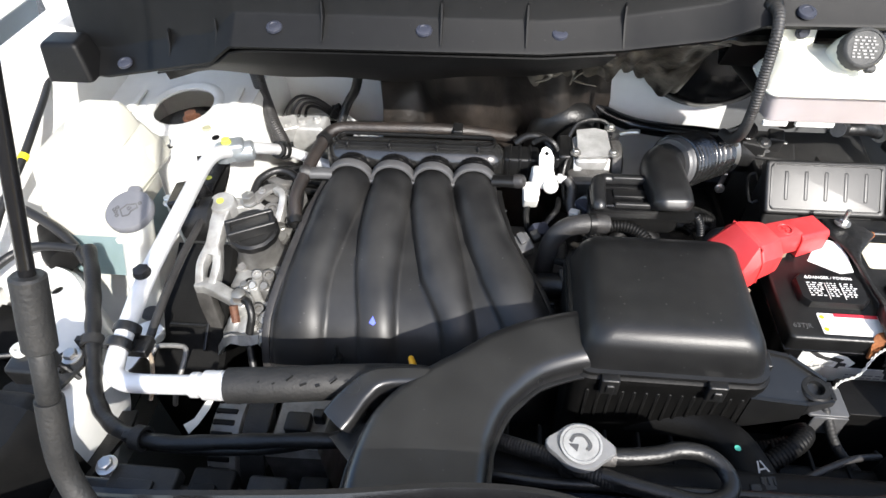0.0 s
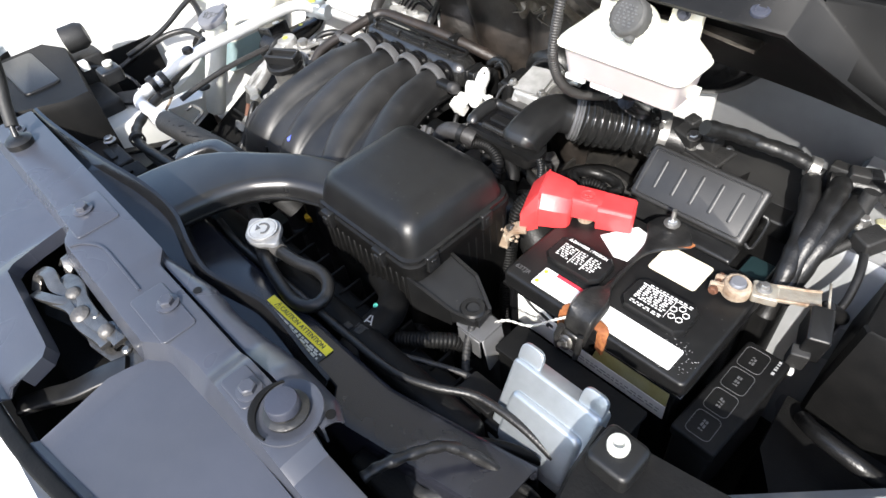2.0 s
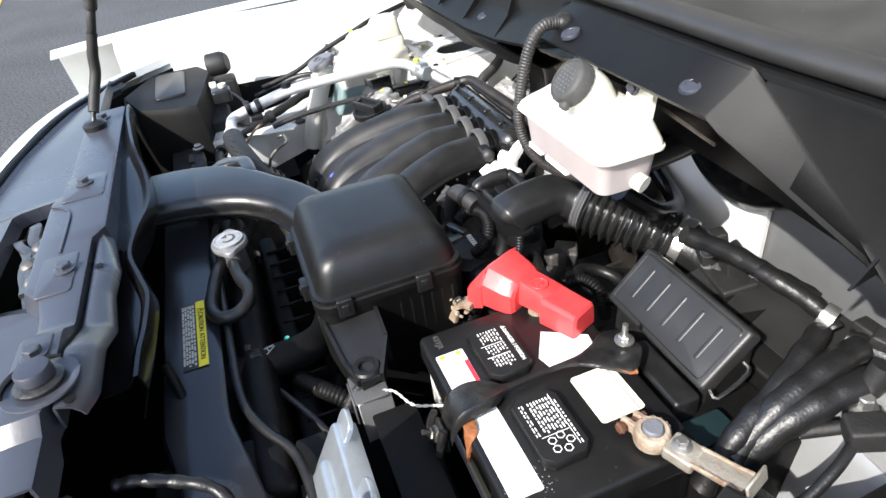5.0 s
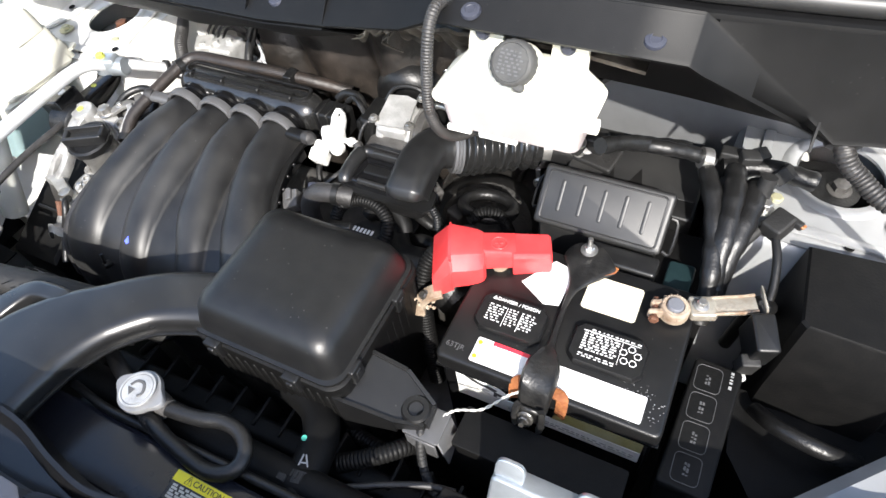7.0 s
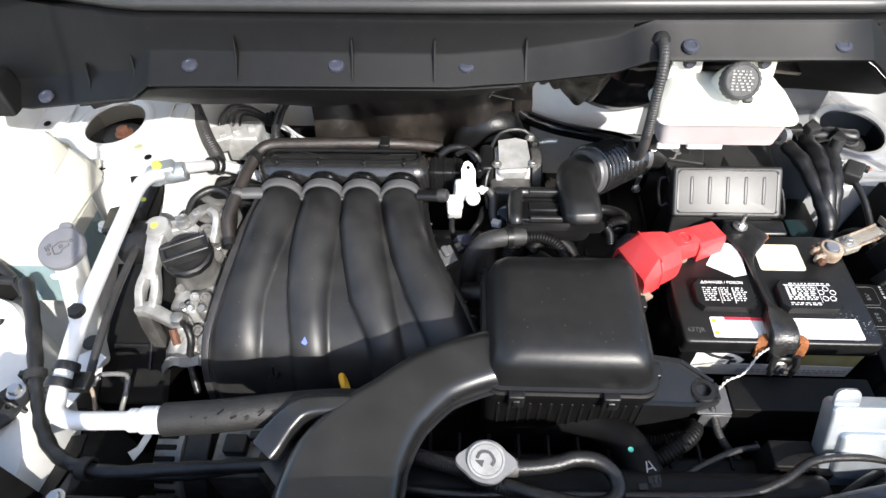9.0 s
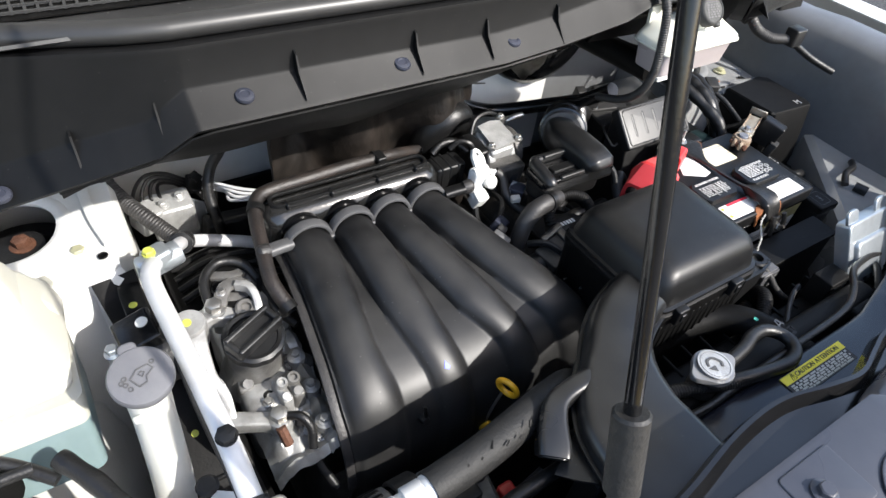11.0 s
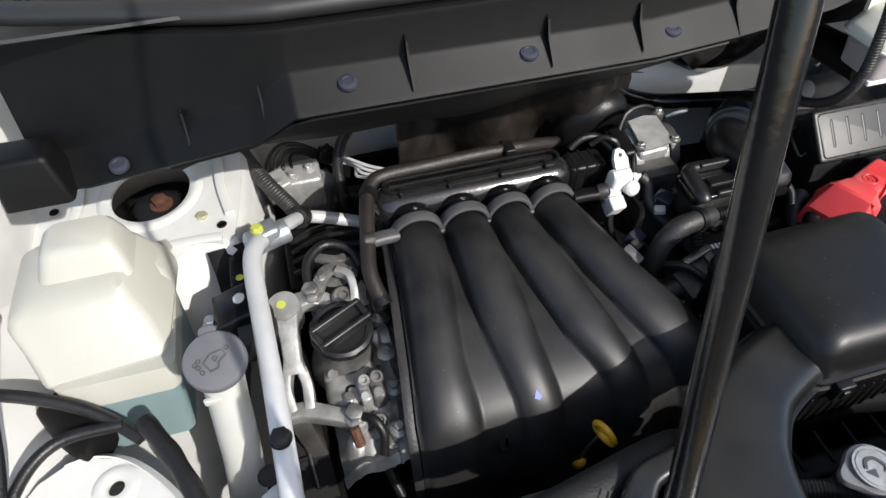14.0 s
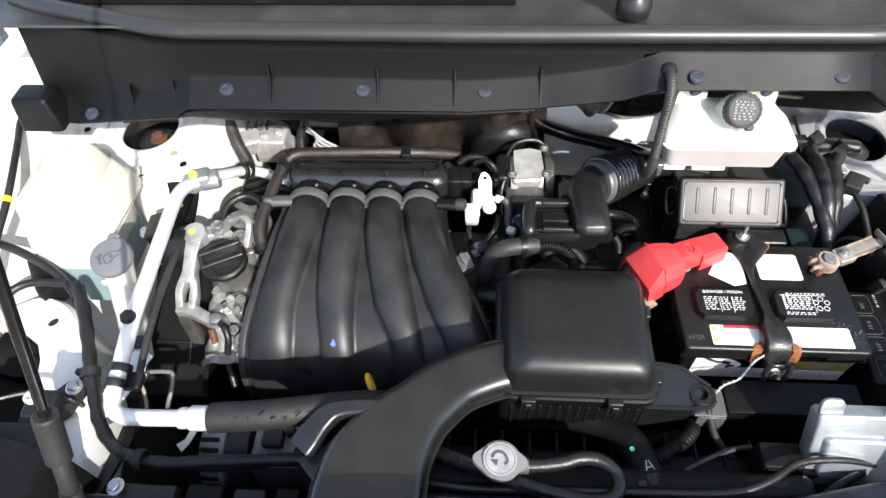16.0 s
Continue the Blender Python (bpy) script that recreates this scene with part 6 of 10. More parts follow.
def red_cover():
    c = thing("terminal_cover", (0.32, 0.55, 0.868), "red plastic cover over the positive battery terminal", "terminal cover")
    ax = V(0.913, 0.408, 0.0)
    ac = V(-0.408, 0.913, 0.0)
    o = V(0.2725, 0.5385, 0.0)
    prof = lambda sh: [(-1.0, 0.0), (-1.0, 0.35), (-0.97, 0.62), (-sh - 0.10, 0.86), (-sh, 0.97), (-sh + 0.10, 1.0), (sh - 0.10, 1.0), (sh, 0.97), (sh + 0.10, 0.86), (0.97, 0.62), (1.0, 0.35), (1.0, 0.0)]

    def shell(steps):
        b = B()
        rings = []
        for s, near, far, top, low, sh in steps:
            q = o + ax * s
            rings.append([q + ac * ((near if a < 0 else far) * a) + V(0, 0, low + (top - low) * h) for a, h in prof(sh)])
        stack(b, rings[::-1])
        return b
    # bell: along, near and far half width, top, low, shoulder share
    part("bell", shell([(-0.010, 0.0350, 0.0350, 0.880, 0.851, 0.84), (-0.004, 0.0352, 0.0352, 0.889, 0.852, 0.78), (0.010, 0.0345, 0.0345, 0.9085, 0.859, 0.64), (0.014, 0.0342, 0.0342, 0.9102, 0.8655, 0.64), (0.030, 0.0325, 0.0325, 0.9072, 0.8655, 0.60), (0.042, 0.0300, 0.0300, 0.9042, 0.8655, 0.58), (0.0475, 0.0270, 0.0275, 0.9015, 0.8655, 0.60), (0.0500, 0.0225, 0.0240, 0.8985, 0.8665, 0.66)]), "red_plastic", c, "round-shouldered end of the cover", smooth=24)
    # narrow neck with raised lower edge, then the box-shaped end
    part("neck", shell([(0.045, 0.0165, 0.0195, 0.9010, 0.873, 0.72), (0.052, 0.0160, 0.0195, 0.9000, 0.8735, 0.78), (0.0835, 0.0160, 0.0190, 0.8968, 0.8735, 0.80), (0.0850, 0.0160, 0.0185, 0.8960, 0.8735, 0.80)]), "red_plastic", c, smooth=24)
    part("box_end", shell([(0.0800, 0.0192, 0.0180, 0.8962, 0.8655, 0.84), (0.0815, 0.0197, 0.0184, 0.8967, 0.8655, 0.84), (0.121, 0.0185, 0.0170, 0.8932, 0.8655, 0.84), (0.1235, 0.0165, 0.0150, 0.8910, 0.8670, 0.82)]), "red_plastic", c, smooth=24)
    bm = B()
    q = o + ax * 0.012
    tube(bm, [q + ac * (0.0344 * a) + V(0, 0, 0.861 + (0.9088 - 0.861) * b) for a, b in ((-1.0, 0.0), (-1.0, 0.35), (-0.97, 0.62), (-0.74, 0.86), (-0.64, 0.97), (0.64, 0.97), (0.74, 0.86), (0.97, 0.62), (1.0, 0.35), (1.0, 0.0))], 0.0013, 8, 3)
    part("crest_rib", bm, "red_plastic", c)
    bm = B()
    m = Matrix.Translation(o + ax * 0.066 + V(0, 0, 0.8990)) @ pose(0, 0, 0, 0, 0, 24)
    ring = [m @ V(0.0085 * math.cos(a), 0.0085 * math.sin(a), 0) for a in [2 * math.pi * i / 20 for i in range(21)]]
    sweep(bm, ring, lambda k: rrect(0.0007, 0.0008, 0.0002, 1))
    for s in (0, 90):
        box(bm, (0.009, 0.0018, 0.0016), m.translation, 0, m.to_3x3().to_4x4() @ pose(0, 0, 0, 0, 0, s))
    part("plus_sign", bm, "red_plastic", c, "moulded plus sign")
    lug = thing("cable_lug", (0.262, 0.505, 0.85), "crusty corroded cable lug beside the battery", "cable lug")
    bm = B()
    sweep(bm, glide([V(0.285, 0.508, 0.858), V(0.272, 0.500, 0.854), V(0.262, 0.492, 0.842), V(0.262, 0.486, 0.826)], 4), lambda k: rrect(0.010 - 0.002 * k, 0.003, 0.001, 2))
    part("strap", bm, "corroded", lug)
    rng = random.Random(31)
    bm = B()
    for k in range(16):
        lathe(bm, [(0, -0.003), (rng.uniform(0.002, 0.004), 0), (0, rng.uniform(0.002, 0.004))], (0.268 + rng.uniform(-0.012, 0.014), 0.497 + rng.uniform(-0.009, 0.009), 0.848 + rng.uniform(-0.008, 0.006)), aim((rng.uniform(-1, 1), rng.uniform(-1, 1), 1)), 7)
    part("crust", bm, "corroded", lug, "crumbly rusty crust")
    bm = B()
    hexbolt(bm, (0.268, 0.497, 0.852), (-0.3, -0.5, 1), 0.005, 0.007)
    part("bolt", bm, "bare_dots", lug)
    # thick cable down from the cover
    bm = B()
    ribbed(bm, [V(0.268, 0.560, 0.868), V(0.255, 0.548, 0.862), V(0.250, 0.525, 0.84), V(0.258, 0.50, 0.78), V(0.28, 0.47, 0.70)], 0.0115, 0.0012, 0.004, 12)
    solo("positive_cable", bm, "dull_black", "black battery cable leading down", "cable")


def negative_clamp():
    n = thing("negative_clamp", (0.54, 0.57, 0.866), "corroded battery clamp with black sensor plug", "battery clamp")
    bm = B()
    lathe(bm, [(0.009, 0), (0.0150, 0), (0.0155, 0.004), (0.0150, 0.012), (0.0130, 0.0145), (0.0095, 0.0145), (0.009, 0.012)], (0.526, 0.566, 0.869), n=24)
    for dy in (-0.006, 0.006):
        box(bm, (0.016, 0.0055, 0.012), (0.510, 0.561 + dy, 0.876), 0.0015, pose(0, 0, 0, 0, 0, 20))
    part("ring", bm, "corroded", n, "cream and rust corroded clamp ring")
    bm = B()
    tube(bm, [V(0.509, 0.549, 0.876), V(0.506, 0.573, 0.876)], 0.0032, 10, 1)
    hexbolt(bm, (0.5093, 0.549, 0.876), (0.1, -1, 0), r=0.005, h=0.005, flange=1.0)
    part("pinch_bolt", bm, "dark_rust", n, "rusty pinch bolt")
    bm = B()
    rbox(bm, (0.026, 0.024, 0.010), (0.551, 0.577, 0.872), 0.003, 0.002, m=pose(0, 0, 0, 0, 0, 21))
    part("block", bm, "worn_metal", n, "grey-cream metal block")
    bm = B()
    path = [V(0.560, 0.5805, 0.8790), V(0.572, 0.5855, 0.8805), V(0.586, 0.591, 0.882), V(0.598, 0.596, 0.8845)]
    sweep(bm, path, lambda k: rrect(0.0100 + 0.0008 * k, 0.0020, 0.001, 2))
    part("strap", bm, "worn_metal", n, "dull metal strap")
    bm = B()
    for s in (-1, 1):
        sweep(bm, [p + V(-0.0035 * s, 0.0090 * s, 0.0022) for p in path], lambda k: rrect(0.0014, 0.0013, 0.0006, 2))
    part("strap_edge", bm, "corroded", n, "crusty folded strap edges")
    rng = random.Random(12)
    bm = B()
    for k in range(16):
        a = rng.uniform(1.4, 5.2)
        p = V(0.526 + 0.0150 * math.cos(a), 0.566 + 0.0145 * math.sin(a), 0.874 + rng.uniform(-0.003, 0.008))
        lathe(bm, [(0, -0.002), (rng.uniform(0.0012, 0.0030), 0), (0, rng.uniform(0.001, 0.003))], p, aim((rng.uniform(-1, 1), rng.uniform(-1, 1), 1)), 7)
    part("crust", bm, "corroded", n, "crusty white and rust corrosion")
    bm = B()
    hexbolt(bm, (0.549, 0.576, 0.8825), r=0.0050, h=0.008, flange=1.6)
    part("clamp_bolt", bm, "steel", n)
    bm = B()
    box(bm, (0.014, 0.028, 0.0025), (0.603, 0.597, 0.893), 0.001, pose(0, 0, 0, 0, 75, 20))
    part("rear_tab", bm, "worn_metal", n)
    bm = B()
    rbox(bm, (0.022, 0.040, 0.045), (0.608, 0.572, 0.846), 0.003, 0.003, m=pose(0, 0, 0, 12, 0, 20))
    part("sensor_plug", bm, "black_plastic", n)
    bm = B()
    rbox(bm, (0.018, 0.014, 0.03), (0.606, 0.553, 0.830), 0.002, 0.002, m=pose(0, 0, 0, 12, 0, 20))
    part("plug_body", bm, "matte_black", n)
    bm = B()
    box(bm, (0.016, 0.010, 0.008), (0.603, 0.545, 0.824), 0.001, pose(0, 0, 0, 12, 0, 20))
    part("plug_lock", bm, "white_plastic", n, "white plug lock")
    bm = B()
    tube(bm, [V(0.605, 0.60, 0.875), V(0.618, 0.63, 0.84), V(0.612, 0.66, 0.80), V(0.60, 0.66, 0.70)], 0.008, 12, 6)
    part("cable", bm, "rubber", n)


def relay_box():
    r = thing("relay_box", (0.582, 0.475, 0.70), "black plastic relay box with outlined symbols on its lid", "relay box")
    m = pose(0, 0, 0, 0, 0, -3)
    bm = B()
    rbox(bm, (0.042, 0.135, 0.12), (0.581, 0.474, 0.705), 0.004, 0.002, m=m)
    part("body", bm, "black_plastic", r)
    bm = B()
    rbox(bm, (0.047, 0.142, 0.012), (0.581, 0.474, 0.824), 0.004, 0.003, m=m)
    lid = part("lid", bm, "dull_black", r)
    rng = random.Random(9)
    for k in range(4):
        bm = B()
        cy = 0.524 - 0.033 * k
        path = [V(0.577 + x, cy + y, 0.8362) for x, y in rrect(0.0125, 0.0145, 0.005, 3)]
        sweep(bm, path + path[:1], lambda s: rrect(0.0003, 0.0003, 0.0001, 1))
        bars(bm, Matrix.Translation((0.577, cy, 0.8362)) @ pose(0, 0, 0, 0, 0, 90), 0.013, 0.0055, 2, rng, 0.25)
        part("symbol_frame", bm, "flange_grey", lid, "thin grey outlined symbol")
    bm = B()
    bars(bm, Matrix.Translation((0.598, 0.53, 0.8362)) @ pose(0, 0, 0, 0, 0, 90), 0.02, 0.004, 1, rng, 0.3)
    part("print", bm, "print_grey", lid)


def fuse_box():
    f = thing("fuse_box", (0.42, 0.68, 0.72), "black plastic fuse box with five ribs on its sloping lid", "fuse box")
    tilt = pose(0, 0, 0, 45)
    bm = B()
    mid = V(0.4185, 0.668, 0.882)
    rbox(bm, (0.152, 0.072, 0.016), mid - tilt @ V(0, 0, 0.014), 0.005, 0.004, m=tilt)
    lid = part("lid", bm, "dusty_plastic", f, "dusty dark grey ribbed lid")
    bm = B()
    path = [mid + tilt @ V(x, y, 0.0022) for x, y in rrect(0.069, 0.0300, 0.005, 3)]
    sweep(bm, path + path[:1], lambda s: rrect(0.0012, 0.0008, 0.0003, 1))
    part("rim", bm, "dusty_plastic", lid)
    for i in range(5):
        bm = B()
        rbox(bm, (0.0062, 0.040, 0.0018), mid + tilt @ V(-0.050 + 0.025 * i, 0.002, 0.0008), 0.0025, 0.002, m=tilt)
        part("rib", bm, "dusty_plastic", lid)
    bm = B()
    rings = [[V(0.4185 + x, 0.672 + y, 0.70) for x, y in rrect(0.071, 0.036, 0.005, 3)], [mid + tilt @ V(x, y, -0.013) for x, y in rrect(0.072, 0.034, 0.005, 3)]]
    stack(bm, rings)
    part("body", bm, "satin_black", f)
    for x, y in ((0.498, 0.672), (0.339, 0.690)):
        bm = B()
        s = 1 if x > 0.4 else -1
        tube(bm, [V(x - s * 0.003, y - 0.02, 0.855), V(x + s * 0.006, y - 0.018, 0.852), V(x + s * 0.006, y + 0.012, 0.87), V(x - s * 0.003, y + 0.014, 0.875)], 0.0025, 8, 3)
        part("latch_loop", bm, "black_plastic", f)
    bm = B()
    rbox(bm, (0.085, 0.028, 0.03), (0.455, 0.628, 0.825), 0.004, 0.004)
    part("front_step", bm, "satin_black", f)
    # black case with pointed stiffeners behind it
    a = thing("air_meter_case", (0.42, 0.77, 0.78), "dusty black plastic airflow meter case with pointed slots", "airflow case")
    bm = B()
    rbox(bm, (0.165, 0.085, 0.13), (0.435, 0.770, 0.735), 0.006, 0.004, m=pose(0, 0, 0, 10))
    part("case", bm, "black_plastic", a)
    bm = B()
    rbox(bm, (0.160, 0.080, 0.003), (0.435, 0.7715, 0.8645), 0.005, 0.001, m=pose(0, 0, 0, 10))
    part("top_panel", bm, "dusty_plastic", a, "dusty grey top panel")
    for x in (0.405, 0.44):
        bm = B()
        plate(bm, [(-0.012, 0), (0.012, 0), (0.003, 0.034)], 0.0015, (x, 0.7285, 0.8608), pose(0, 0, 0, 10))
        part("pointed_slot", bm, "dull_black", a, "dark pointed slot")
    bm = B()
    rbox(bm, (0.055, 0.04, 0.016), (0.385, 0.768, 0.856), 0.003, 0.003, m=pose(0, 0, 0, 8, 0, -12))
    rbox(bm, (0.022, 0.024, 0.028), (0.382, 0.775, 0.868), 0.003, 0.003, m=pose(0, 0, 0, 8, 0, -12))
    part("meter_plug", bm, "matte_black", a)
    for x, y in ((0.362, 0.757), (0.402, 0.782)):
        bm = B()
        hexbolt(bm, (x, y, 0.870), r=0.0045, h=0.005, flange=1.5)
        part("screw", bm, "steel", a)


def brake_reservoir():
    r = thing("brake_reservoir", (0.337, 0.62, 1.03), "translucent white brake fluid reservoir with black cap", "fluid reservoir")

    def ring(x0, x1, y0, y1, z, c=0.010):
        return [V((x0 + x1) / 2 + x, (y0 + y1) / 2 + y, z) for x, y in rrect((x1 - x0) / 2, (y1 - y0) / 2, c, 4)]
    bm = B()
    stack(bm, [ring(0.263, 0.411, 0.583, 0.645, 1.068), ring(0.261, 0.4135, 0.581, 0.646, 1.0695, 0.012), ring(0.262, 0.4125, 0.582, 0.646, 1.074, 0.012), ring(0.266, 0.408, 0.586, 0.646, 1.0785, 0.014), ring(0.274, 0.400, 0.596, 0.646, 1.085, 0.014), ring(0.280, 0.394, 0.606, 0.645, 1.0915, 0.014), ring(0.290, 0.384, 0.614, 0.643, 1.0945, 0.010)])
    part("upper_shell", bm, "reservoir", r, smooth=50)
    bm = B()
    stack(bm, [ring(0.276, 0.398, 0.594, 0.638, 1.0305, 0.008), ring(0.271, 0.404, 0.589, 0.640, 1.033, 0.010), ring(0.266, 0.409, 0.586, 0.642, 1.0675, 0.010)])
    part("lower_shell", bm, "fluid_pink", r, "translucent base showing amber fluid", smooth=50)
    bm = B()
    stack(bm, [ring(0.262, 0.412, 0.583, 0.645, 1.0672), ring(0.2595, 0.415, 0.5795, 0.6475, 1.0676, 0.013), ring(0.2595, 0.415, 0.5795, 0.6475, 1.0696, 0.013), ring(0.262, 0.412, 0.583, 0.645, 1.0702)])
    part("weld_seam", bm, "reservoir", r)
    way = V(-0.06, -0.78, 0.62).normalized()
    face = V(0.339, 0.592, 1.117)
    bm = B()
    tube(bm, [face - way * 0.012, face - way * 0.030, V(0.339, 0.622, 1.078)], lambda k: 0.0170 + 0.006 * k, 22, 5)
    part("neck", bm, "reservoir", r)
    bm = B()
    n = 40
    cm = Matrix.Translation(face - way * 0.016) @ aim(way)
    rings = []
    for q, z, knurl in ((0.016, 0.0, 0), (0.0195, 0.001, 1), (0.0195, 0.013, 1), (0.018, 0.0155, 0), (0.0165, 0.016, 0), (0.016, 0.015, 0)):
        rings.append([cm @ V((q + (0.0008 if knurl and i % 2 else 0)) * math.cos(2 * math.pi * i / n), (q + (0.0008 if knurl and i % 2 else 0)) * math.sin(2 * math.pi * i / n), z) for i in range(n)])
    stack(bm, rings)
    cap = part("cap", bm, "cap_dusty", r, "dusty dark grey ribbed screw cap")
    bm = B()
    box(bm, (0.010, 0.008, 0.008), cm @ V(0.010, -0.0185, 0.008), 0.002, cm.to_3x3().to_4x4())
    part("grip_tab", bm, "cap_dusty", cap)
    bm = B()
    rng = random.Random(3)
    bars(bm, cm @ Matrix.Translation((0, 0, 0.0155)), 0.022, 0.022, 7, rng, 0.22, 0.5)
    part("print", bm, "flange_grey", cap)
    for x in (0.294, 0.375):
        bm = B()
        plate(bm, [(-0.018, -0.016), (0.019, -0.016), (0.018, 0.036), (0.006, 0.038), (0.006, 0.030), (-0.005, 0.030), (-0.005, 0.038), (-0.014, 0.038)], 0.005, (x, 0.637, 1.082), pose(0, 0, 0, 80))
        part("mount_ear", bm, "reservoir", r)
        bm = B()
        hexbolt(bm, (x + 0.001, 0.6355, 1.1105), (0, -0.98, 0.17), r=0.0055, h=0.005, flange=1.3)
        part("mount_bolt", bm, "clip_grey", r, "dark mounting bolt")
    bm = B()
    tube(bm, [V(0.400, 0.622, 1.041), V(0.412, 0.626, 1.038)], 0.0078, 14, 1)
    part("nipple", bm, "reservoir", r, "capped hose nipple")
    bm = B()
    rbox(bm, (0.026, 0.006, 0.005), (0.284, 0.592, 1.0265), 0.002, 0.001)
    rbox(bm, (0.040, 0.006, 0.005), (0.325, 0.592, 1.0265), 0.002, 0.001)
    part("base_rail", bm, "white_plastic", r)
    bm = B()
    tube(bm, [V(0.34, 0.63, 1.036), V(0.340, 0.65, 1.020), V(0.330, 0.70, 1.010), V(0.315, 0.78, 1.010)], 0.012, 12, 5)
    solo("fluid_hose", bm, "rubber", "black fluid hose from the reservoir to the booster", "hose")


def brake_booster():
    b = thing("brake_booster", (0.352, 0.90, 0.83), "black round brake booster on the bulkhead", "brake booster")
    bm = B()
    lathe(bm, [(0, 0.02), (0.05, 0.02), (0.055, 0.0), (0.10, -0.012), (0.118, -0.03), (0.120, -0.045), (0.114, -0.05), (0.110, -0.10), (0, -0.10)], (0.292, 0.83, 1.012), aim((0, -1, 0.15)), 48)
    part("shell", bm, "gloss_black", b)
    bm = B()
    ring = [V(0.292 + 0.117 * math.cos(a), 0.872, 1.012 + 0.117 * math.sin(a)) for a in [2 * math.pi * i / 40 for i in range(41)]]
    tube(bm, ring, 0.004, 8, 1)
    part("clamp_band", bm, "steel", b, "bright steel clamp band")
    bm = B()
    tube(bm, [V(0.300, 0.81, 1.005), V(0.318, 0.70, 1.005), V(0.322, 0.64, 1.008)], 0.018, 16, 3)
    part("master_cylinder", bm, "dull_black", b, "black master cylinder")


engine_block()
manifold()
gearbox()
plenum()
air_box()
intake_duct()
battery()
hold_down()
tie_wire()
red_cover()
negative_clamp()
relay_box()
fuse_box()
brake_reservoir()
brake_booster()


# ---- right of the engine: throttle, air hose, wiring ----
def throttle():
    t = thing("throttle_body", (0.10, 0.72, 0.82), "cast aluminium throttle body with black plug", "throttle body")
    bm = B()
    lathe(bm, [(0, 0), (0.036, 0), (0.037, 0.003), (0.037, 0.010), (0.033, 0.013), (0.032, 0.040), (0.035, 0.043), (0.035, 0.050), (0, 0.050)], (0.092, 0.730, 0.860), aim((1, 0.05, 0)), 30)
    part("housing", bm, "bright_alu", t, smooth=40)
    bm = B()
    rbox(bm, (0.046, 0.050, 0.030), (0.116, 0.728, 0.866), 0.006, 0.005, m=pose(0, 0, 0, 14, 0, 4))
    part("upper_casting", bm, "bright_alu", t, "pale cast cover")
    bm = B()
    plate(bm, [(-0.022, -0.026), (0.020, -0.024), (0.024, -0.010), (0.022, 0.022), (0.006, 0.027), (-0.020, 0.024)], 0.003, (0.118, 0.722, 0.903), pose(0, 0, 0, 14, 0, 4))
    part("cover_plate", bm, "bright_alu", t, "flat pale metal cover plate")
    bm = B()
    rbox(bm, (0.020, 0.054, 0.056), (0.080, 0.722, 0.842), 0.006, 0.005)
    rbox(bm, (0.010, 0.020, 0.016), (0.070, 0.706, 0.876), 0.003, 0.003)
    part("motor_cover", bm, "black_plastic", t)
    bm = B()
    lathe(bm, [(0, 0), (0.033, 0), (0.034, 0.003), (0.034, 0.012), (0.030, 0.015), (0, 0.015)], (0.146, 0.732, 0.862), aim((1, 0.05, 0)), 28)
    part("bore_flange", bm, "dark_alu", t)
    bm = B()
    rbox(bm, (0.062, 0.030, 0.050), (0.116, 0.694, 0.822), 0.006, 0.004, m=pose(0, 0, 0, 8))
    part("lower_casting", bm, "dark_alu", t, "dull grey lower casting")
    bm = B()
    rbox(bm, (0.016, 0.012, 0.018), (0.128, 0.680, 0.840), 0.003, 0.003)
    part("sensor_plug", bm, "clip_grey", t, "blue-grey sensor plug")
    for x, y, z in ((0.094, 0.701, 0.899), (0.144, 0.750, 0.908), (0.146, 0.704, 0.897), (0.152, 0.760, 0.892)):
        bm = B()
        hexbolt(bm, (x, y, z), r=0.0050, h=0.007, flange=1.5)
        part("bolt", bm, "steel", t)
    bm = B()
    tube(bm, [V(0.160, 0.752, 0.898), V(0.172, 0.748, 0.905), V(0.184, 0.744, 0.908)], 0.0042, 10, 4)
    lathe(bm, [(0, -0.005), (0.006, -0.005), (0.006, 0.005), (0, 0.005)], (0.154, 0.755, 0.896), n=12)
    part("vacuum_nipple", bm, "steel", t, "bright vacuum nipple")
    bm = B()
    tube(bm, [V(0.085, 0.742, 0.890), V(0.10, 0.756, 0.912), V(0.13, 0.762, 0.914), V(0.15, 0.758, 0.902)], 0.0032, 8, 5)
    tube(bm, [V(0.072, 0.712, 0.890), V(0.064, 0.716, 0.904), V(0.050, 0.724, 0.906), V(0.036, 0.726, 0.896)], 0.004, 8, 5)
    tube(bm, [V(0.085, 0.700, 0.895), V(0.080, 0.688, 0.888), V(0.078, 0.676, 0.872), V(0.082, 0.660, 0.850)], 0.0026, 8, 5)
    part("wire", bm, "rubber", t)
    # white purge valve
    s = thing("pressure_sensor", (0.046, 0.664, 0.86), "white plastic purge valve with plug", "sensor")
    bm = B()
    rbox(bm, (0.030, 0.020, 0.026), (0.047, 0.664, 0.872), 0.005, 0.004, m=pose(0, 0, 0, 0, 6, 10))
    tube(bm, [V(0.036, 0.662, 0.896), V(0.060, 0.664, 0.896)], 0.0060, 12, 1)
    part("body", bm, "white_plastic", s)
    bm = B()
    plate(bm, [(-0.010, -0.014), (0.009, -0.014), (0.0105, 0.004), (0.007, 0.014), (0.001, 0.019), (-0.004, 0.018), (-0.009, 0.008)], 0.006, (0.053, 0.674, 0.904), pose(0, 0, 0, 48, 0, 8), hole=(0.001, 0.010, 0.0028))
    part("ear", bm, "white_plastic", s)
    bm = B()
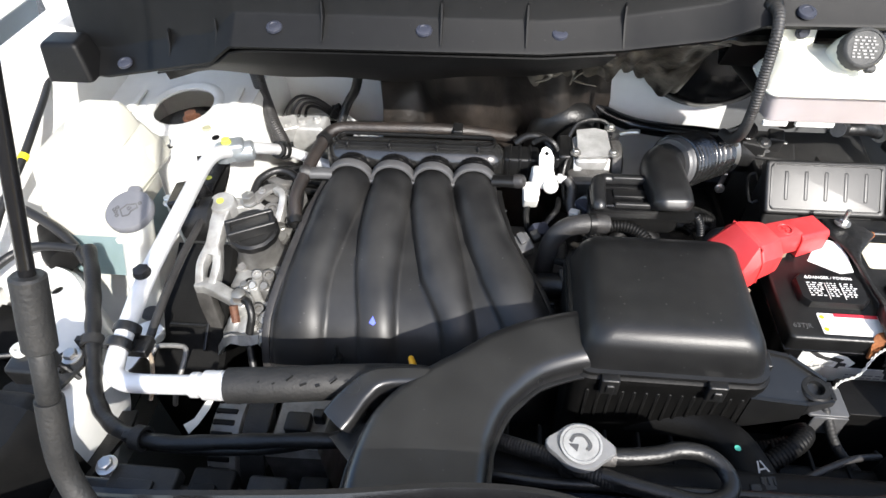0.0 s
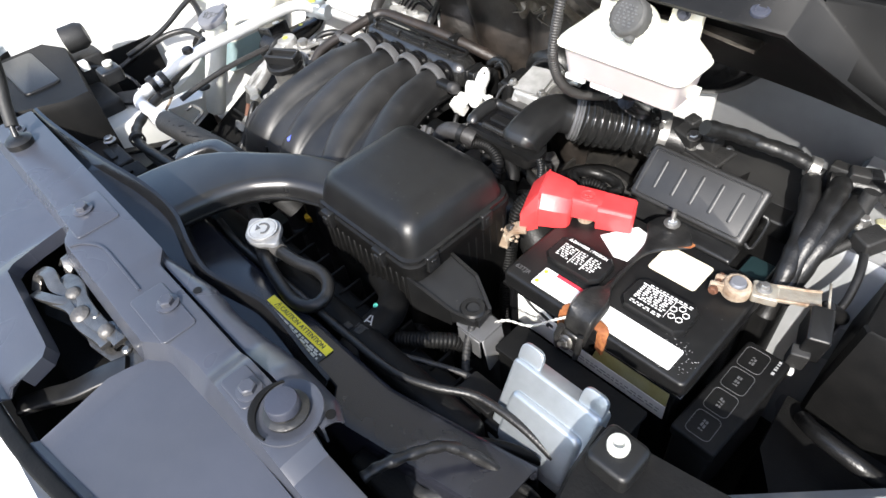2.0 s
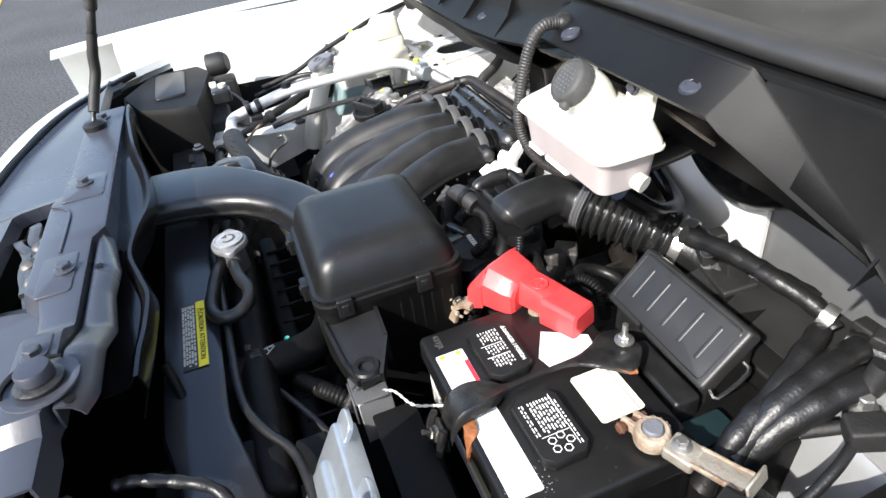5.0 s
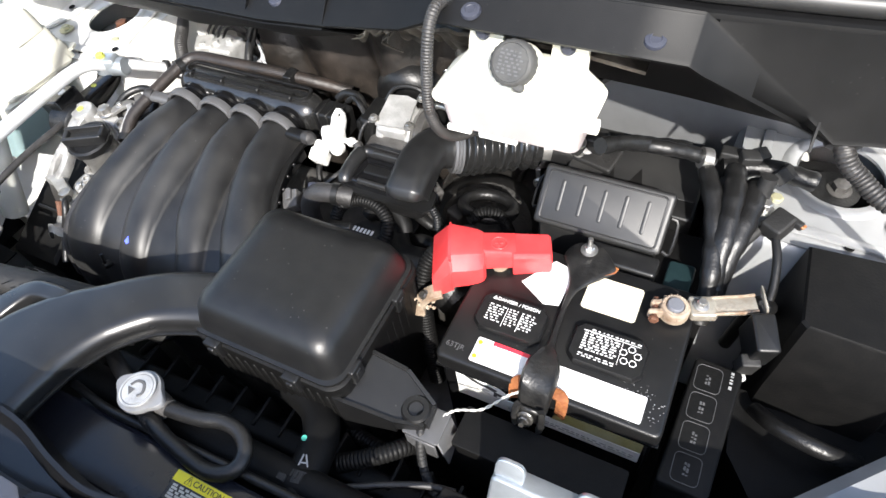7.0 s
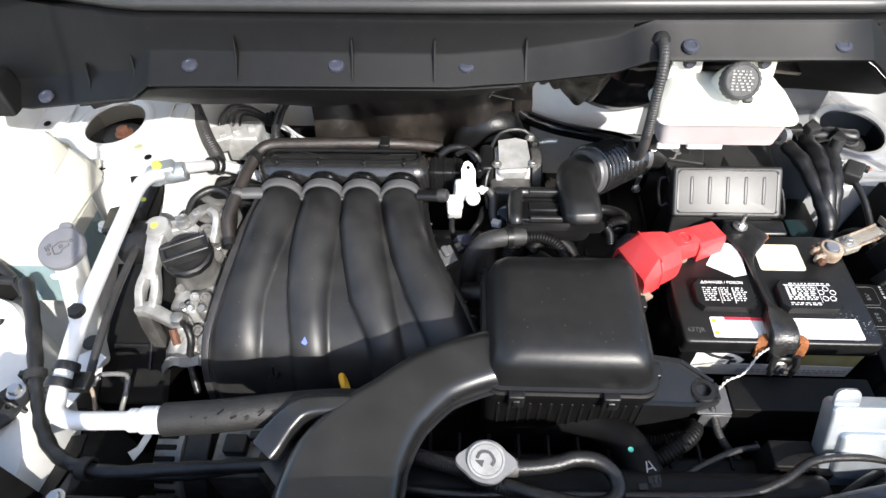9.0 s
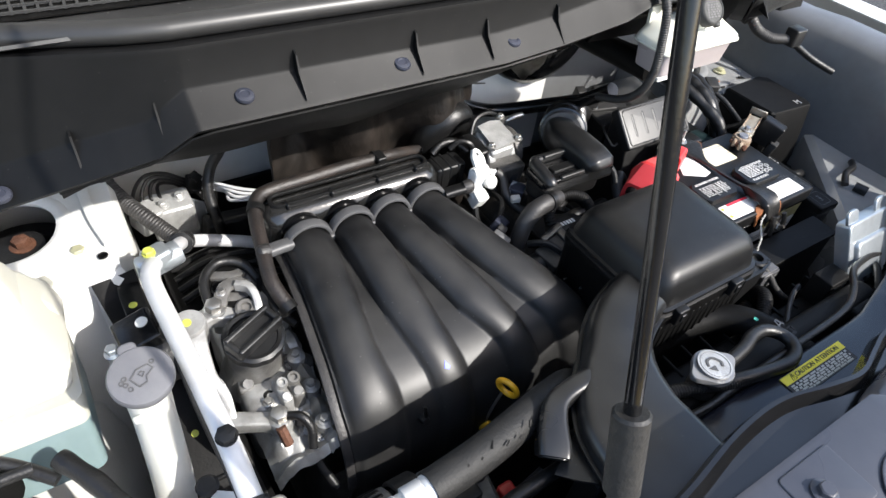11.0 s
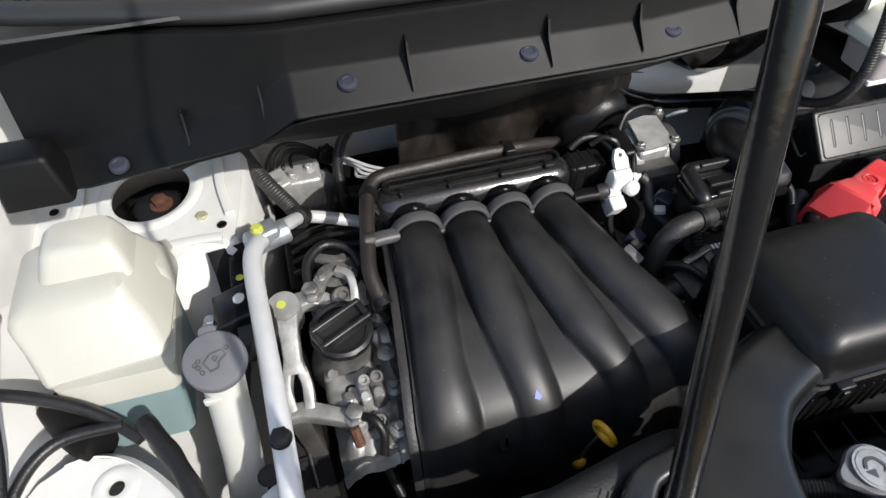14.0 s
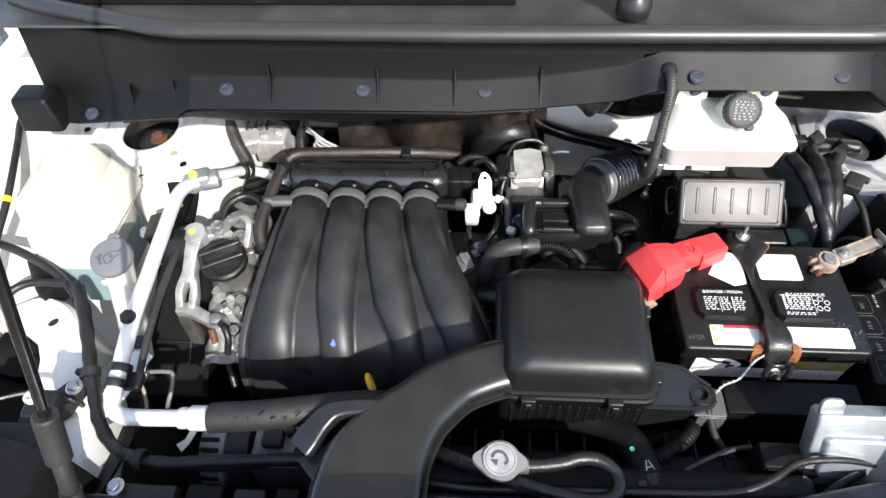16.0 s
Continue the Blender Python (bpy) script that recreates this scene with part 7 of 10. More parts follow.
    lathe(bm, [(0, 0), (0.010, 0), (0.010, 0.008), (0.007, 0.011), (0, 0.011)], (0.060, 0.655, 0.878), aim((0.1, -1, 0.5)), 16)
    part("port_boss", bm, "white_plastic", s)
    bm = B()
    rbox(bm, (0.020, 0.018, 0.024), (0.034, 0.646, 0.856), 0.003, 0.002, m=pose(0, 0, 0, 28, 0, 4))
    rbox(bm, (0.023, 0.021, 0.006), (0.0345, 0.650, 0.872), 0.003, 0.002, m=pose(0, 0, 0, 28, 0, 4))
    part("plug", bm, "white_plastic", s, "white wiring plug")
    bm = B()
    tube(bm, [V(0.060, 0.668, 0.880), V(0.082, 0.668, 0.880)], 0.0040, 10, 1)
    lathe(bm, [(0, 0), (0.0062, 0), (0.0068, 0.003), (0.0062, 0.006), (0, 0.006)], (0.070, 0.668, 0.880), aim((1, 0, 0)), 12)
    part("nipple", bm, "white_plastic", s)
    bm = B()
    tube(bm, [V(0.032, 0.641, 0.856), V(0.030, 0.633, 0.840), V(0.036, 0.620, 0.815)], 0.0045, 8, 4)
    part("lead", bm, "rubber", s)
    bm = B()
    tube(bm, [V(0.082, 0.668, 0.880), V(0.090, 0.660, 0.872), V(0.090, 0.645, 0.852), V(0.098, 0.625, 0.838), V(0.112, 0.612, 0.832)], 0.0068, 12, 5)
    solo("vacuum_hose", bm, "grey_rubber", "short black vacuum hose", "hose")


def air_hose():
    r = thing("air_resonator", (0.17, 0.62, 0.87), "black plastic air resonator elbow above the throttle", "resonator")
    bm = B()
    # round-ended tube that turns aside at its rear
    line = [V(0.2035, 0.588, 0.900), V(0.2034, 0.590, 0.902), V(0.2030, 0.596, 0.905), V(0.2022, 0.606, 0.908), V(0.2000, 0.632, 0.911), V(0.1990, 0.650, 0.911), V(0.2015, 0.666, 0.908), V(0.2090, 0.679, 0.903), V(0.2180, 0.687, 0.899)]
    path = glide(line, 6)

    def size(k):
        return 0.0255 * min(1.0, 0.50 + 0.50 * (k / 0.16) ** 0.5) + 0.002 * max(0.0, (k - 0.70) / 0.30)
    sweep(bm, path, lambda k: rrect(size(k), size(k) * 0.94, size(k) * (0.55 + 0.35 * k), 8), up=(0, 0.05, 1))
    part("elbow", bm, "satin_black", r, smooth=60)
    bm = B()
    lathe(bm, [(0.024, -0.006), (0.0320, -0.006), (0.0338, -0.003), (0.0322, -0.001), (0.0343, 0.001), (0.0328, 0.003), (0.0345, 0.005), (0.026, 0.006)], (0.2215, 0.6875, 0.8995), aim((0.80, 0.58, -0.25)), 32)
    part("cuff_ring", bm, "flange_grey", r, "grey worn cuff ring")
    # flat lower flange under the tube and the box
    bm = B()
    out = [(0.106, 0.588), (0.106, 0.632), (0.114, 0.642), (0.190, 0.640), (0.232, 0.610), (0.236, 0.588), (0.228, 0.580), (0.114, 0.580)]
    stack(bm, [[V(x, y, z) for x, y in out] for z in (0.888, 0.892)])
    part("flange_plate", bm, "black_plastic", r)
    bm = B()
    rbox(bm, (0.112, 0.048, 0.030), (0.164, 0.611, 0.859), 0.014, 0.003, bottom=0.008)
    part("lower_bowl", bm, "black_plastic", r)
    # box with a framed recess
    bm = B()
    rbox(bm, (0.086, 0.046, 0.012), (0.150, 0.611, 0.892), 0.006, 0.003)
    part("recess_floor", bm, "gloss_black", r, "glossy recess floor")
    bm = B()
    tube(bm, [V(0.117, 0.588, 0.900), V(0.1165, 0.592, 0.904), V(0.1165, 0.612, 0.908), V(0.118, 0.628, 0.909), V(0.124, 0.636, 0.908), V(0.140, 0.637, 0.907), V(0.182, 0.637, 0.907)], lambda k: 0.0092 if k < 0.55 else 0.0072, 14, 6)
    part("side_channel", bm, "satin_black", r, smooth=60)
    for y, z in ((0.632, 0.913), (0.590, 0.905)):
        bm = B()
        rbox(bm, (0.046, 0.006, 0.006), (0.158, y, z - 0.003), 0.002, 0.002)
        part("ridge", bm, "dusty_plastic", r, "worn grey ridge")
    bm = B()
    rbox(bm, (0.040, 0.014, 0.003), (0.155, 0.611, 0.9035), 0.002, 0.001)
    part("moulded_panel", bm, "black_plastic", r)
    bm = B()
    ribbed(bm, [V(0.236, 0.590, 0.892), V(0.243, 0.586, 0.882), V(0.246, 0.580, 0.868)], 0.0055, 0.0008, 0.003, 10)
    part("drain_nipple", bm, "black_plastic", r)
    c = thing("loose_plug", (0.028, 0.58, 0.84), "grey wiring plug hanging beside the manifold", "plug")
    bm = B()
    rbox(bm, (0.022, 0.026, 0.018), (0.027, 0.577, 0.834), 0.003, 0.002, m=pose(0, 0, 0, 20, -15, 25))
    rbox(bm, (0.008, 0.016, 0.008), (0.024, 0.575, 0.850), 0.002, 0.001, m=pose(0, 0, 0, 20, -15, 25))
    part("body", bm, "flange_grey", c)
    bm = B()
    rbox(bm, (0.012, 0.014, 0.014), (0.043, 0.592, 0.838), 0.002, 0.002, m=pose(0, 0, 0, 20, -15, 25))
    part("latch", bm, "matte_black", c)
    bm = B()
    tube(bm, [V(0.024, 0.570, 0.840), V(0.015, 0.560, 0.82), V(0.02, 0.555, 0.77)], 0.004, 8, 4)
    part("lead", bm, "rubber", c)
    bm = B()
    ribbed(bm, [V(0.253, 0.646, 0.812), V(0.268, 0.660, 0.822), V(0.288, 0.668, 0.815), V(0.30, 0.672, 0.78)], 0.0085, 0.0014, 0.004, 12)
    solo("loose_conduit", bm, "dull_black", "open end of black corrugated conduit", "conduit")
    # bellows
    h = thing("air_intake_hose", (0.26, 0.73, 0.83), "black corrugated rubber air intake hose with clamps", "air hose")
    bm = B()
    line = glide([V(0.223, 0.689, 0.899), V(0.244, 0.708, 0.890), V(0.268, 0.731, 0.880), V(0.302, 0.761, 0.867)], 44)
    sweep(bm, line, lambda k: circle(0.0385 - 0.004 * k - 0.0080 * (0.5 + 0.5 * math.cos(k * 2 * math.pi * 10.0)) ** 0.7, 28), up=None)
    part("bellows", bm, "bellows", h, smooth=70)
    bm = B()
    tube(bm, [V(0.296, 0.758, 0.868), V(0.332, 0.775, 0.860), V(0.37, 0.782, 0.852)], 0.029, 22, 4)
    part("cuff", bm, "rubber", h)
    for at, way, q in (((0.309, 0.766, 0.864), (1, 0.55, -0.25), 0.0312),):
        bm = B()
        lathe(bm, [(q - 0.001, -0.0068), (q + 0.0012, -0.0068), (q + 0.0016, 0.0), (q + 0.0012, 0.0068), (q - 0.001, 0.0068)], at, aim(way), 30)
        part("hose_clamp", bm, "steel", h, "bright steel hose clamp")
        bm = B()
        d = Vector(way).normalized()
        s = d.cross(V(0, 0, 1)).normalized()
        box(bm, (0.016, 0.010, 0.008), Vector(at) + s * 0.010 + V(0, 0, q - 0.002), 0.001)
        tube(bm, [Vector(at) + V(0, 0, q) - d * 0.002 + s * -0.012, Vector(at) + V(0, 0, q - 0.003) + s * 0.026], 0.003, 8, 1)
        part("clamp_screw", bm, "steel", h)
    bm = B()
    rbox(bm, (0.007, 0.004, 0.034), (0.316, 0.741, 0.816), 0.001, 0.001, m=pose(0, 0, 0, 10))
    hexbolt(bm, (0.316, 0.737, 0.820), (0, -1, 0.2), 0.005, 0.006)
    part("clamp_tail", bm, "steel", h)
    # sensor with its wires on the meter pipe
    m = thing("airflow_sensor", (0.355, 0.757, 0.87), "black airflow sensor plug with bright screw", "sensor")
    bm = B()
    rbox(bm, (0.034, 0.026, 0.020), (0.352, 0.768, 0.872), 0.003, 0.003, m=pose(0, 0, 0, 12, 0, -18))
    rbox(bm, (0.018, 0.018, 0.016), (0.346, 0.784, 0.882), 0.003, 0.002, m=pose(0, 0, 0, 12, 0, -18))
    part("body", bm, "matte_black", m)
    bm = B()
    hexbolt(bm, (0.362, 0.757, 0.889), (0, -0.3, 1), r=0.0055, h=0.005, flange=1.7)
    part("screw", bm, "steel", m, "bright fixing screw")


def hoses_mid():
    h = thing("breather_hose", (0.08, 0.57, 0.80), "grey-black breather hose bending down beside the manifold", "hose")
    bm = B()
    tube(bm, [V(0.128, 0.580, 0.880), V(0.108, 0.575, 0.884), V(0.082, 0.572, 0.880), V(0.065, 0.570, 0.862), V(0.058, 0.568, 0.835), V(0.055, 0.57, 0.78)], 0.0125, 16, 6)
    part("hose", bm, "grey_rubber", h)
    bm = B()
    lathe(bm, [(0.0125, -0.004), (0.0142, -0.004), (0.0142, 0.004), (0.0125, 0.004)], (0.108, 0.575, 0.884), aim((1, 0.2, -0.1)), 18)
    part("clamp", bm, "black_plastic", h)
    # ring of ribbed convoluted tube beneath the resonator
    w = thing("wiring_loop", (0.14, 0.565, 0.83), "looped black corrugated wiring conduit", "wiring")
    bm = B()
    ring = [V(0.145 + 0.038 * math.cos(a), 0.562 + 0.022 * math.sin(a), 0.855 + 0.020 * math.sin(a)) for a in [math.pi * (i / 10) - 0.5 for i in range(13)]]
    ribbed(bm, ring, 0.0085, 0.0010, 0.004, 10)
    part("conduit", bm, "dull_black", w)
    bm = B()
    ring = [V(0.168 + 0.030 * math.cos(a), 0.575 + 0.02 * math.sin(a), 0.838 + 0.02 * math.sin(a)) for a in [math.pi * (i / 10) + 0.2 for i in range(9)]]
    tube(bm, ring, 0.010, 12, 3)
    part("hose", bm, "dull_black", w)
    bm = B()
    lathe(bm, [(0, 0), (0.034, 0), (0.036, 0.006), (0.030, 0.012), (0.028, 0.02), (0.018, 0.024), (0, 0.024)], (0.15, 0.56, 0.815), n=26)
    part("cap", bm, "matte_black", w)
    bm = B()
    for k in range(6):
        box(bm, (0.0030, 0.007, 0.0008), (0.130 + 0.0052 * k, 0.5635, 0.8398), 0)
    part("cap_print", bm, "print_white", w, "worn white print on the cap")
    bm = B()
    tube(bm, [V(0.255, 0.555, 0.83), V(0.262, 0.585, 0.85), V(0.28, 0.60, 0.855), V(0.30, 0.60, 0.83)], 0.009, 12, 5)
    part("clip_hose", bm, "grey_rubber", w)
    # grey connector and the dark hose under it
    c = thing("wiring_plug", (0.045, 0.600, 0.83), "grey wiring plug with black boot", "wiring plug")
    bm = B()
    rbox(bm, (0.024, 0.018, 0.016), (0.045, 0.602, 0.836), 0.003, 0.002, m=pose(0, 0, 0, 20, 15, 30))
    part("plug", bm, "clip_grey", c)
    bm = B()
    tube(bm, [V(0.055, 0.61, 0.846), V(0.07, 0.63, 0.855), V(0.075, 0.66, 0.85)], 0.004, 8, 4)
    part("lead", bm, "rubber", c)
    bm = B()
    tube(bm, [V(0.05, 0.54, 0.80), V(0.09, 0.535, 0.808), V(0.13, 0.53, 0.80)], 0.018, 14, 4)
    ribbed(bm, [V(0.055, 0.50, 0.79), V(0.10, 0.498, 0.795)], 0.012, 0.002, 0.005, 12)
    tube(bm, [V(0.055, 0.46, 0.78), V(0.10, 0.455, 0.78)], 0.013, 12, 2)
    solo("coolant_hose", bm, "rubber", "black coolant hoses beside the filter box", "hose")
    # plugs and levers in the gap under the throttle
    k = thing("injector_wiring", (0.12, 0.62, 0.84), "coloured plugs and leads in the gap below the throttle", "wiring")
    for name, col, size, at, rot, lab in (("plug", "green_mark", (0.016, 0.018, 0.010), (0.130, 0.633, 0.855), 20, "dull green plug"), ("plug", "clip_grey", (0.020, 0.022, 0.016), (0.110, 0.646, 0.845), 40, "blue-grey plug"),
                                          ("plug", "label_dull", (0.014, 0.010, 0.008), (0.095, 0.628, 0.850), -25, "pale plug"), ("lever", "bare_dots", (0.042, 0.010, 0.006), (0.108, 0.556, 0.838), 15, "bare metal lever"),
                                          ("lever", "bare_dots", (0.012, 0.030, 0.006), (0.124, 0.548, 0.834), 5, "bare metal lever"), ("housing", "dark_alu", (0.05, 0.04, 0.03), (0.105, 0.535, 0.800), 10, "dirty cast housing")):
        bm = B()
        rbox(bm, size, at, 0.002, 0.0015, m=pose(0, 0, 0, 6, -8, rot))
        part(name, bm, col, k, lab)
    for n_, (p, q, r_, col) in enumerate(((V(0.085, 0.60, 0.85), V(0.14, 0.60, 0.835), 0.0025, "rubber"), (V(0.09, 0.64, 0.85), V(0.13, 0.655, 0.848), 0.0022, "print_grey"), (V(0.10, 0.52, 0.83), V(0.145, 0.49, 0.835), 0.0035, "bare_dots"), (V(0.07, 0.56, 0.83), V(0.12, 0.50, 0.82), 0.005, "rubber"))):
        bm = B()
        tube(bm, [p, p.lerp(q, 0.4) + V(0, 0.006, 0.012), p.lerp(q, 0.7) + V(0.004, -0.004, 0.006), q], r_, 8, 5)
        part("lead", bm, col, k)
    bm = B()
    tube(bm, [V(0.28, 0.55, 0.78), V(0.24, 0.56, 0.80), V(0.19, 0.56, 0.80), V(0.15, 0.60, 0.79)], 0.028, 16, 5)
    solo("lower_air_hose", bm, "rubber", "thick black hose below the battery cable", "hose")


def right_wiring():
    w = thing("wiring_harness", (0.54, 0.69, 0.80), "bundle of taped black wiring looms beside the fuse box", "wiring")
    lines = [([V(0.515, 0.745, 0.905), V(0.530, 0.71, 0.900), V(0.545, 0.66, 0.880), V(0.552, 0.625, 0.86), V(0.555, 0.60, 0.82)], 0.0105),
             ([V(0.545, 0.755, 0.905), V(0.550, 0.715, 0.905), V(0.553, 0.67, 0.888), V(0.556, 0.625, 0.85)], 0.012),
             ([V(0.572, 0.745, 0.90), V(0.570, 0.705, 0.897), V(0.563, 0.66, 0.875), V(0.558, 0.62, 0.83)], 0.013),
             ([V(0.44, 0.735, 0.93), V(0.47, 0.740, 0.928), V(0.50, 0.755, 0.915), V(0.52, 0.755, 0.905)], 0.0085),
             ([V(0.405, 0.680, 0.965), V(0.425, 0.715, 0.945), V(0.455, 0.745, 0.925), V(0.49, 0.765, 0.912)], 0.009),
             ([V(0.53, 0.76, 0.90), V(0.58, 0.775, 0.90), V(0.63, 0.775, 0.895)], 0.011)]
    for k, (p, r) in enumerate(lines):
        bm = B()
        ph = random.uniform(0, 6)
        tube(bm, p, lambda s, r=r, ph=ph: r * (1 + 0.06 * math.sin(s * 40 + ph) + 0.05 * math.sin(s * 17 + 2 * ph)), 12, 8)
        part("loom", bm, "rubber", w, "tape-wrapped wiring loom")
    bm = B()
    tube(bm, [V(0.505, 0.753, 0.914), V(0.515, 0.757, 0.911)], 0.0125, 12, 1)
    part("clamp", bm, "steel", w, "metal clamp")
    for i, (x, y, z) in enumerate(((0.535, 0.775, 0.905), (0.553, 0.770, 0.912), (0.56, 0.785, 0.905), (0.59, 0.765, 0.905))):
        bm = B()
        rbox(bm, (0.022, 0.016, 0.018), (x, y, z - 0.008), 0.002, 0.002, m=pose(0, 0, 0, 10 * i, 8 * i, 25 * i))
        part("plug", bm, "matte_black", w)
    c = thing("ground_connector", (0.584, 0.716, 0.88), "black connector and bolt on the strut apron", "connector")
    bm = B()
    hexbolt(bm, (0.584, 0.718, 0.892), r=0.007, h=0.012, flange=1.6)
    part("bolt", bm, "steel", c)
    bm = B()
    rbox(bm, (0.024, 0.030, 0.020), (0.602, 0.705, 0.880), 0.003, 0.003, m=pose(0, 0, 0, 10, 0, -30))
    rbox(bm, (0.030, 0.008, 0.008), (0.612, 0.714, 0.888), 0.002, 0.002, m=pose(0, 0, 0, 0, 0, -30))
    part("body", bm, "matte_black", c)
    bm = B()
    box(bm, (0.007, 0.007, 0.003), (0.624, 0.707, 0.893), 0.001, pose(0, 0, 0, 0, 0, -30))
    part("tab", bm, "brown_wire", c)
    bm = B()
    tube(bm, [V(0.603, 0.690, 0.882), V(0.610, 0.668, 0.874), V(0.614, 0.64, 0.860), V(0.612, 0.615, 0.850), V(0.608, 0.59, 0.845)], 0.0046, 12, 6)
    part("conduit", bm, "rubber", c)
    bm = B()
    tube(bm, [V(0.578, 0.735, 0.925), V(0.577, 0.728, 0.898)], 0.009, 12, 1)
    part("boot", bm, "matte_black", c)
    bm = B()
    tube(bm, [V(0.585, 0.70, 0.878), V(0.57, 0.675, 0.868)], 0.006, 12, 1)
    part("boot", bm, "matte_black", c)


def right_cover():
    b = thing("black_cover_box", (0.69, 0.60, 0.60), "large black plastic cover beside the battery", "cover")
    top = [(0.636, 0.690), (0.738, 0.696), (0.752, 0.685), (0.750, 0.588), (0.742, 0.580), (0.646, 0.586), (0.640, 0.592)]
    low = [(0.626, 0.692), (0.742, 0.698), (0.758, 0.686), (0.758, 0.580), (0.748, 0.566), (0.636, 0.570), (0.630, 0.580)]
    bm = B()
    stack(bm, [[V(x, y, 0.60) for x, y in low], [V(x, y, 0.78) for x, y in low], [V(x, y, 0.883) for x, y in top], [V(0.694 + (x - 0.694) * 0.96, 0.638 + (y - 0.638) * 0.96, 0.886) for x, y in top]])
    body = part("shell", bm, "dull_black", b, smooth=30)
    words("moulded_mark", "M", 0.018, Matrix.Translation((0.722, 0.596, 0.8868)) @ pose(0, 0, 0, 0, 0, -8), "print_grey", b)
    bm = B()
    stack(bm, [[V(x, y, z) for x, y in ((0.615, 0.58), (0.78, 0.585), (0.79, 0.50), (0.655, 0.455), (0.622, 0.50))] for z in (0.55, 0.735, 0.74)])
    part("lower_shelf", bm, "dull_black", b)
    bm = B()
    tube(bm, [V(0.64, 0.555, 0.75), V(0.66, 0.53, 0.775), V(0.70, 0.52, 0.78), V(0.74, 0.53, 0.76)], 0.009, 12, 6)
    part("lead", bm, "rubber", b)
    # front right apron, seen past the control unit, its shade put into the colour
    bm = B()
    rows = []
    for i in range(12):
        k = i / 11
        x, y = 0.545 + 0.27 * k, 0.30 + 0.28 * k
        rows.append([V(x - 0.012, y + 0.012, 0.70), V(x - 0.006, y + 0.006, 0.795), V(x, y, 0.802), V(x + 0.07, y - 0.06, 0.80), V(x + 0.16, y - 0.10, 0.80)])
    sheet(bm, rows, 0.003)
    solo("apron_rail", bm, "shaded_paint", "pressed apron rail beside the headlight, shade put into its grey", "apron", kind="structure")
    bm = B()
    tube(bm, [V(0.70, 0.44, 0.812), V(0.72, 0.455, 0.82), V(0.75, 0.46, 0.82), V(0.775, 0.475, 0.815)], 0.006, 10, 4)
    tube(bm, [V(0.715, 0.43, 0.81), V(0.722, 0.41, 0.81)], 0.009, 10, 1)
    solo("cable_clip", bm, "rubber", "short black cable clipped to the apron", "cable")
    # corrugated tubes from the cowl
    for pts, r, name in (([V(0.258, 0.640, 1.136), V(0.2575, 0.617, 1.138), V(0.2565, 0.602, 1.122), V(0.255, 0.592, 1.085), V(0.255, 0.588, 1.045), V(0.258, 0.60, 1.01), V(0.262, 0.63, 0.98), V(0.27, 0.68, 0.955)], 0.0060, "a"), ([V(0.614, 0.716, 1.036), V(0.618, 0.694, 1.021), V(0.628, 0.685, 1.007), V(0.641, 0.681, 0.998), V(0.655, 0.673, 0.991), V(0.669, 0.667, 0.987), V(0.70, 0.660, 0.984)], 0.0092, "b")):
        t = thing("corrugated_tube", pts[3], "grey-black corrugated drain tube hanging from the cowl", "tube", group="cowl tubes")
        bm = B()
        ribbed(bm, pts, r, r * 0.13, 0.0042 if name == "b" else 0.0030, 14)
        part("tube", bm, "grey_rubber", t, smooth=70)
        bm = B()
        d = Vector(pts[1]) - Vector(pts[0])
        lathe(bm, [(0, 0), (r * 1.75, 0), (r * 1.75, 0.027), (r * 1.55, 0.030), (r * 1.15, 0.031), (0, 0.031)] if name == "b" else [(0, 0), (r * 1.6, 0), (r * 1.6, 0.006), (r * 1.15, 0.010), (0, 0.010)], Vector(pts[0]), aim(d), 18)
        part("grommet", bm, "rubber", t)
    bm = B()
    tube(bm, [V(0.69, 0.661, 0.985), V(0.72, 0.655, 0.975), V(0.76, 0.63, 0.95), V(0.80, 0.60, 0.93)], 0.006, 10, 5)
    rbox(bm, (0.03, 0.025, 0.03), (0.712, 0.655, 0.975), 0.004, 0.003)
    solo("fender_cable", bm, "rubber", "black cable and plug running along the fender", "cable")
    # fluid hoses on the bulkhead
    bm = B()
    tube(bm, [V(0.095, 0.845, 0.925), V(0.120, 0.845, 0.897), V(0.150, 0.842, 0.875), V(0.195, 0.835, 0.861), V(0.238, 0.812, 0.868), V(0.274, 0.772, 0.890), V(0.295, 0.73, 0.915), V(0.30, 0.68, 0.96)], 0.0115, 14, 6)
    solo("bulkhead_hose", bm, "gloss_black", "shiny black hose along the bulkhead", "hose")


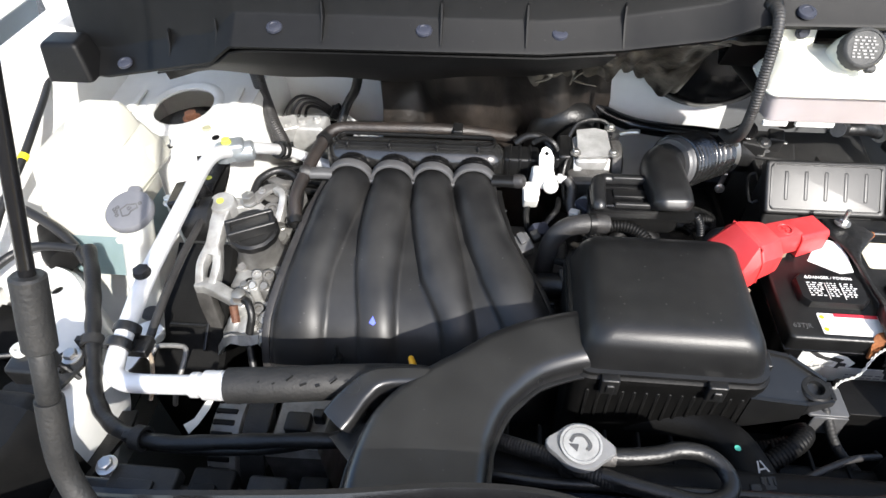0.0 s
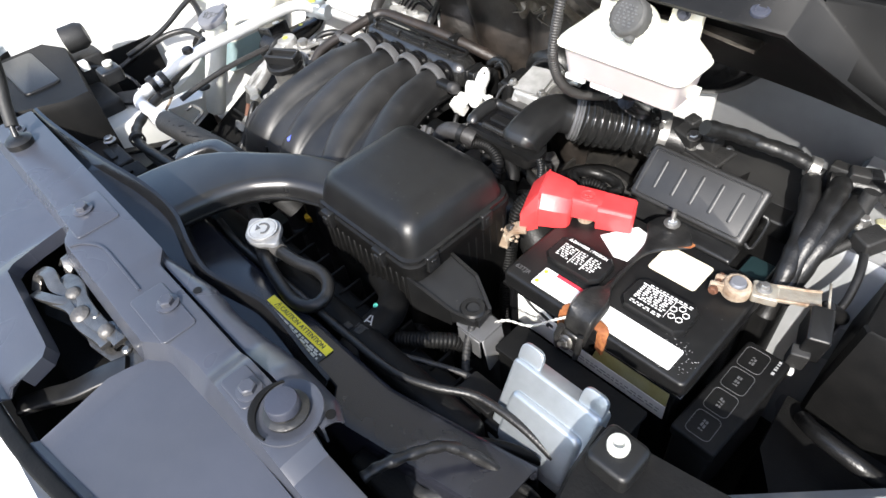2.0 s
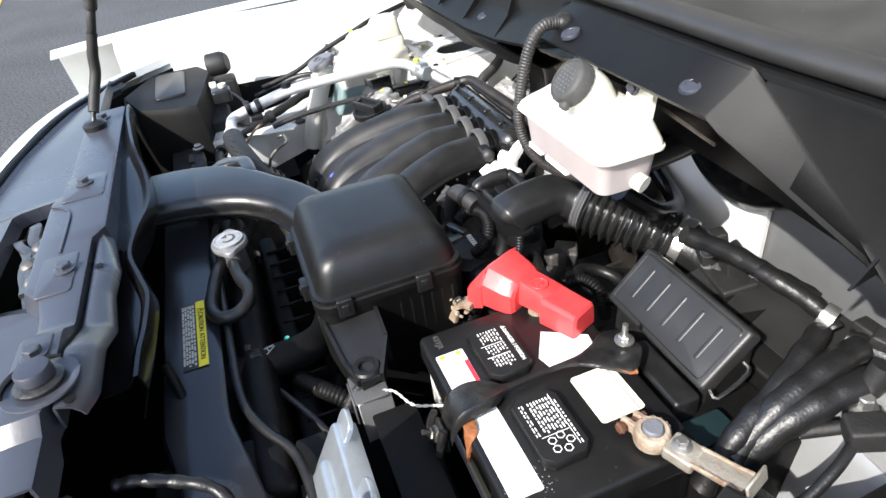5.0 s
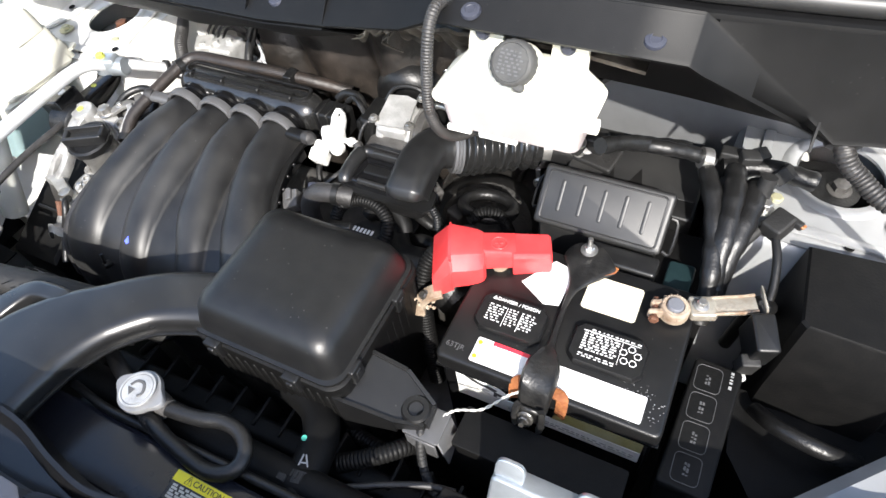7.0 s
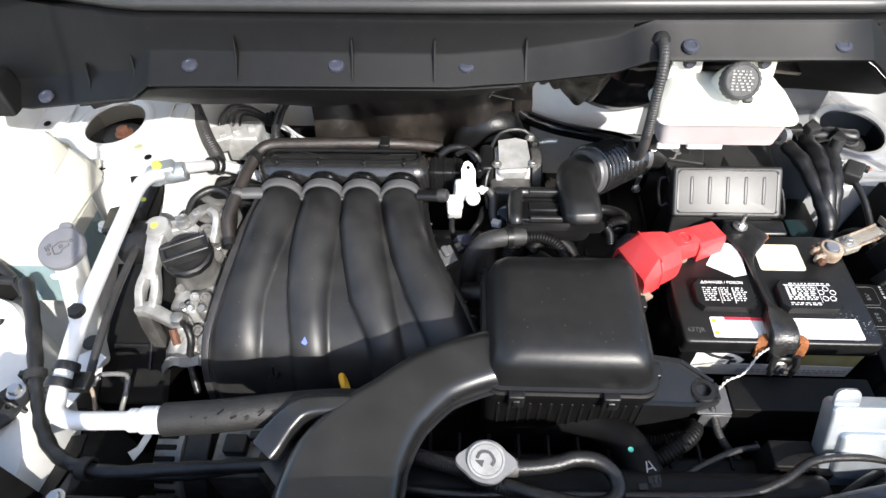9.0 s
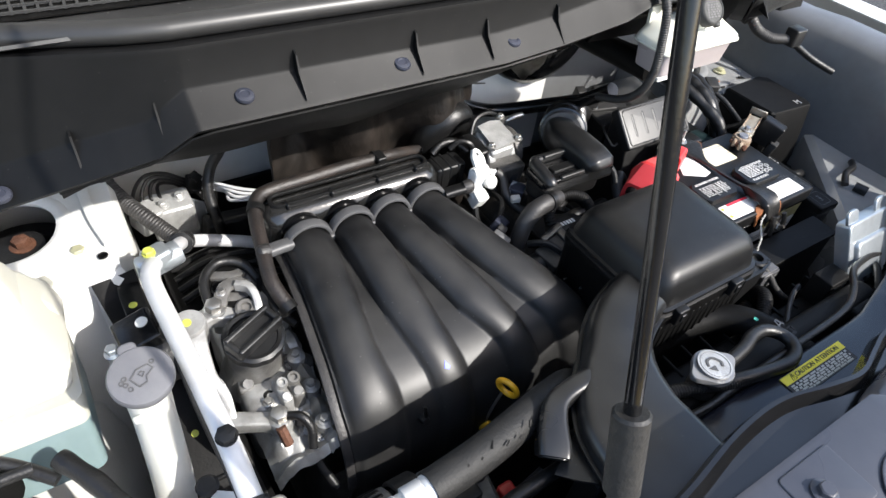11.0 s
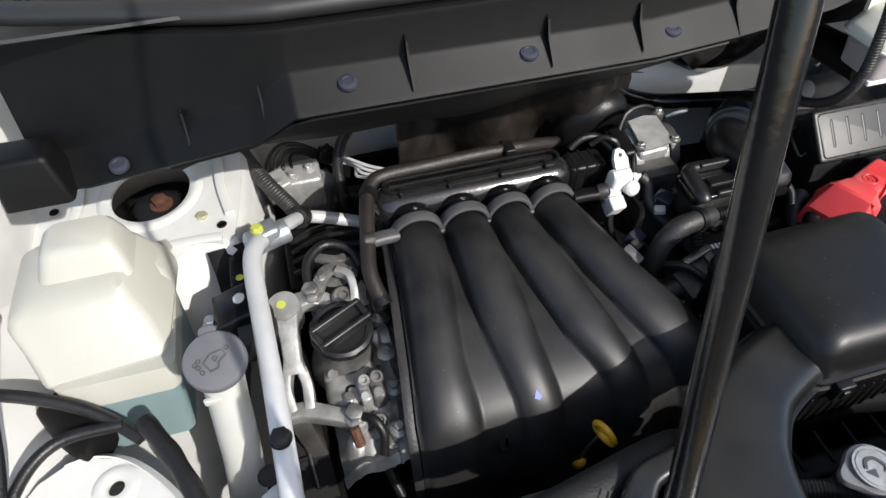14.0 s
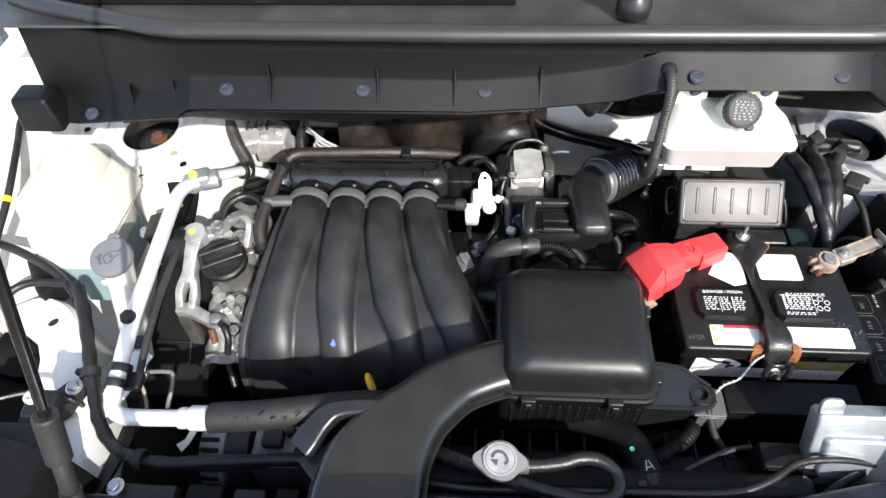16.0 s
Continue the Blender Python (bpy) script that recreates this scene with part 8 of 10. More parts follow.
def control_unit():
    bb = thing("black_box_cover", (0.445, 0.385, 0.70), "plain black plastic box in front of the battery", "box")
    bm = B()
    rbox(bm, (0.162, 0.040, 0.15), (0.447, 0.382, 0.677), 0.003, 0.0025)
    part("body", bm, "dull_black", bb)
    bm = B()
    rbox(bm, (0.168, 0.044, 0.006), (0.447, 0.382, 0.826), 0.003, 0.001)
    part("rim", bm, "dull_black", bb)
    e = thing("control_unit", (0.475, 0.32, 0.74), "silver aluminium engine control unit on a bracket", "control unit")
    m = pose(0, 0, 0, 62)
    mid = V(0.475, 0.318, 0.862)
    bm = B()
    rbox(bm, (0.098, 0.100, 0.020), mid, 0.006, 0.003, m=m)
    part("housing", bm, "zinc", e)
    bm = B()
    rbox(bm, (0.080, 0.060, 0.008), mid + m @ V(0.003, -0.008, 0.018), 0.008, 0.005, m=m)
    part("raised_cover", bm, "zinc", e)
    for x in (-0.035, 0.035):
        bm = B()
        rbox(bm, (0.026, 0.024, 0.004), mid + m @ V(x, 0.056, 0.012), 0.008, 0.001, m=m)
        part("lug", bm, "zinc", e)
    bm = B()
    hexbolt(bm, mid + m @ V(0.0, -0.04, 0.02), m @ V(0, 0, 1), 0.006, 0.006)
    part("bolt", bm, "dark_alu", e)
    bm = B()
    rbox(bm, (0.045, 0.030, 0.05), (0.402, 0.300, 0.805), 0.003, 0.002)
    for i in range(5):
        box(bm, (0.030, 0.003, 0.004), (0.400, 0.284, 0.815 + 0.008 * i), 0.0005)
    rbox(bm, (0.018, 0.036, 0.03), (0.432, 0.298, 0.818), 0.002, 0.002)
    part("wiring_plug", bm, "dull_black", e)
    bm = B()
    tube(bm, [V(0.528, 0.335, 0.875), V(0.54, 0.32, 0.855), V(0.55, 0.30, 0.80)], 0.004, 8, 3)
    box(bm, (0.014, 0.004, 0.07), (0.537, 0.315, 0.86), 0.001, pose(0, 0, 0, -30, 20, 0))
    part("stay", bm, "steel", e)


def headlight(sgn, label):
    x0 = 0.07 + sgn * 0.49 - (0.05 if sgn < 0 else 0)
    low = 0.05 if sgn < 0 else 0.0
    h = thing("headlight", (x0 + sgn * 0.1, 0.22, 0.75), label, "headlight", group="headlights")
    bm = B()
    out = [(-0.02, 0.255), (-0.025, 0.300), (0.04, 0.310), (0.16, 0.330), (0.25, 0.30), (0.26, 0.14), (0.12, 0.085), (0.01, 0.13)] if sgn > 0 else [(-0.05, 0.215), (-0.05, 0.250), (0.04, 0.265), (0.16, 0.285), (0.22, 0.26), (0.22, 0.16), (0.10, 0.105), (-0.01, 0.14)]
    stack(bm, [[V(x0 + sgn * x, y, z) for x, y in (out if sgn > 0 else out[::-1])] for z in (0.70, 0.955 - low)] + [[V(x0 + sgn * (x * 0.94 + 0.004), y * 0.95 + 0.01, 0.968 - low) for x, y in (out if sgn > 0 else out[::-1])]])
    part("housing", bm, "dull_black", h, smooth=30)
    bm = B()
    lathe(bm, [(0, 0), (0.008, 0), (0.0085, 0.003), (0.008, 0.006), (0.0045, 0.007), (0.004, 0.003), (0, 0.003)], (x0 + sgn * 0.002, 0.280, 0.986) if sgn > 0 else (-0.459, 0.301, 0.930), n=18)
    part("adjuster", bm, "filler_neck", h, "cream plastic adjuster plug")
    bm = B()
    rbox(bm, (0.035, 0.035, 0.022), (x0 + sgn * 0.004, 0.278, 0.964) if sgn > 0 else (-0.450, 0.296, 0.908), 0.006, 0.004)
    part("top_lug", bm, "black_plastic", h)
    bm = B()
    plate(bm, [(0, 0.25), (0.018, 0.25), (0.015, 0.335), (0.006, 0.365), (-0.012, 0.360), (-0.014, 0.335)], 0.006, (x0 - sgn * 0.04, 0, 0.90), pose(0, 0, 0, -22))
    part("bracket", bm, "matte_black", h)
    bm = B()
    rbox(bm, (0.16, 0.06, 0.006), (x0 + sgn * 0.11, 0.20, 0.966 - low), 0.01, 0.003)
    part("rib", bm, "black_plastic", h)
    if sgn < 0:
        bm = B()
        lathe(bm, [(0, 0), (0.024, 0), (0.024, 0.03), (0.018, 0.04), (0, 0.04)], (x0 - 0.150, 0.285, 0.93), aim((0.3, 1, 0.1)), 18)
        part("lamp_holder", bm, "matte_black", h, "black turn signal lamp holder")
        bm = B()
        rbox(bm, (0.10, 0.07, 0.06), (x0 - 0.06, 0.265, 0.80), 0.01, 0.008)
        rbox(bm, (0.05, 0.06, 0.10), (x0 - 0.15, 0.30, 0.80), 0.008, 0.006)
        part("rear_cover", bm, "matte_black", h)
        bm = B()
        tube(bm, [V(x0 - 0.08, 0.285, 0.90), V(x0 - 0.075, 0.31, 0.89), V(x0 - 0.02, 0.335, 0.87), V(x0 + 0.02, 0.33, 0.82)], 0.003, 8, 5)
        part("bulb_lead", bm, "rubber", h)
        bm = B()
        rbox(bm, (0.02, 0.014, 0.014), (x0 - 0.08, 0.282, 0.90), 0.003, 0.002)
        part("bulb_plug", bm, "white_plastic", h, "white bulb plug")


throttle()
air_hose()
hoses_mid()
right_wiring()
right_cover()
control_unit()
headlight(-1, "black headlight housing with cream adjuster and white plug")
headlight(1, "black headlight housing with cream adjuster plug")


# ---- left of the engine ----
def washer_tank():
    t = thing("washer_tank", (-0.545, 0.62, 0.79), "translucent white washer tank with blue fluid", "fluid tank")

    def ring(x0, x1, y0, y1, z, r=0.010, cut=0.0):
        """Rounded plan with its inner front corner cut away."""
        pts = [V((x0 + x1) / 2 + x, (y0 + y1) / 2 + y, z) for x, y in rrect((x1 - x0) / 2, (y1 - y0) / 2, r, 4)]
        if cut:
            for p in pts:
                over = (p.x - (x1 - cut)) + ((y0 + cut) - p.y)
                if p.x > x1 - cut and p.y < y0 + cut and over > 0:
                    p.x -= over * 0.28
                    p.y += over * 0.28
        return pts
    bm = B()
    stack(bm, [ring(-0.608, -0.494, 0.556, 0.680, 0.878, 0.008, 0.02), ring(-0.613, -0.488, 0.549, 0.684, 0.8805, 0.010, 0.02), ring(-0.613, -0.487, 0.549, 0.686, 0.885, 0.010, 0.02), ring(-0.622, -0.496, 0.570, 0.690, 0.908, 0.012, 0.02), ring(-0.630, -0.508, 0.586, 0.692, 0.926, 0.012, 0.02),
               ring(-0.627, -0.514, 0.594, 0.692, 0.9335, 0.012, 0.015), ring(-0.616, -0.522, 0.606, 0.690, 0.939, 0.012), ring(-0.602, -0.528, 0.622, 0.688, 0.9415, 0.012)])
    part("upper_shell", bm, "tank", t, smooth=32)
    bm = B()
    stack(bm, [ring(-0.604, -0.514, 0.624, 0.688, 0.934, 0.010), ring(-0.598, -0.518, 0.632, 0.688, 0.950, 0.012), ring(-0.592, -0.524, 0.640, 0.687, 0.9640, 0.012), ring(-0.586, -0.529, 0.646, 0.685, 0.9685, 0.010)])
    part("top_dome", bm, "tank", t, smooth=40)
    # moulded step down to the side and lugs
    bm = B()
    stack(bm, [ring(-0.518, -0.490, 0.640, 0.694, 0.884, 0.008), ring(-0.520, -0.494, 0.644, 0.694, 0.906, 0.010), ring(-0.522, -0.502, 0.650, 0.692, 0.914, 0.008)])
    part("side_step", bm, "tank", t, smooth=40)
    bm = B()
    plate(bm, [(-0.524, 0.684), (-0.496, 0.680), (-0.490, 0.694), (-0.496, 0.706), (-0.522, 0.704)], 0.004, (0, 0, 0.898), hole=(-0.507, 0.693, 0.0048))
    part("mount_lug", bm, "tank", t)
    bm = B()
    hexbolt(bm, (-0.503, 0.680, 0.886), r=0.006, h=0.007, flange=1.5)
    part("mount_bolt", bm, "zinc", t, "zinc mounting bolt")
    bm = B()
    stack(bm, [ring(-0.574, -0.500, 0.520, 0.64, 0.796), ring(-0.580, -0.494, 0.515, 0.645, 0.802), ring(-0.598, -0.492, 0.534, 0.650, 0.856)])
    part("lower_shell", bm, "fluid_blue", t, "lower shell tinted by blue fluid")
    bm = B()
    stack(bm, [ring(-0.598, -0.492, 0.534, 0.650, 0.8562), ring(-0.606, -0.491, 0.545, 0.652, 0.8795)])
    part("middle_shell", bm, "tank", t)
    f = thing("washer_filler", (-0.437, 0.47, 0.80), "white washer filler neck with grey cap", "filler neck")
    bm = B()
    tube(bm, [V(-0.4372, 0.4972, 0.932), V(-0.4378, 0.490, 0.908), V(-0.440, 0.474, 0.870), V(-0.444, 0.455, 0.82), V(-0.452, 0.44, 0.77)], lambda k: 0.0205 - 0.002 * min(1, k * 3), 20, 6)
    part("neck", bm, "filler_neck", f)
    bm = B()
    rbox(bm, (0.016, 0.005, 0.006), (-0.447, 0.4735, 0.910), 0.002, 0.001)
    part("collar_tab", bm, "filler_neck", f)
    bm = B()
    way = V(0.02, -0.30, 1).normalized()
    cm = Matrix.Translation(V(-0.437, 0.496, 0.936)) @ aim(way)
    lathe(bm, [(0, 0), (0.027, 0), (0.0275, 0.002), (0.0275, 0.008), (0.0262, 0.0100), (0.024, 0.0105), (0, 0.0105)], (0, 0, 0), None, 40)
    rbox(bm, (0.016, 0.014, 0.006), (-0.002, 0.028, 0.002), 0.005, 0.002)
    bm.transform(cm)
    cap = part("cap", bm, "grey_cap", f, "grey plastic snap cap")
    # washer symbol: screen and jets
    bm = B()
    scr = [V(-0.004, -0.010, 0.0108), V(-0.009, -0.001, 0.0108), V(-0.002, 0.006, 0.0108), V(0.008, 0.007, 0.0108), V(0.011, 0.002, 0.0108), V(0.004, -0.003, 0.0108), V(0.003, -0.008, 0.0108), V(-0.004, -0.010, 0.0108)]
    sweep(bm, scr, lambda k: rrect(0.0007, 0.0006, 0.0001, 1))
    for x, y in ((-0.013, 0.002), (-0.0135, -0.004), (-0.011, -0.009), (-0.016, -0.001), (0.012, 0.008)):
        ring_ = [V(x + 0.0018 * math.cos(a), y + 0.0018 * math.sin(a), 0.0108) for a in [2 * math.pi * i / 10 for i in range(11)]]
        sweep(bm, ring_, lambda k: rrect(0.0006, 0.0005, 0.0001, 1))
    sweep(bm, [V(0.001, -0.002, 0.0108), V(0.0035, 0.0015, 0.0108), V(0.001, 0.003, 0.0108), V(-0.0015, 0.001, 0.0108), V(0.001, -0.002, 0.0108)], lambda k: rrect(0.0006, 0.0005, 0.0001, 1))
    bm.transform(cm)
    part("washer_symbol", bm, "flange_grey", cap, "darker moulded washer symbol")


def ac_pipe():
    p = thing("air_conditioning_pipe", (-0.39, 0.45, 0.86), "bare aluminium air conditioning pipe with black hose", "pipe")
    bm = B()
    tube(bm, [V(-0.392, 0.672, 0.900), V(-0.398, 0.650, 0.912), V(-0.4015, 0.620, 0.916), V(-0.398, 0.55, 0.917), V(-0.394, 0.48, 0.917), V(-0.391, 0.414, 0.915), V(-0.390, 0.350, 0.901), V(-0.389, 0.325, 0.895), V(-0.384, 0.308, 0.892), V(-0.370, 0.300, 0.891), V(-0.345, 0.298, 0.893), V(-0.285, 0.297, 0.900)], 0.0098, 18, 6)
    pipe = part("pipe", bm, "pipe_alu", p)
    bm = B()
    rings = [(0.0105, -0.02), (0.0125, -0.019), (0.0125, -0.013), (0.0115, -0.012), (0.0115, -0.006), (0.0145, -0.005), (0.0145, 0.012), (0.0135, 0.013), (0.0148, 0.015), (0.0148, 0.020), (0.0105, 0.021)]
    lathe(bm, rings, (-0.276, 0.297, 0.901), aim((1, 0, 0.1)), 22)
    part("crimp_collar", bm, "pipe_alu", p, "crimped aluminium collar")
    bm = B()
    tube(bm, [V(-0.258, 0.297, 0.903), V(-0.20, 0.302, 0.905), V(-0.15, 0.312, 0.900), V(-0.10, 0.325, 0.888), V(-0.06, 0.335, 0.87), V(-0.02, 0.35, 0.82)], 0.0172, 20, 6)
    part("hose", bm, "matte_black", p, "black rubber hose with worn print")
    bm = B()
    rng = random.Random(4)
    for k in range(7):
        x = -0.222 + 0.014 * k
        a = radians(60 + 25 * rng.random())
        c = V(x, 0.3005 - 0.0174 * math.cos(a), 0.9045 + 0.0174 * math.sin(a))
        box(bm, (rng.uniform(0.004, 0.009), 0.0016, 0.0004), c, 0, pose(0, 0, 0, 90 - math.degrees(a), 0, rng.uniform(20, 60)))
    part("scuff", bm, "dull_black", p, "dark scuffed marks")
    # joint block at the rear end
    bm = B()
    rbox(bm, (0.030, 0.026, 0.026), (-0.386, 0.680, 0.886), 0.006, 0.006, m=pose(0, 0, 0, 0, 0, 20))
    rbox(bm, (0.020, 0.018, 0.028), (-0.401, 0.672, 0.884), 0.006, 0.006)
    lathe(bm, [(0, 0), (0.0135, 0), (0.0145, 0.002), (0.0145, 0.024), (0.0135, 0.027), (0.010, 0.028), (0, 0.028)], (-0.388, 0.680, 0.892), aim((1, 0.28, 0.05)), 26)
    part("joint_block", bm, "zinc", p, "cast aluminium joint block")
    bm = B()
    hexbolt(bm, (-0.3935, 0.676, 0.9115), r=0.0065, h=0.007, flange=1.1)
    part("joint_bolt", bm, "paint_dot", p, "bolt with yellow paint mark")
    bm = B()
    tube(bm, [V(-0.376, 0.688, 0.896), V(-0.362, 0.712, 0.878), V(-0.347, 0.752, 0.846), V(-0.318, 0.762, 0.828), V(-0.278, 0.757, 0.814), V(-0.25, 0.755, 0.80)], 0.0085, 14, 5)
    part("rear_pipe", bm, "pipe_alu", p)
    for at, way in (((-0.3505, 0.744, 0.853), (0.35, 0.9, -0.6)), ((-0.346, 0.756, 0.844), (0.5, 0.8, -0.5))):
        bm = B()
        lathe(bm, [(0.008, -0.003), (0.0135, -0.003), (0.0135, 0.003), (0.008, 0.003)], at, aim(way), 18)
        part("seal_ring", bm, "rubber", p, "black rubber ring")
    bm = B()
    hexbolt(bm, (-0.391, 0.414, 0.9235), r=0.009, h=0.009, flange=1.0)
    part("charge_cap", bm, "matte_black", p, "black charging port cap")
    for y in (0.356, 0.336):
        bm = B()
        lathe(bm, [(0.0098, -0.005), (0.0135, -0.005), (0.0142, 0.0), (0.0135, 0.005), (0.0098, 0.005)], (-0.390, y, 0.9005), aim((0, 1, 0.2)), 22)
        part("rubber_clamp", bm, "rubber", p, "black rubber clamp ring")
    bm = B()
    rbox(bm, (0.024, 0.022, 0.010), (-0.377, 0.346, 0.882), 0.002, 0.002)
    part("clamp_bracket", bm, "rubber", p)
    # thin second line below
    bm = B()
    tube(bm, [V(-0.402, 0.60, 0.862), V(-0.401, 0.50, 0.864), V(-0.396, 0.42, 0.860), V(-0.393, 0.37, 0.852)], 0.005, 10, 4)
    solo("thin_pipe", bm, "grey_rubber", "thin dark coolant line under the aluminium pipe", "pipe")
    bm = B()
    tube(bm, [V(-0.400, 0.372, 0.826), V(-0.397, 0.383, 0.830), V(-0.390, 0.386, 0.831), V(-0.370, 0.387, 0.831), V(-0.361, 0.384, 0.829), V(-0.360, 0.366, 0.821), V(-0.366, 0.350, 0.805), V(-0.372, 0.34, 0.78)], 0.0030, 10, 5)
    solo("thin_pipe", bm, "grey_cast", "thin bent metal pipe beside the engine mount", "pipe")


def oil_filler():
    o = thing("oil_filler", (-0.326, 0.55, 0.82), "black oil filler cap on the cast valve cover", "oil filler")
    bm = B()
    lathe(bm, [(0, -0.075), (0.040, -0.075), (0.036, -0.055), (0.029, -0.036), (0.0275, -0.008), (0.030, -0.004), (0.030, 0), (0, 0)], (-0.326, 0.552, 0.858), aim((0.05, -0.15, 1)), 28)
    part("neck", bm, "grey_cast", o)
    cm = Matrix.Translation((-0.326, 0.552, 0.858)) @ aim((0.05, -0.15, 1)) @ pose(0, 0, 0, 0, 0, 8)
    bm = B()
    n = 36
    stack(bm, [[cm @ V((q + (0.0008 if kn and i % 3 else 0)) * math.cos(2 * math.pi * i / n), (q + (0.0008 if kn and i % 3 else 0)) * math.sin(2 * math.pi * i / n), z) for i in range(n)] for q, z, kn in ((0.028, 0, 0), (0.033, 0.001, 1), (0.033, 0.010, 1), (0.030, 0.012, 0), (0.026, 0.011, 0), (0.025, 0.009, 0))])
    cap = part("cap", bm, "black_plastic", o)
    bm = B()
    rbox(bm, (0.062, 0.026, 0.010), (0, 0, 0.007), 0.004, 0.002)
    for y in (-0.0105, 0.0105):
        rbox(bm, (0.062, 0.006, 0.016), (0, y, 0.010), 0.0025, 0.002)
    for x in (-0.028, 0.028):
        rbox(bm, (0.007, 0.024, 0.014), (x, 0, 0.010), 0.0025, 0.002)
    bm.transform(cm)
    part("grip", bm, "satin_black", cap, "raised double-ridged grip")
    # engine mount arm
    a = thing("engine_mount", (-0.39, 0.56, 0.78), "cast aluminium engine mount arm with black rubber bush", "engine mount")
    bm = B()
    lathe(bm, [(0, 0), (0.0165, 0), (0.0185, 0.004), (0.0185, 0.034), (0.0165, 0.0385), (0, 0.0385)], (-0.381, 0.599, 0.8365), aim((0, -0.12, 1)), 26)
    part("head_boss", bm, "cast_alu", a, "rounded cast head")
    bm = B()
    path = glide([V(-0.381, 0.592, 0.864), V(-0.381, 0.566, 0.853), V(-0.382, 0.546, 0.842), V(-0.383, 0.531, 0.833)], 5)
    sweep(bm, path, lambda k: rrect(lerp_table([0, 0.35, 0.7, 1], [0.0150, 0.0100, 0.0095, 0.0140], k), 0.0095, 0.003, 3))
    part("arm", bm, "cast_alu", a, smooth=50)
    # frame round a slot, then two limbs
    for pts in ([V(-0.390, 0.535, 0.834), V(-0.3945, 0.518, 0.824), V(-0.392, 0.498, 0.812)], [V(-0.376, 0.535, 0.834), V(-0.3725, 0.518, 0.825), V(-0.374, 0.498, 0.813)]):
        bm = B()
        sweep(bm, glide(pts, 4), lambda k: rrect(0.0056, 0.0085, 0.002, 2))
        part("slot_rail", bm, "cast_alu", a)
    bm = B()
    sweep(bm, glide([V(-0.396, 0.497, 0.811), V(-0.380, 0.496, 0.812), V(-0.358, 0.487, 0.811), V(-0.330, 0.475, 0.806)], 5), lambda k: rrect(lerp_table([0, 0.4, 0.8, 1], [0.0085, 0.0095, 0.0085, 0.012], k), 0.0085, 0.003, 2))
    lathe(bm, [(0, 0), (0.0135, 0), (0.0140, 0.004), (0.0140, 0.018), (0.012, 0.020), (0, 0.020)], (-0.329, 0.475, 0.796), n=22)
    part("limb", bm, "cast_alu", a, smooth=45)
    bm = B()
    sweep(bm, glide([V(-0.388, 0.497, 0.808), V(-0.384, 0.487, 0.790), V(-0.378, 0.478, 0.762), V(-0.373, 0.470, 0.728)], 5), lambda k: rrect(0.0110 - 0.002 * k, 0.007, 0.002, 2), up=(0, 1, 0))
    part("leg", bm, "dark_alu", a)
    bm = B()
    sweep(bm, glide([V(-0.378, 0.600, 0.858), V(-0.364, 0.606, 0.856), V(-0.350, 0.610, 0.852), V(-0.334, 0.608, 0.846), V(-0.318, 0.600, 0.836)], 5), lambda k: rrect(lerp_table([0, 0.3, 0.55, 0.8, 1], [0.013, 0.0105, 0.0135, 0.010, 0.012], k), 0.0080, 0.003, 3))
    part("arm_branch", bm, "cast_alu", a, smooth=50)
    bm = B()
    rbox(bm, (0.044, 0.030, 0.026), (-0.332, 0.612, 0.826), 0.006, 0.004, m=pose(0, 0, 0, 0, 6, -18))
    lathe(bm, [(0, 0), (0.012, 0), (0.0125, 0.010), (0.010, 0.013), (0.006, 0.013), (0.005, 0.009), (0, 0.009)], (-0.318, 0.606, 0.846), aim((0.1, -0.3, 1)), 20)
    part("branch_block", bm, "grey_cast", a, "chunky cast block", smooth=40)
    bm = B()
    sweep(bm, glide([V(-0.318, 0.632, 0.866), V(-0.306, 0.622, 0.866), V(-0.303, 0.606, 0.860), V(-0.306, 0.590, 0.846)], 4), lambda k: rrect(0.0045, 0.006, 0.0015, 2))
    part("branch_rib", bm, "cast_alu", a)
    for x, y, z in ((-0.330, 0.475, 0.815), (-0.350, 0.610, 0.862)):
        bm = B()
        hexbolt(bm, (x, y, z), r=0.0095, h=0.013, flange=1.35)
        part("bolt", bm, "steel", a)
    bm = B()
    hexbolt(bm, (-0.373, 0.463, 0.740), (0, -1, 0.4), r=0.0085, h=0.010, flange=1.5)
    part("leg_bolt", bm, "steel", a)
    bm = B()
    lathe(bm, [(0, 0), (0.0052, 0), (0.0052, 0.0006), (0, 0.0006)], (-0.383, 0.594, 0.8752), aim((0, -0.12, 1)), 14)
    part("paint_mark", bm, "paint_dot", a, "yellow paint mark")
    bm = B()
    lathe(bm, [(0, 0), (0.026, 0), (0.031, 0.004), (0.031, 0.040), (0.026, 0.044), (0.020, 0.044), (0.018, 0.038), (0, 0.038)], (-0.434, 0.588, 0.846), aim((1, 0, 0)), 30)
    part("bush", bm, "rubber", a, "black rubber bush")
    bm = B()
    rbox(bm, (0.040, 0.046, 0.040), (-0.424, 0.600, 0.848), 0.003, 0.003, m=pose(0, 0, 0, 0, -12, 6))
    part("bush_bracket", bm, "gloss_black", a, "black painted bracket")
    bm = B()
    lathe(bm, [(0, 0), (0.0068, 0), (0.006, 0.002), (0, 0.002)], (-0.4235, 0.604, 0.8885), pose(0, 0, 0, 0, -12, 6), 16)
    part("stud", bm, "white_plastic", a, "pale plug in the bracket hole")
    # black plate in place of the shaded opening below the tower, then the bracket arm
    bm = B()
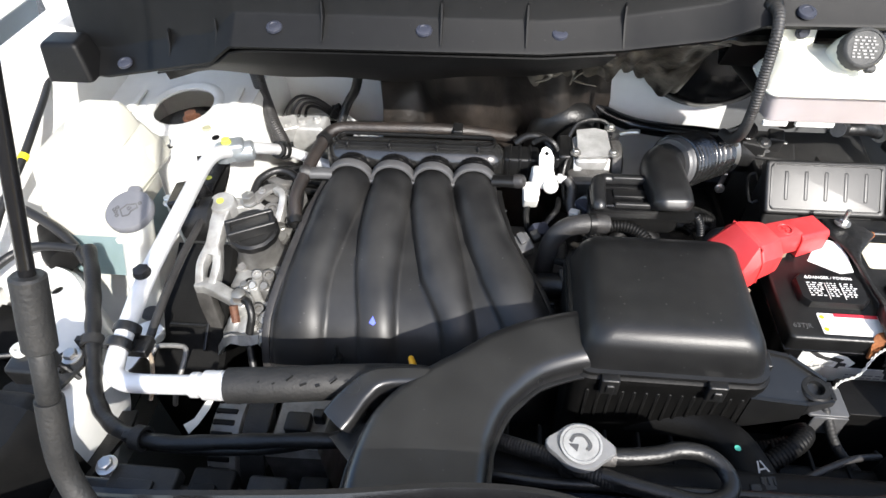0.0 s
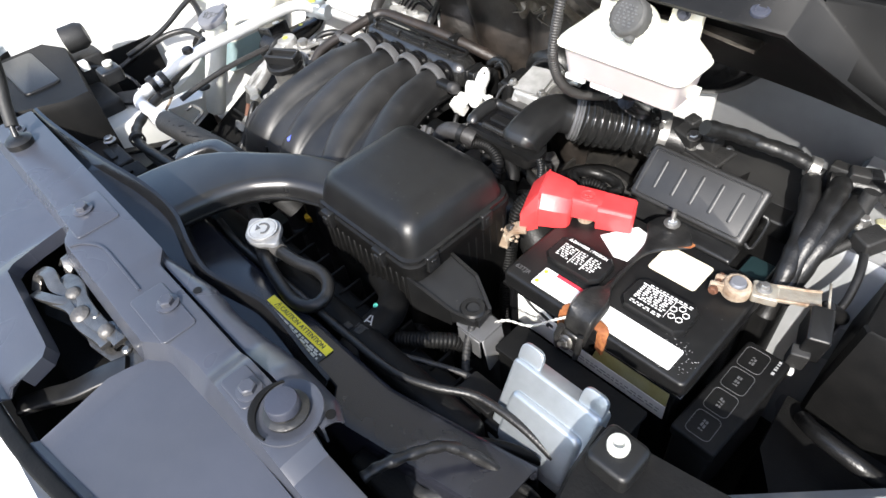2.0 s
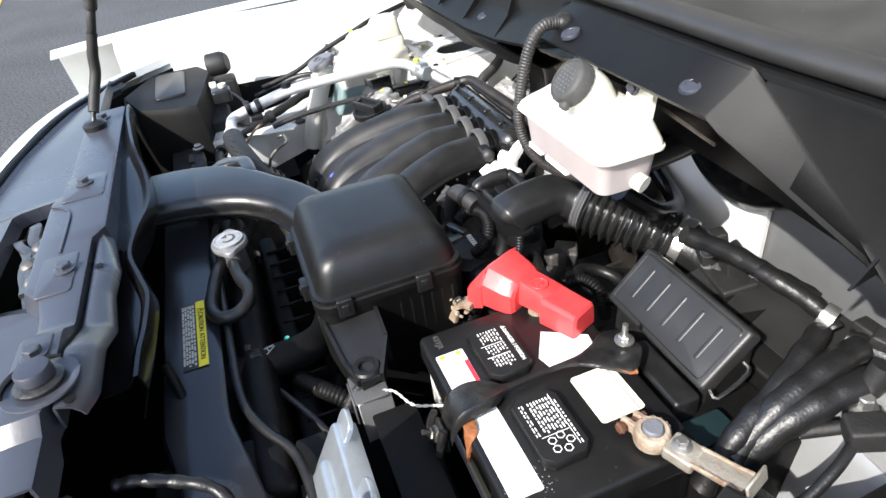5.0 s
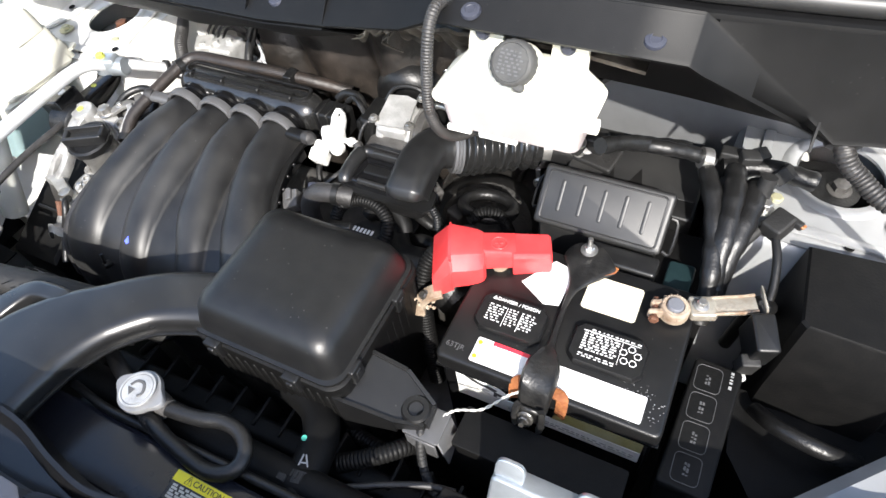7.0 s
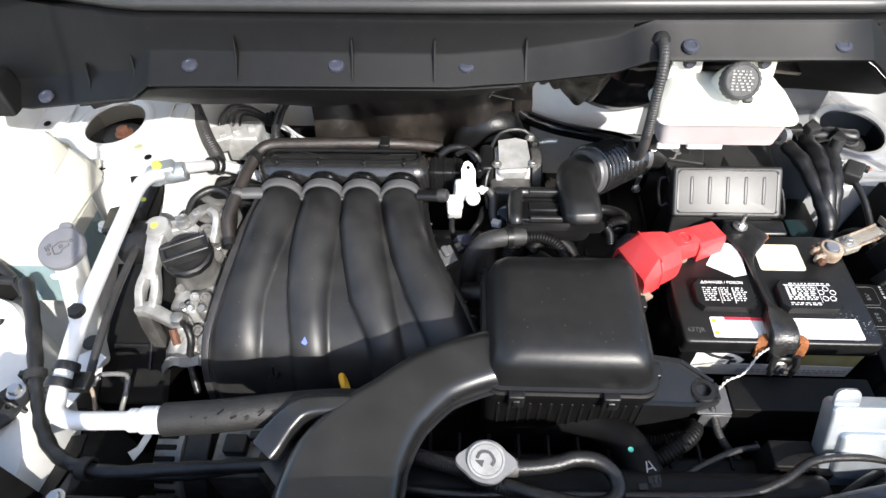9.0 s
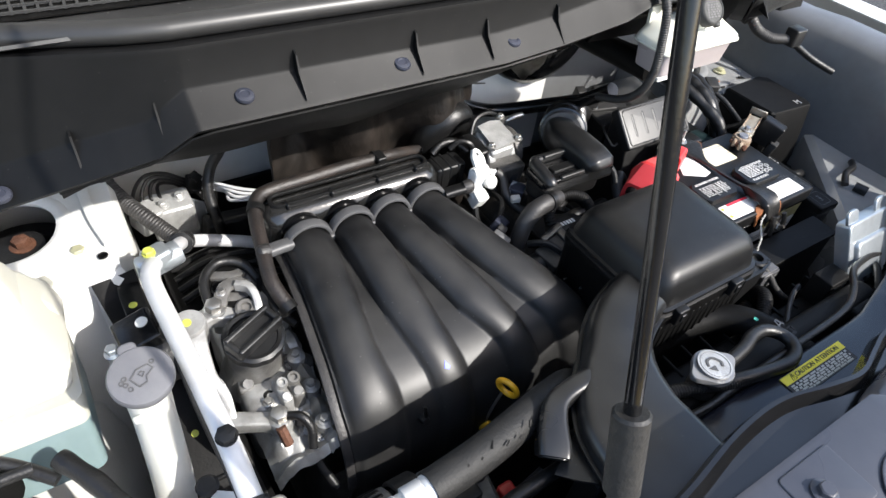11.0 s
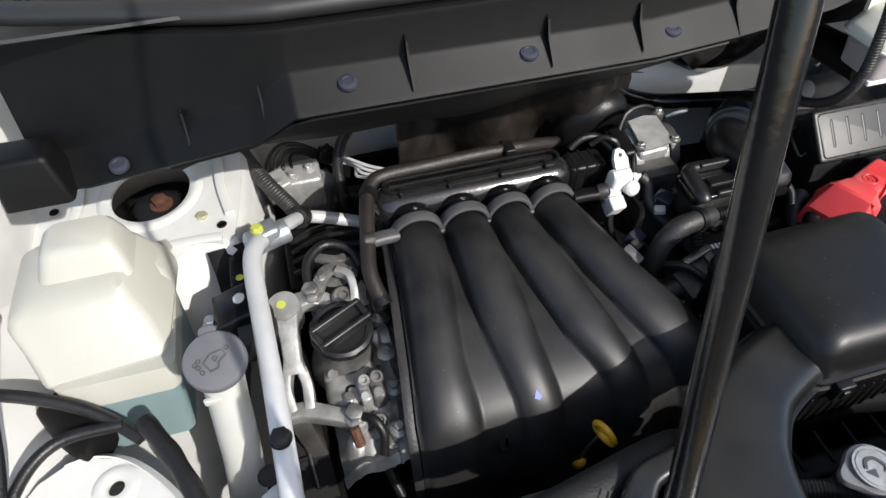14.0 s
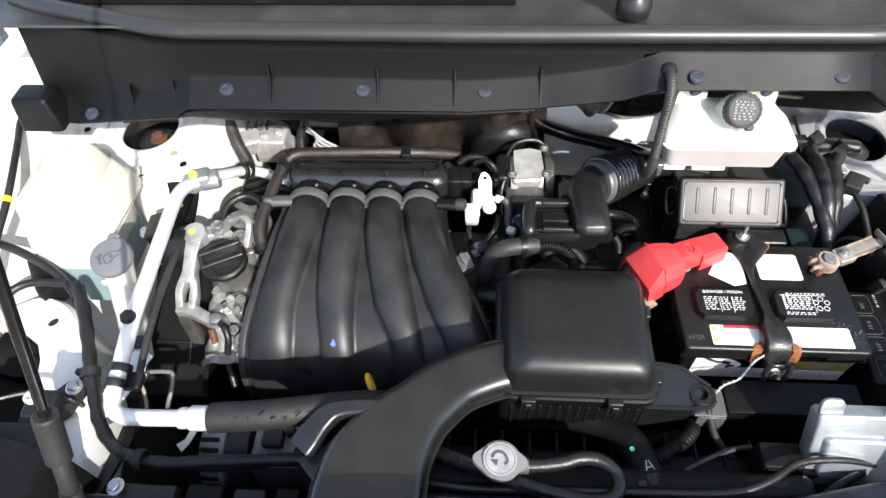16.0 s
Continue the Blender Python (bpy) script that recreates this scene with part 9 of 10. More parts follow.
    sweep(bm, glide([V(-0.436, 0.704, 0.868), V(-0.434, 0.690, 0.852), V(-0.432, 0.672, 0.845), V(-0.430, 0.65, 0.84), V(-0.428, 0.62, 0.835)], 4), lambda k: rrect(0.024 - 0.004 * k, 0.003, 0.001, 2), up=(0, 0, 1))
    part("tower_bracket", bm, "dull_black", a, "black plate standing in for the shaded opening at the tower")
    bm = B()
    sweep(bm, glide([V(-0.424, 0.690, 0.861), V(-0.425, 0.67, 0.860), V(-0.424, 0.640, 0.860), V(-0.422, 0.61, 0.858)], 4), lambda k: rrect(0.012, 0.003, 0.001, 2), up=(0, 0, 1))
    part("bracket_arm", bm, "gloss_black", a, "glossy black bracket arm")
    bm = B()
    lathe(bm, [(0, 0), (0.0045, 0), (0.0045, 0.0006), (0, 0.0006)], (-0.426, 0.656, 0.8634), n=14)
    part("paint_mark", bm, "paint_dot", a, "yellow paint mark")
    bm = B()
    tube(bm, [V(-0.458, 0.600, 0.78), V(-0.458, 0.597, 0.868)], 0.007, 12, 1)
    hexbolt(bm, (-0.458, 0.596, 0.866), r=0.0065, h=0.010, flange=1.4)
    part("mount_stud", bm, "zinc", a, "zinc plated mount stud")
    # dark box-section under the mount
    bm = B()
    stack(bm, [[V(-0.455, 0.400, z0), V(-0.355, 0.400, z0), V(-0.372, 0.585, z1), V(-0.462, 0.585, z1)] for z0, z1 in ((0.55, 0.55), (0.722, 0.800))] + [[V(-0.450, 0.406, 0.729), V(-0.362, 0.406, 0.729), V(-0.377, 0.578, 0.807), V(-0.457, 0.578, 0.807)]])
    part("frame_bracket", bm, "dull_black", a, "black painted frame bracket")
    bm = B()
    sweep(bm, [V(-0.44, 0.47, 0.760), V(-0.39, 0.47, 0.760)], lambda k: rrect(0.002, 0.0025, 0.001, 2))
    sweep(bm, [V(-0.385, 0.44, 0.747), V(-0.39, 0.50, 0.774)], lambda k: rrect(0.002, 0.0025, 0.001, 2))
    part("pressed_rib", bm, "satin_black", a)
    bm = B()
    lathe(bm, [(0, 0), (0.004, 0), (0.004, 0.0006), (0, 0.0006)], (-0.412, 0.520, 0.7825), aim((0, -0.4, 1)), 12)
    part("paint_mark", bm, "paint_dot", a, "yellow paint mark")
    # solenoid and casting behind the cap
    s = thing("valve_timing_cover", (-0.33, 0.64, 0.80), "cast aluminium timing solenoid housing with wiring", "engine cover")
    bm = B()
    lathe(bm, [(0, 0), (0.036, 0), (0.036, 0.03), (0.030, 0.04), (0.022, 0.042), (0, 0.042)], (-0.318, 0.640, 0.812), n=28)
    part("drum", bm, "grey_cast", s)
    bm = B()
    lathe(bm, [(0.026, 0.0), (0.033, 0.0), (0.033, 0.004), (0.026, 0.004)], (-0.318, 0.642, 0.8535), n=28)
    lathe(bm, [(0, 0), (0.012, 0), (0.011, 0.006), (0, 0.006)], (-0.330, 0.648, 0.853), n=18)
    part("dark_recess", bm, "dull_black", s)
    bm = B()
    sweep(bm, glide([V(-0.344, 0.612, 0.862), V(-0.330, 0.634, 0.866), V(-0.312, 0.636, 0.862), V(-0.298, 0.615, 0.850), V(-0.292, 0.596, 0.838)], 4), lambda k: rrect(0.008, 0.003, 0.001, 2), up=(0, 0, 1))
    sweep(bm, glide([V(-0.336, 0.664, 0.858), V(-0.318, 0.652, 0.862), V(-0.304, 0.658, 0.856)], 4), lambda k: rrect(0.006, 0.004, 0.001, 2), up=(0, 0, 1))
    part("strap", bm, "grey_cast", s, "bare aluminium strap")
    for x, y, z in ((-0.336, 0.628, 0.866), (-0.303, 0.634, 0.858)):
        bm = B()
        hexbolt(bm, (x, y, z), r=0.0045, h=0.006, flange=1.4)
        part("bolt", bm, "steel", s)
    bm = B()
    tube(bm, [V(-0.352, 0.625, 0.856), V(-0.348, 0.655, 0.866), V(-0.325, 0.675, 0.868), V(-0.298, 0.665, 0.862), V(-0.288, 0.635, 0.85), V(-0.285, 0.60, 0.842), V(-0.27, 0.57, 0.835)], 0.0058, 10, 5)
    part("conduit", bm, "rubber", s)
    for x, y, z, a, b2, h, turn, kind in ((-0.3165, 0.503, 0.780, 0.012, 0.036, 0.050, 6, "cast_alu"), (-0.3025, 0.505, 0.770, 0.014, 0.036, 0.058, 4, "grey_cast"), (-0.3310, 0.508, 0.775, 0.013, 0.018, 0.036, 0, "dull_black"), (-0.3085, 0.466, 0.765, 0.014, 0.030, 0.042, -14, "grey_cast"), (-0.2960, 0.445, 0.752, 0.018, 0.014, 0.040, 10, "cast_alu"), (-0.3460, 0.545, 0.775, 0.016, 0.040, 0.045, -8, "grey_cast"), (-0.306, 0.592, 0.780, 0.022, 0.026, 0.050, 20, "grey_cast")):
        bm = B()
        rbox(bm, (a, b2, h - 0.006), (x, y, z), 0.004, 0.003, m=pose(0, 0, 0, 0, 0, turn))
        lathe(bm, [(0, 0), (a * 0.62, 0), (a * 0.60, 0.010), (a * 0.48, 0.0125), (a * 0.30, 0.0125), (a * 0.26, 0.009), (0, 0.009)], (x, y + b2 * 0.18, z + h - 0.011), aim((0.2, -0.3, 1)), 18)
        lathe(bm, [(0, 0), (a * 0.40, 0), (a * 0.36, 0.008), (0, 0.008)], (x + a * 0.1, y - b2 * 0.30, z + h - 0.009), aim((-0.1, -0.5, 1)), 14)
        part("boss", bm, kind, s, smooth=35)
    for x, y, z in ((-0.3335, 0.500, 0.812), (-0.2985, 0.449, 0.793), (-0.306, 0.594, 0.831)):
        bm = B()
        hexbolt(bm, (x, y, z), r=0.005, h=0.006, flange=1.3)
        part("bolt", bm, "steel", s)
    bm = B()
    tube(bm, [V(-0.322, 0.47, 0.82), V(-0.312, 0.46, 0.826), V(-0.306, 0.447, 0.815), V(-0.31, 0.43, 0.79), V(-0.30, 0.40, 0.76)], 0.005, 10, 5)
    part("sensor_lead", bm, "rubber", s)
    bm = B()
    tube(bm, [V(-0.334, 0.462, 0.818), V(-0.331, 0.450, 0.80)], 0.0055, 8, 1)
    part("sensor", bm, "dark_rust", s, "dull brown sensor plug")


def left_clutter():
    # thick loom along the apron and across the front
    h = thing("front_harness", (-0.42, 0.33, 0.80), "black taped wiring harness beside the aluminium pipe", "wiring")
    bm = B()
    tube(bm, [V(-0.522, 0.497, 0.870), V(-0.498, 0.458, 0.866), V(-0.478, 0.415, 0.858), V(-0.460, 0.373, 0.850), V(-0.445, 0.340, 0.842), V(-0.430, 0.312, 0.838), V(-0.404, 0.285, 0.838), V(-0.368, 0.268, 0.842), V(-0.324, 0.261, 0.847), V(-0.265, 0.262, 0.856), V(-0.187, 0.263, 0.870), V(-0.10, 0.266, 0.875)], lambda k: 0.0092 - 0.002 * k + 0.0006 * math.sin(k * 90), 14, 7)
    part("loom", bm, "rubber", h)
    for at, way in (((-0.462, 0.373, 0.848), (0.3, -1, -0.2)), ((-0.355, 0.265, 0.844), (1, -0.15, 0.1))):
        bm = B()
        lathe(bm, [(0.0095, -0.006), (0.0125, -0.006), (0.0125, 0.006), (0.0095, 0.006)], at, aim(way), 16)
        box(bm, (0.012, 0.008, 0.012), V(*at) + V(-0.012, 0, 0), 0.001)
        part("clip", bm, "matte_black", h)
    bm = B()
    tube(bm, [V(-0.145, 0.27, 0.872), V(-0.22, 0.262, 0.85), V(-0.30, 0.262, 0.835), V(-0.37, 0.27, 0.82)], 0.006, 10, 5)
    part("branch", bm, "rubber", h)
    # cables on the fender wall
    w = thing("fender_wiring", (-0.62, 0.55, 0.80), "thin black cables along the white fender with yellow tape", "wiring")
    bm = B()
    tube(bm, [V(-0.70, 0.80, 0.965), V(-0.672, 0.73, 0.955), V(-0.652, 0.66, 0.945), V(-0.646, 0.60, 0.925), V(-0.645, 0.53, 0.90), V(-0.64, 0.46, 0.87), V(-0.645, 0.38, 0.85)], 0.0052, 12, 6)
    part("cable", bm, "rubber", w)
    bm = B()
    tube(bm, [V(-0.72, 0.545, 0.90), V(-0.66, 0.55, 0.895), V(-0.60, 0.535, 0.878), V(-0.56, 0.515, 0.862), V(-0.53, 0.49, 0.85)], 0.0065, 12, 6)
    part("cable", bm, "rubber", w)
    bm = B()
    tube(bm, [V(-0.545, 0.505, 0.86), V(-0.60, 0.50, 0.865), V(-0.63, 0.47, 0.862), V(-0.645, 0.42, 0.85), V(-0.655, 0.36, 0.83)], 0.006, 12, 6)
    part("cable", bm, "rubber", w)
    bm = B()
    lathe(bm, [(0.0045, -0.004), (0.0066, -0.004), (0.0066, 0.004), (0.0045, 0.004)], (-0.646, 0.605, 0.927), aim((0, -1, -0.3)), 14)
    part("yellow_tape", bm, "label_yellow", w, "yellow tape band")
    bm = B()
    tube(bm, [V(-0.622, 0.560, 0.846), V(-0.605, 0.540, 0.836), V(-0.586, 0.516, 0.836), V(-0.572, 0.500, 0.838)], lambda k: 0.017 + 0.006 * math.sin(3.1 * k), 14, 6)
    part("boot", bm, "dull_black", w, "soft black rubber boot")
    # wiring near the firewall
    f = thing("firewall_wiring", (-0.34, 0.86, 0.80), "black wires and corrugated conduit at the white bulkhead", "wiring")
    bm = B()
    ribbed(bm, [V(-0.414, 0.86, 0.965), V(-0.412, 0.868, 0.915), V(-0.408, 0.865, 0.880), V(-0.396, 0.845, 0.862), V(-0.378, 0.812, 0.852), V(-0.360, 0.788, 0.838), V(-0.350, 0.768, 0.834), V(-0.344, 0.755, 0.834)], 0.0110, 0.0009, 0.0042, 14)
    part("conduit", bm, "grey_rubber", f)
    bm = B()
    tube(bm, [V(-0.236, 0.875, 0.95), V(-0.252, 0.882, 0.885), V(-0.272, 0.885, 0.850), V(-0.284, 0.872, 0.820), V(-0.284, 0.855, 0.790), V(-0.28, 0.84, 0.75)], 0.0080, 12, 6)
    part("hose", bm, "rubber", f)
    bm = B()
    rbox(bm, (0.06, 0.05, 0.05), (-0.34, 0.87, 0.775), 0.006, 0.006)
    rbox(bm, (0.035, 0.035, 0.03), (-0.375, 0.86, 0.80), 0.005, 0.004, m=pose(0, 0, 0, 10, 0, 25))
    for x, y in ((-0.35, 0.86), (-0.325, 0.87), (-0.37, 0.848)):
        hexbolt(bm, (x, y, 0.824), r=0.006, h=0.008)
    part("valve_block", bm, "bright_alu", f, "cast aluminium valve block")
    bm = B()
    rbox(bm, (0.075, 0.030, 0.035), (-0.268, 0.865, 0.735), 0.005, 0.004, m=pose(0, 0, 0, 0, 8, 4))
    part("line_cover", bm, "matte_black", f, "black plastic line cover")
    # coated brake lines arch from the block to a clip, bare lines run on from it
    for k in range(4):
        bm = B()
        tube(bm, [V(-0.384 + 0.013 * k, 0.868, 0.815), V(-0.382 + 0.011 * k, 0.885, 0.834 - 0.002 * k), V(-0.362 + 0.006 * k, 0.898, 0.852 - 0.006 * k), V(-0.335 + 0.003 * k, 0.905, 0.846 - 0.007 * k), V(-0.310, 0.908, 0.826 - 0.006 * k), V(-0.290, 0.905, 0.812 - 0.006 * k)], 0.0026, 8, 6)
        part("brake_line", bm, "rubber", f, "thin black coated brake line")
        bm = B()
        tube(bm, [V(-0.292, 0.903, 0.828 - 0.007 * k), V(-0.268 + 0.003 * k, 0.882, 0.822 - 0.006 * k), V(-0.235 - 0.008 * k, 0.856, 0.818 - 0.004 * k), V(-0.190 - 0.014 * k, 0.838, 0.812)], 0.0024, 8, 6)
        part("brake_line", bm, "pipe_alu", f, "bare metal brake line")
    bm = B()
    rbox(bm, (0.024, 0.014, 0.020), (-0.300, 0.900, 0.812), 0.003, 0.002, m=pose(0, 0, 0, 0, 20, 10))
    rbox(bm, (0.012, 0.012, 0.012), (-0.290, 0.897, 0.828), 0.003, 0.002, m=pose(0, 0, 0, 0, -30, 10))
    part("line_clip", bm, "dull_black", f, "black line clip")
    for k in range(5):
        bm = B()
        hexbolt(bm, (-0.382 + 0.013 * k, 0.862 + 0.003 * (k % 2), 0.806), (0, -0.2, 1), r=0.0042, h=0.012, flange=1.2)
        part("union_nut", bm, "dark_alu" if k % 2 else "steel", f, "brake line union nut")
    bm = B()
    plate(bm, [(-0.35, 0.72), (-0.29, 0.72), (-0.29, 0.79), (-0.31, 0.805), (-0.35, 0.80)], 0.003, (0, 0.885, 0), Matrix(((1, 0, 0, 0), (0, 0, -1, 0), (0, 1, 0, 0), (0, 0, 0, 1))))
    part("block_bracket", bm, "zinc", f, "plated bracket of the valve block")
    # white bracket plate with its label, and the small bolt bracket
    p = thing("bracket_plate", (-0.40, 0.39, 0.80), "small white bracket plate with black studs", "bracket")
    bm = B()
    plate(bm, [(-0.440, 0.312), (-0.424, 0.318), (-0.407, 0.350), (-0.394, 0.406), (-0.412, 0.418), (-0.440, 0.40)], 0.002, (0, 0, 0.838))
    part("plate", bm, "white_paint", p)
    bm = B()
    lathe(bm, [(0, 0), (0.010, 0), (0.011, 0.003), (0.008, 0.006), (0, 0.006)], (-0.418, 0.425, 0.838), n=18)
    part("stud", bm, "matte_black", p)
    bm = B()
    tube(bm, [V(-0.376, 0.352, 0.872), V(-0.368, 0.340, 0.868), V(-0.364, 0.325, 0.858), V(-0.366, 0.31, 0.84)], 0.0022, 8, 4)
    part("clip", bm, "corroded", p, "thin tan wire clip")
    q = thing("bolt_bracket", (-0.476, 0.35, 0.82), "black bracket bolted to the white apron", "bracket")
    bm = B()
    plate(bm, [(-0.487, 0.362), (-0.468, 0.366), (-0.458, 0.345), (-0.468, 0.315), (-0.50, 0.285), (-0.53, 0.27), (-0.53, 0.31)], 0.005, (0, 0, 0.846), hole=(-0.476, 0.335, 0.005))
    part("plate", bm, "matte_black", q)
    bm = B()
    hexbolt(bm, (-0.476, 0.353, 0.846), r=0.0075, h=0.009, flange=1.5)
    part("bolt", bm, "steel", q)
    # alternator and belt
    a = thing("alternator", (-0.25, 0.30, 0.70), "cast alternator with cooling slots and ribbed belt", "alternator")
    bm = B()
    lathe(bm, [(0, 0), (0.050, 0), (0.056, 0.004), (0.058, 0.010), (0.058, 0.034), (0.052, 0.038), (0, 0.038)], (-0.302, 0.312, 0.768), aim((1, 0, 0)), 36)
    part("body", bm, "grey_cast", a)
    for k in range(13):
        an = radians(15 + 12.5 * k)
        bm = B()
        box(bm, (0.024, 0.006, 0.0045), (-0.286, 0.312 - 0.0572 * math.cos(an), 0.768 + 0.0572 * math.sin(an)), 0.001, pose(0, 0, 0, math.degrees(-an) + 90))
        part("cooling_slot", bm, "dull_black", a, "dark cooling slot")
    bm = B()
    sweep(bm, [V(-0.249, 0.312 - 0.057 * math.cos(t), 0.768 + 0.060 * math.sin(t)) for t in [math.pi * i / 16 for i in range(17)]], lambda k: rrect(0.0022, 0.0135, 0.001, 1), up=(1, 0, 0))
    part("belt", bm, "matte_black", a, "black ribbed belt")
    bm = B()
    stack(bm, [[V(x, y, z) for x, y in ((-0.234, 0.27), (-0.175, 0.272), (-0.165, 0.35), (-0.234, 0.35))] for z in (0.70, 0.815)] + [[V(x, y, 0.822) for x, y in ((-0.230, 0.276), (-0.180, 0.278), (-0.171, 0.344), (-0.230, 0.344))]])
    part("front_casting", bm, "grey_cast", a, "grey cast front bracket")
    bm = B()
    rbox(bm, (0.026, 0.022, 0.014), (-0.205, 0.303, 0.820), 0.003, 0.002)
    rbox(bm, (0.012, 0.010, 0.018), (-0.184, 0.312, 0.820), 0.002, 0.002)
    part("terminal_block", bm, "black_plastic", a, "black terminal block")
    bm = B()
    rbox(bm, (0.020, 0.016, 0.014), (-0.128, 0.313, 0.724), 0.004, 0.003)
    part("terminal_cap", bm, "red_plastic", a, "small red terminal cap")
    bm = B()
    sheet(bm, [[V(-0.300, 0.314, 0.850), V(-0.294, 0.312, 0.850)], [V(-0.305, 0.305, 0.845), V(-0.297, 0.302, 0.845)], [V(-0.312, 0.294, 0.838), V(-0.306, 0.289, 0.837)], [V(-0.324, 0.289, 0.832), V(-0.316, 0.281, 0.829)]], 0.0012)
    solo("torn_tag", bm, "label_dull", "torn cream paper tag above the alternator", "tag")
    # clutter of cast and black parts low down
    c = thing("front_connectors", (-0.28, 0.23, 0.82), "row of black wiring connectors behind the radiator support", "connector")
    for k, (x, w2) in enumerate(((-0.33, 0.07), (-0.262, 0.045), (-0.21, 0.04), (-0.165, 0.03))):
        bm = B()
        rbox(bm, (w2 * 0.94, 0.026, 0.016), (x, 0.222 + 0.002 * (k % 2), 0.836 + 0.003 * (k % 2)), 0.004, 0.003)
        rbox(bm, (w2 * 0.5, 0.010, 0.005), (x - 0.004, 0.214, 0.851 + 0.003 * (k % 2)), 0.002, 0.001)
        part("connector", bm, "dull_black" if k % 2 else "matte_black", c)
    bm = B()
    hexbolt(bm, (-0.366, 0.228, 0.858), r=0.007, h=0.008)
    part("bolt", bm, "steel", c)
    bm = B()
    rbox(bm, (0.32, 0.05, 0.016), (-0.26, 0.20, 0.824), 0.006, 0.004)
    part("channel", bm, "satin_black", c)


def dipstick():
    d = thing("dipstick", (-0.095, 0.39, 0.70), "engine oil dipstick with orange-yellow ring handle", "dipstick")
    bm = B()
    ring = [V(-0.093 + 0.0125 * math.cos(a), 0.384 + 0.002 * math.sin(a), 0.822 + 0.0125 * math.sin(a)) for a in [2 * math.pi * i / 24 for i in range(24)]]
    m = Matrix.Translation((-0.093, 0.384, 0.822)) @ pose(0, 0, 0, 0, 0, 111) @ Matrix.Translation((0.093, -0.384, -0.822))
    ring = [m @ p for p in ring]
    sweep(bm, ring + ring[:1], lambda k: circle(0.0036, 10), up=None, cap=False)
    part("handle", bm, "yellow", d)
    bm = B()
    tube(bm, [V(-0.094, 0.388, 0.811), V(-0.096, 0.395, 0.77), V(-0.098, 0.40, 0.725)], 0.002, 8, 3)
    part("stem", bm, "steel", d)
    bm = B()
    lathe(bm, [(0, 0), (0.0075, 0), (0.0085, 0.004), (0.0085, 0.010), (0.005, 0.014), (0, 0.014)], (-0.098, 0.400, 0.716), n=16)
    part("collar", bm, "yellow", d)
    bm = B()
    tube(bm, [V(-0.098, 0.40, 0.716), V(-0.11, 0.39, 0.69), V(-0.15, 0.37, 0.67), V(-0.20, 0.36, 0.62)], 0.006, 10, 5)
    part("guide_tube", bm, "matte_black", d)


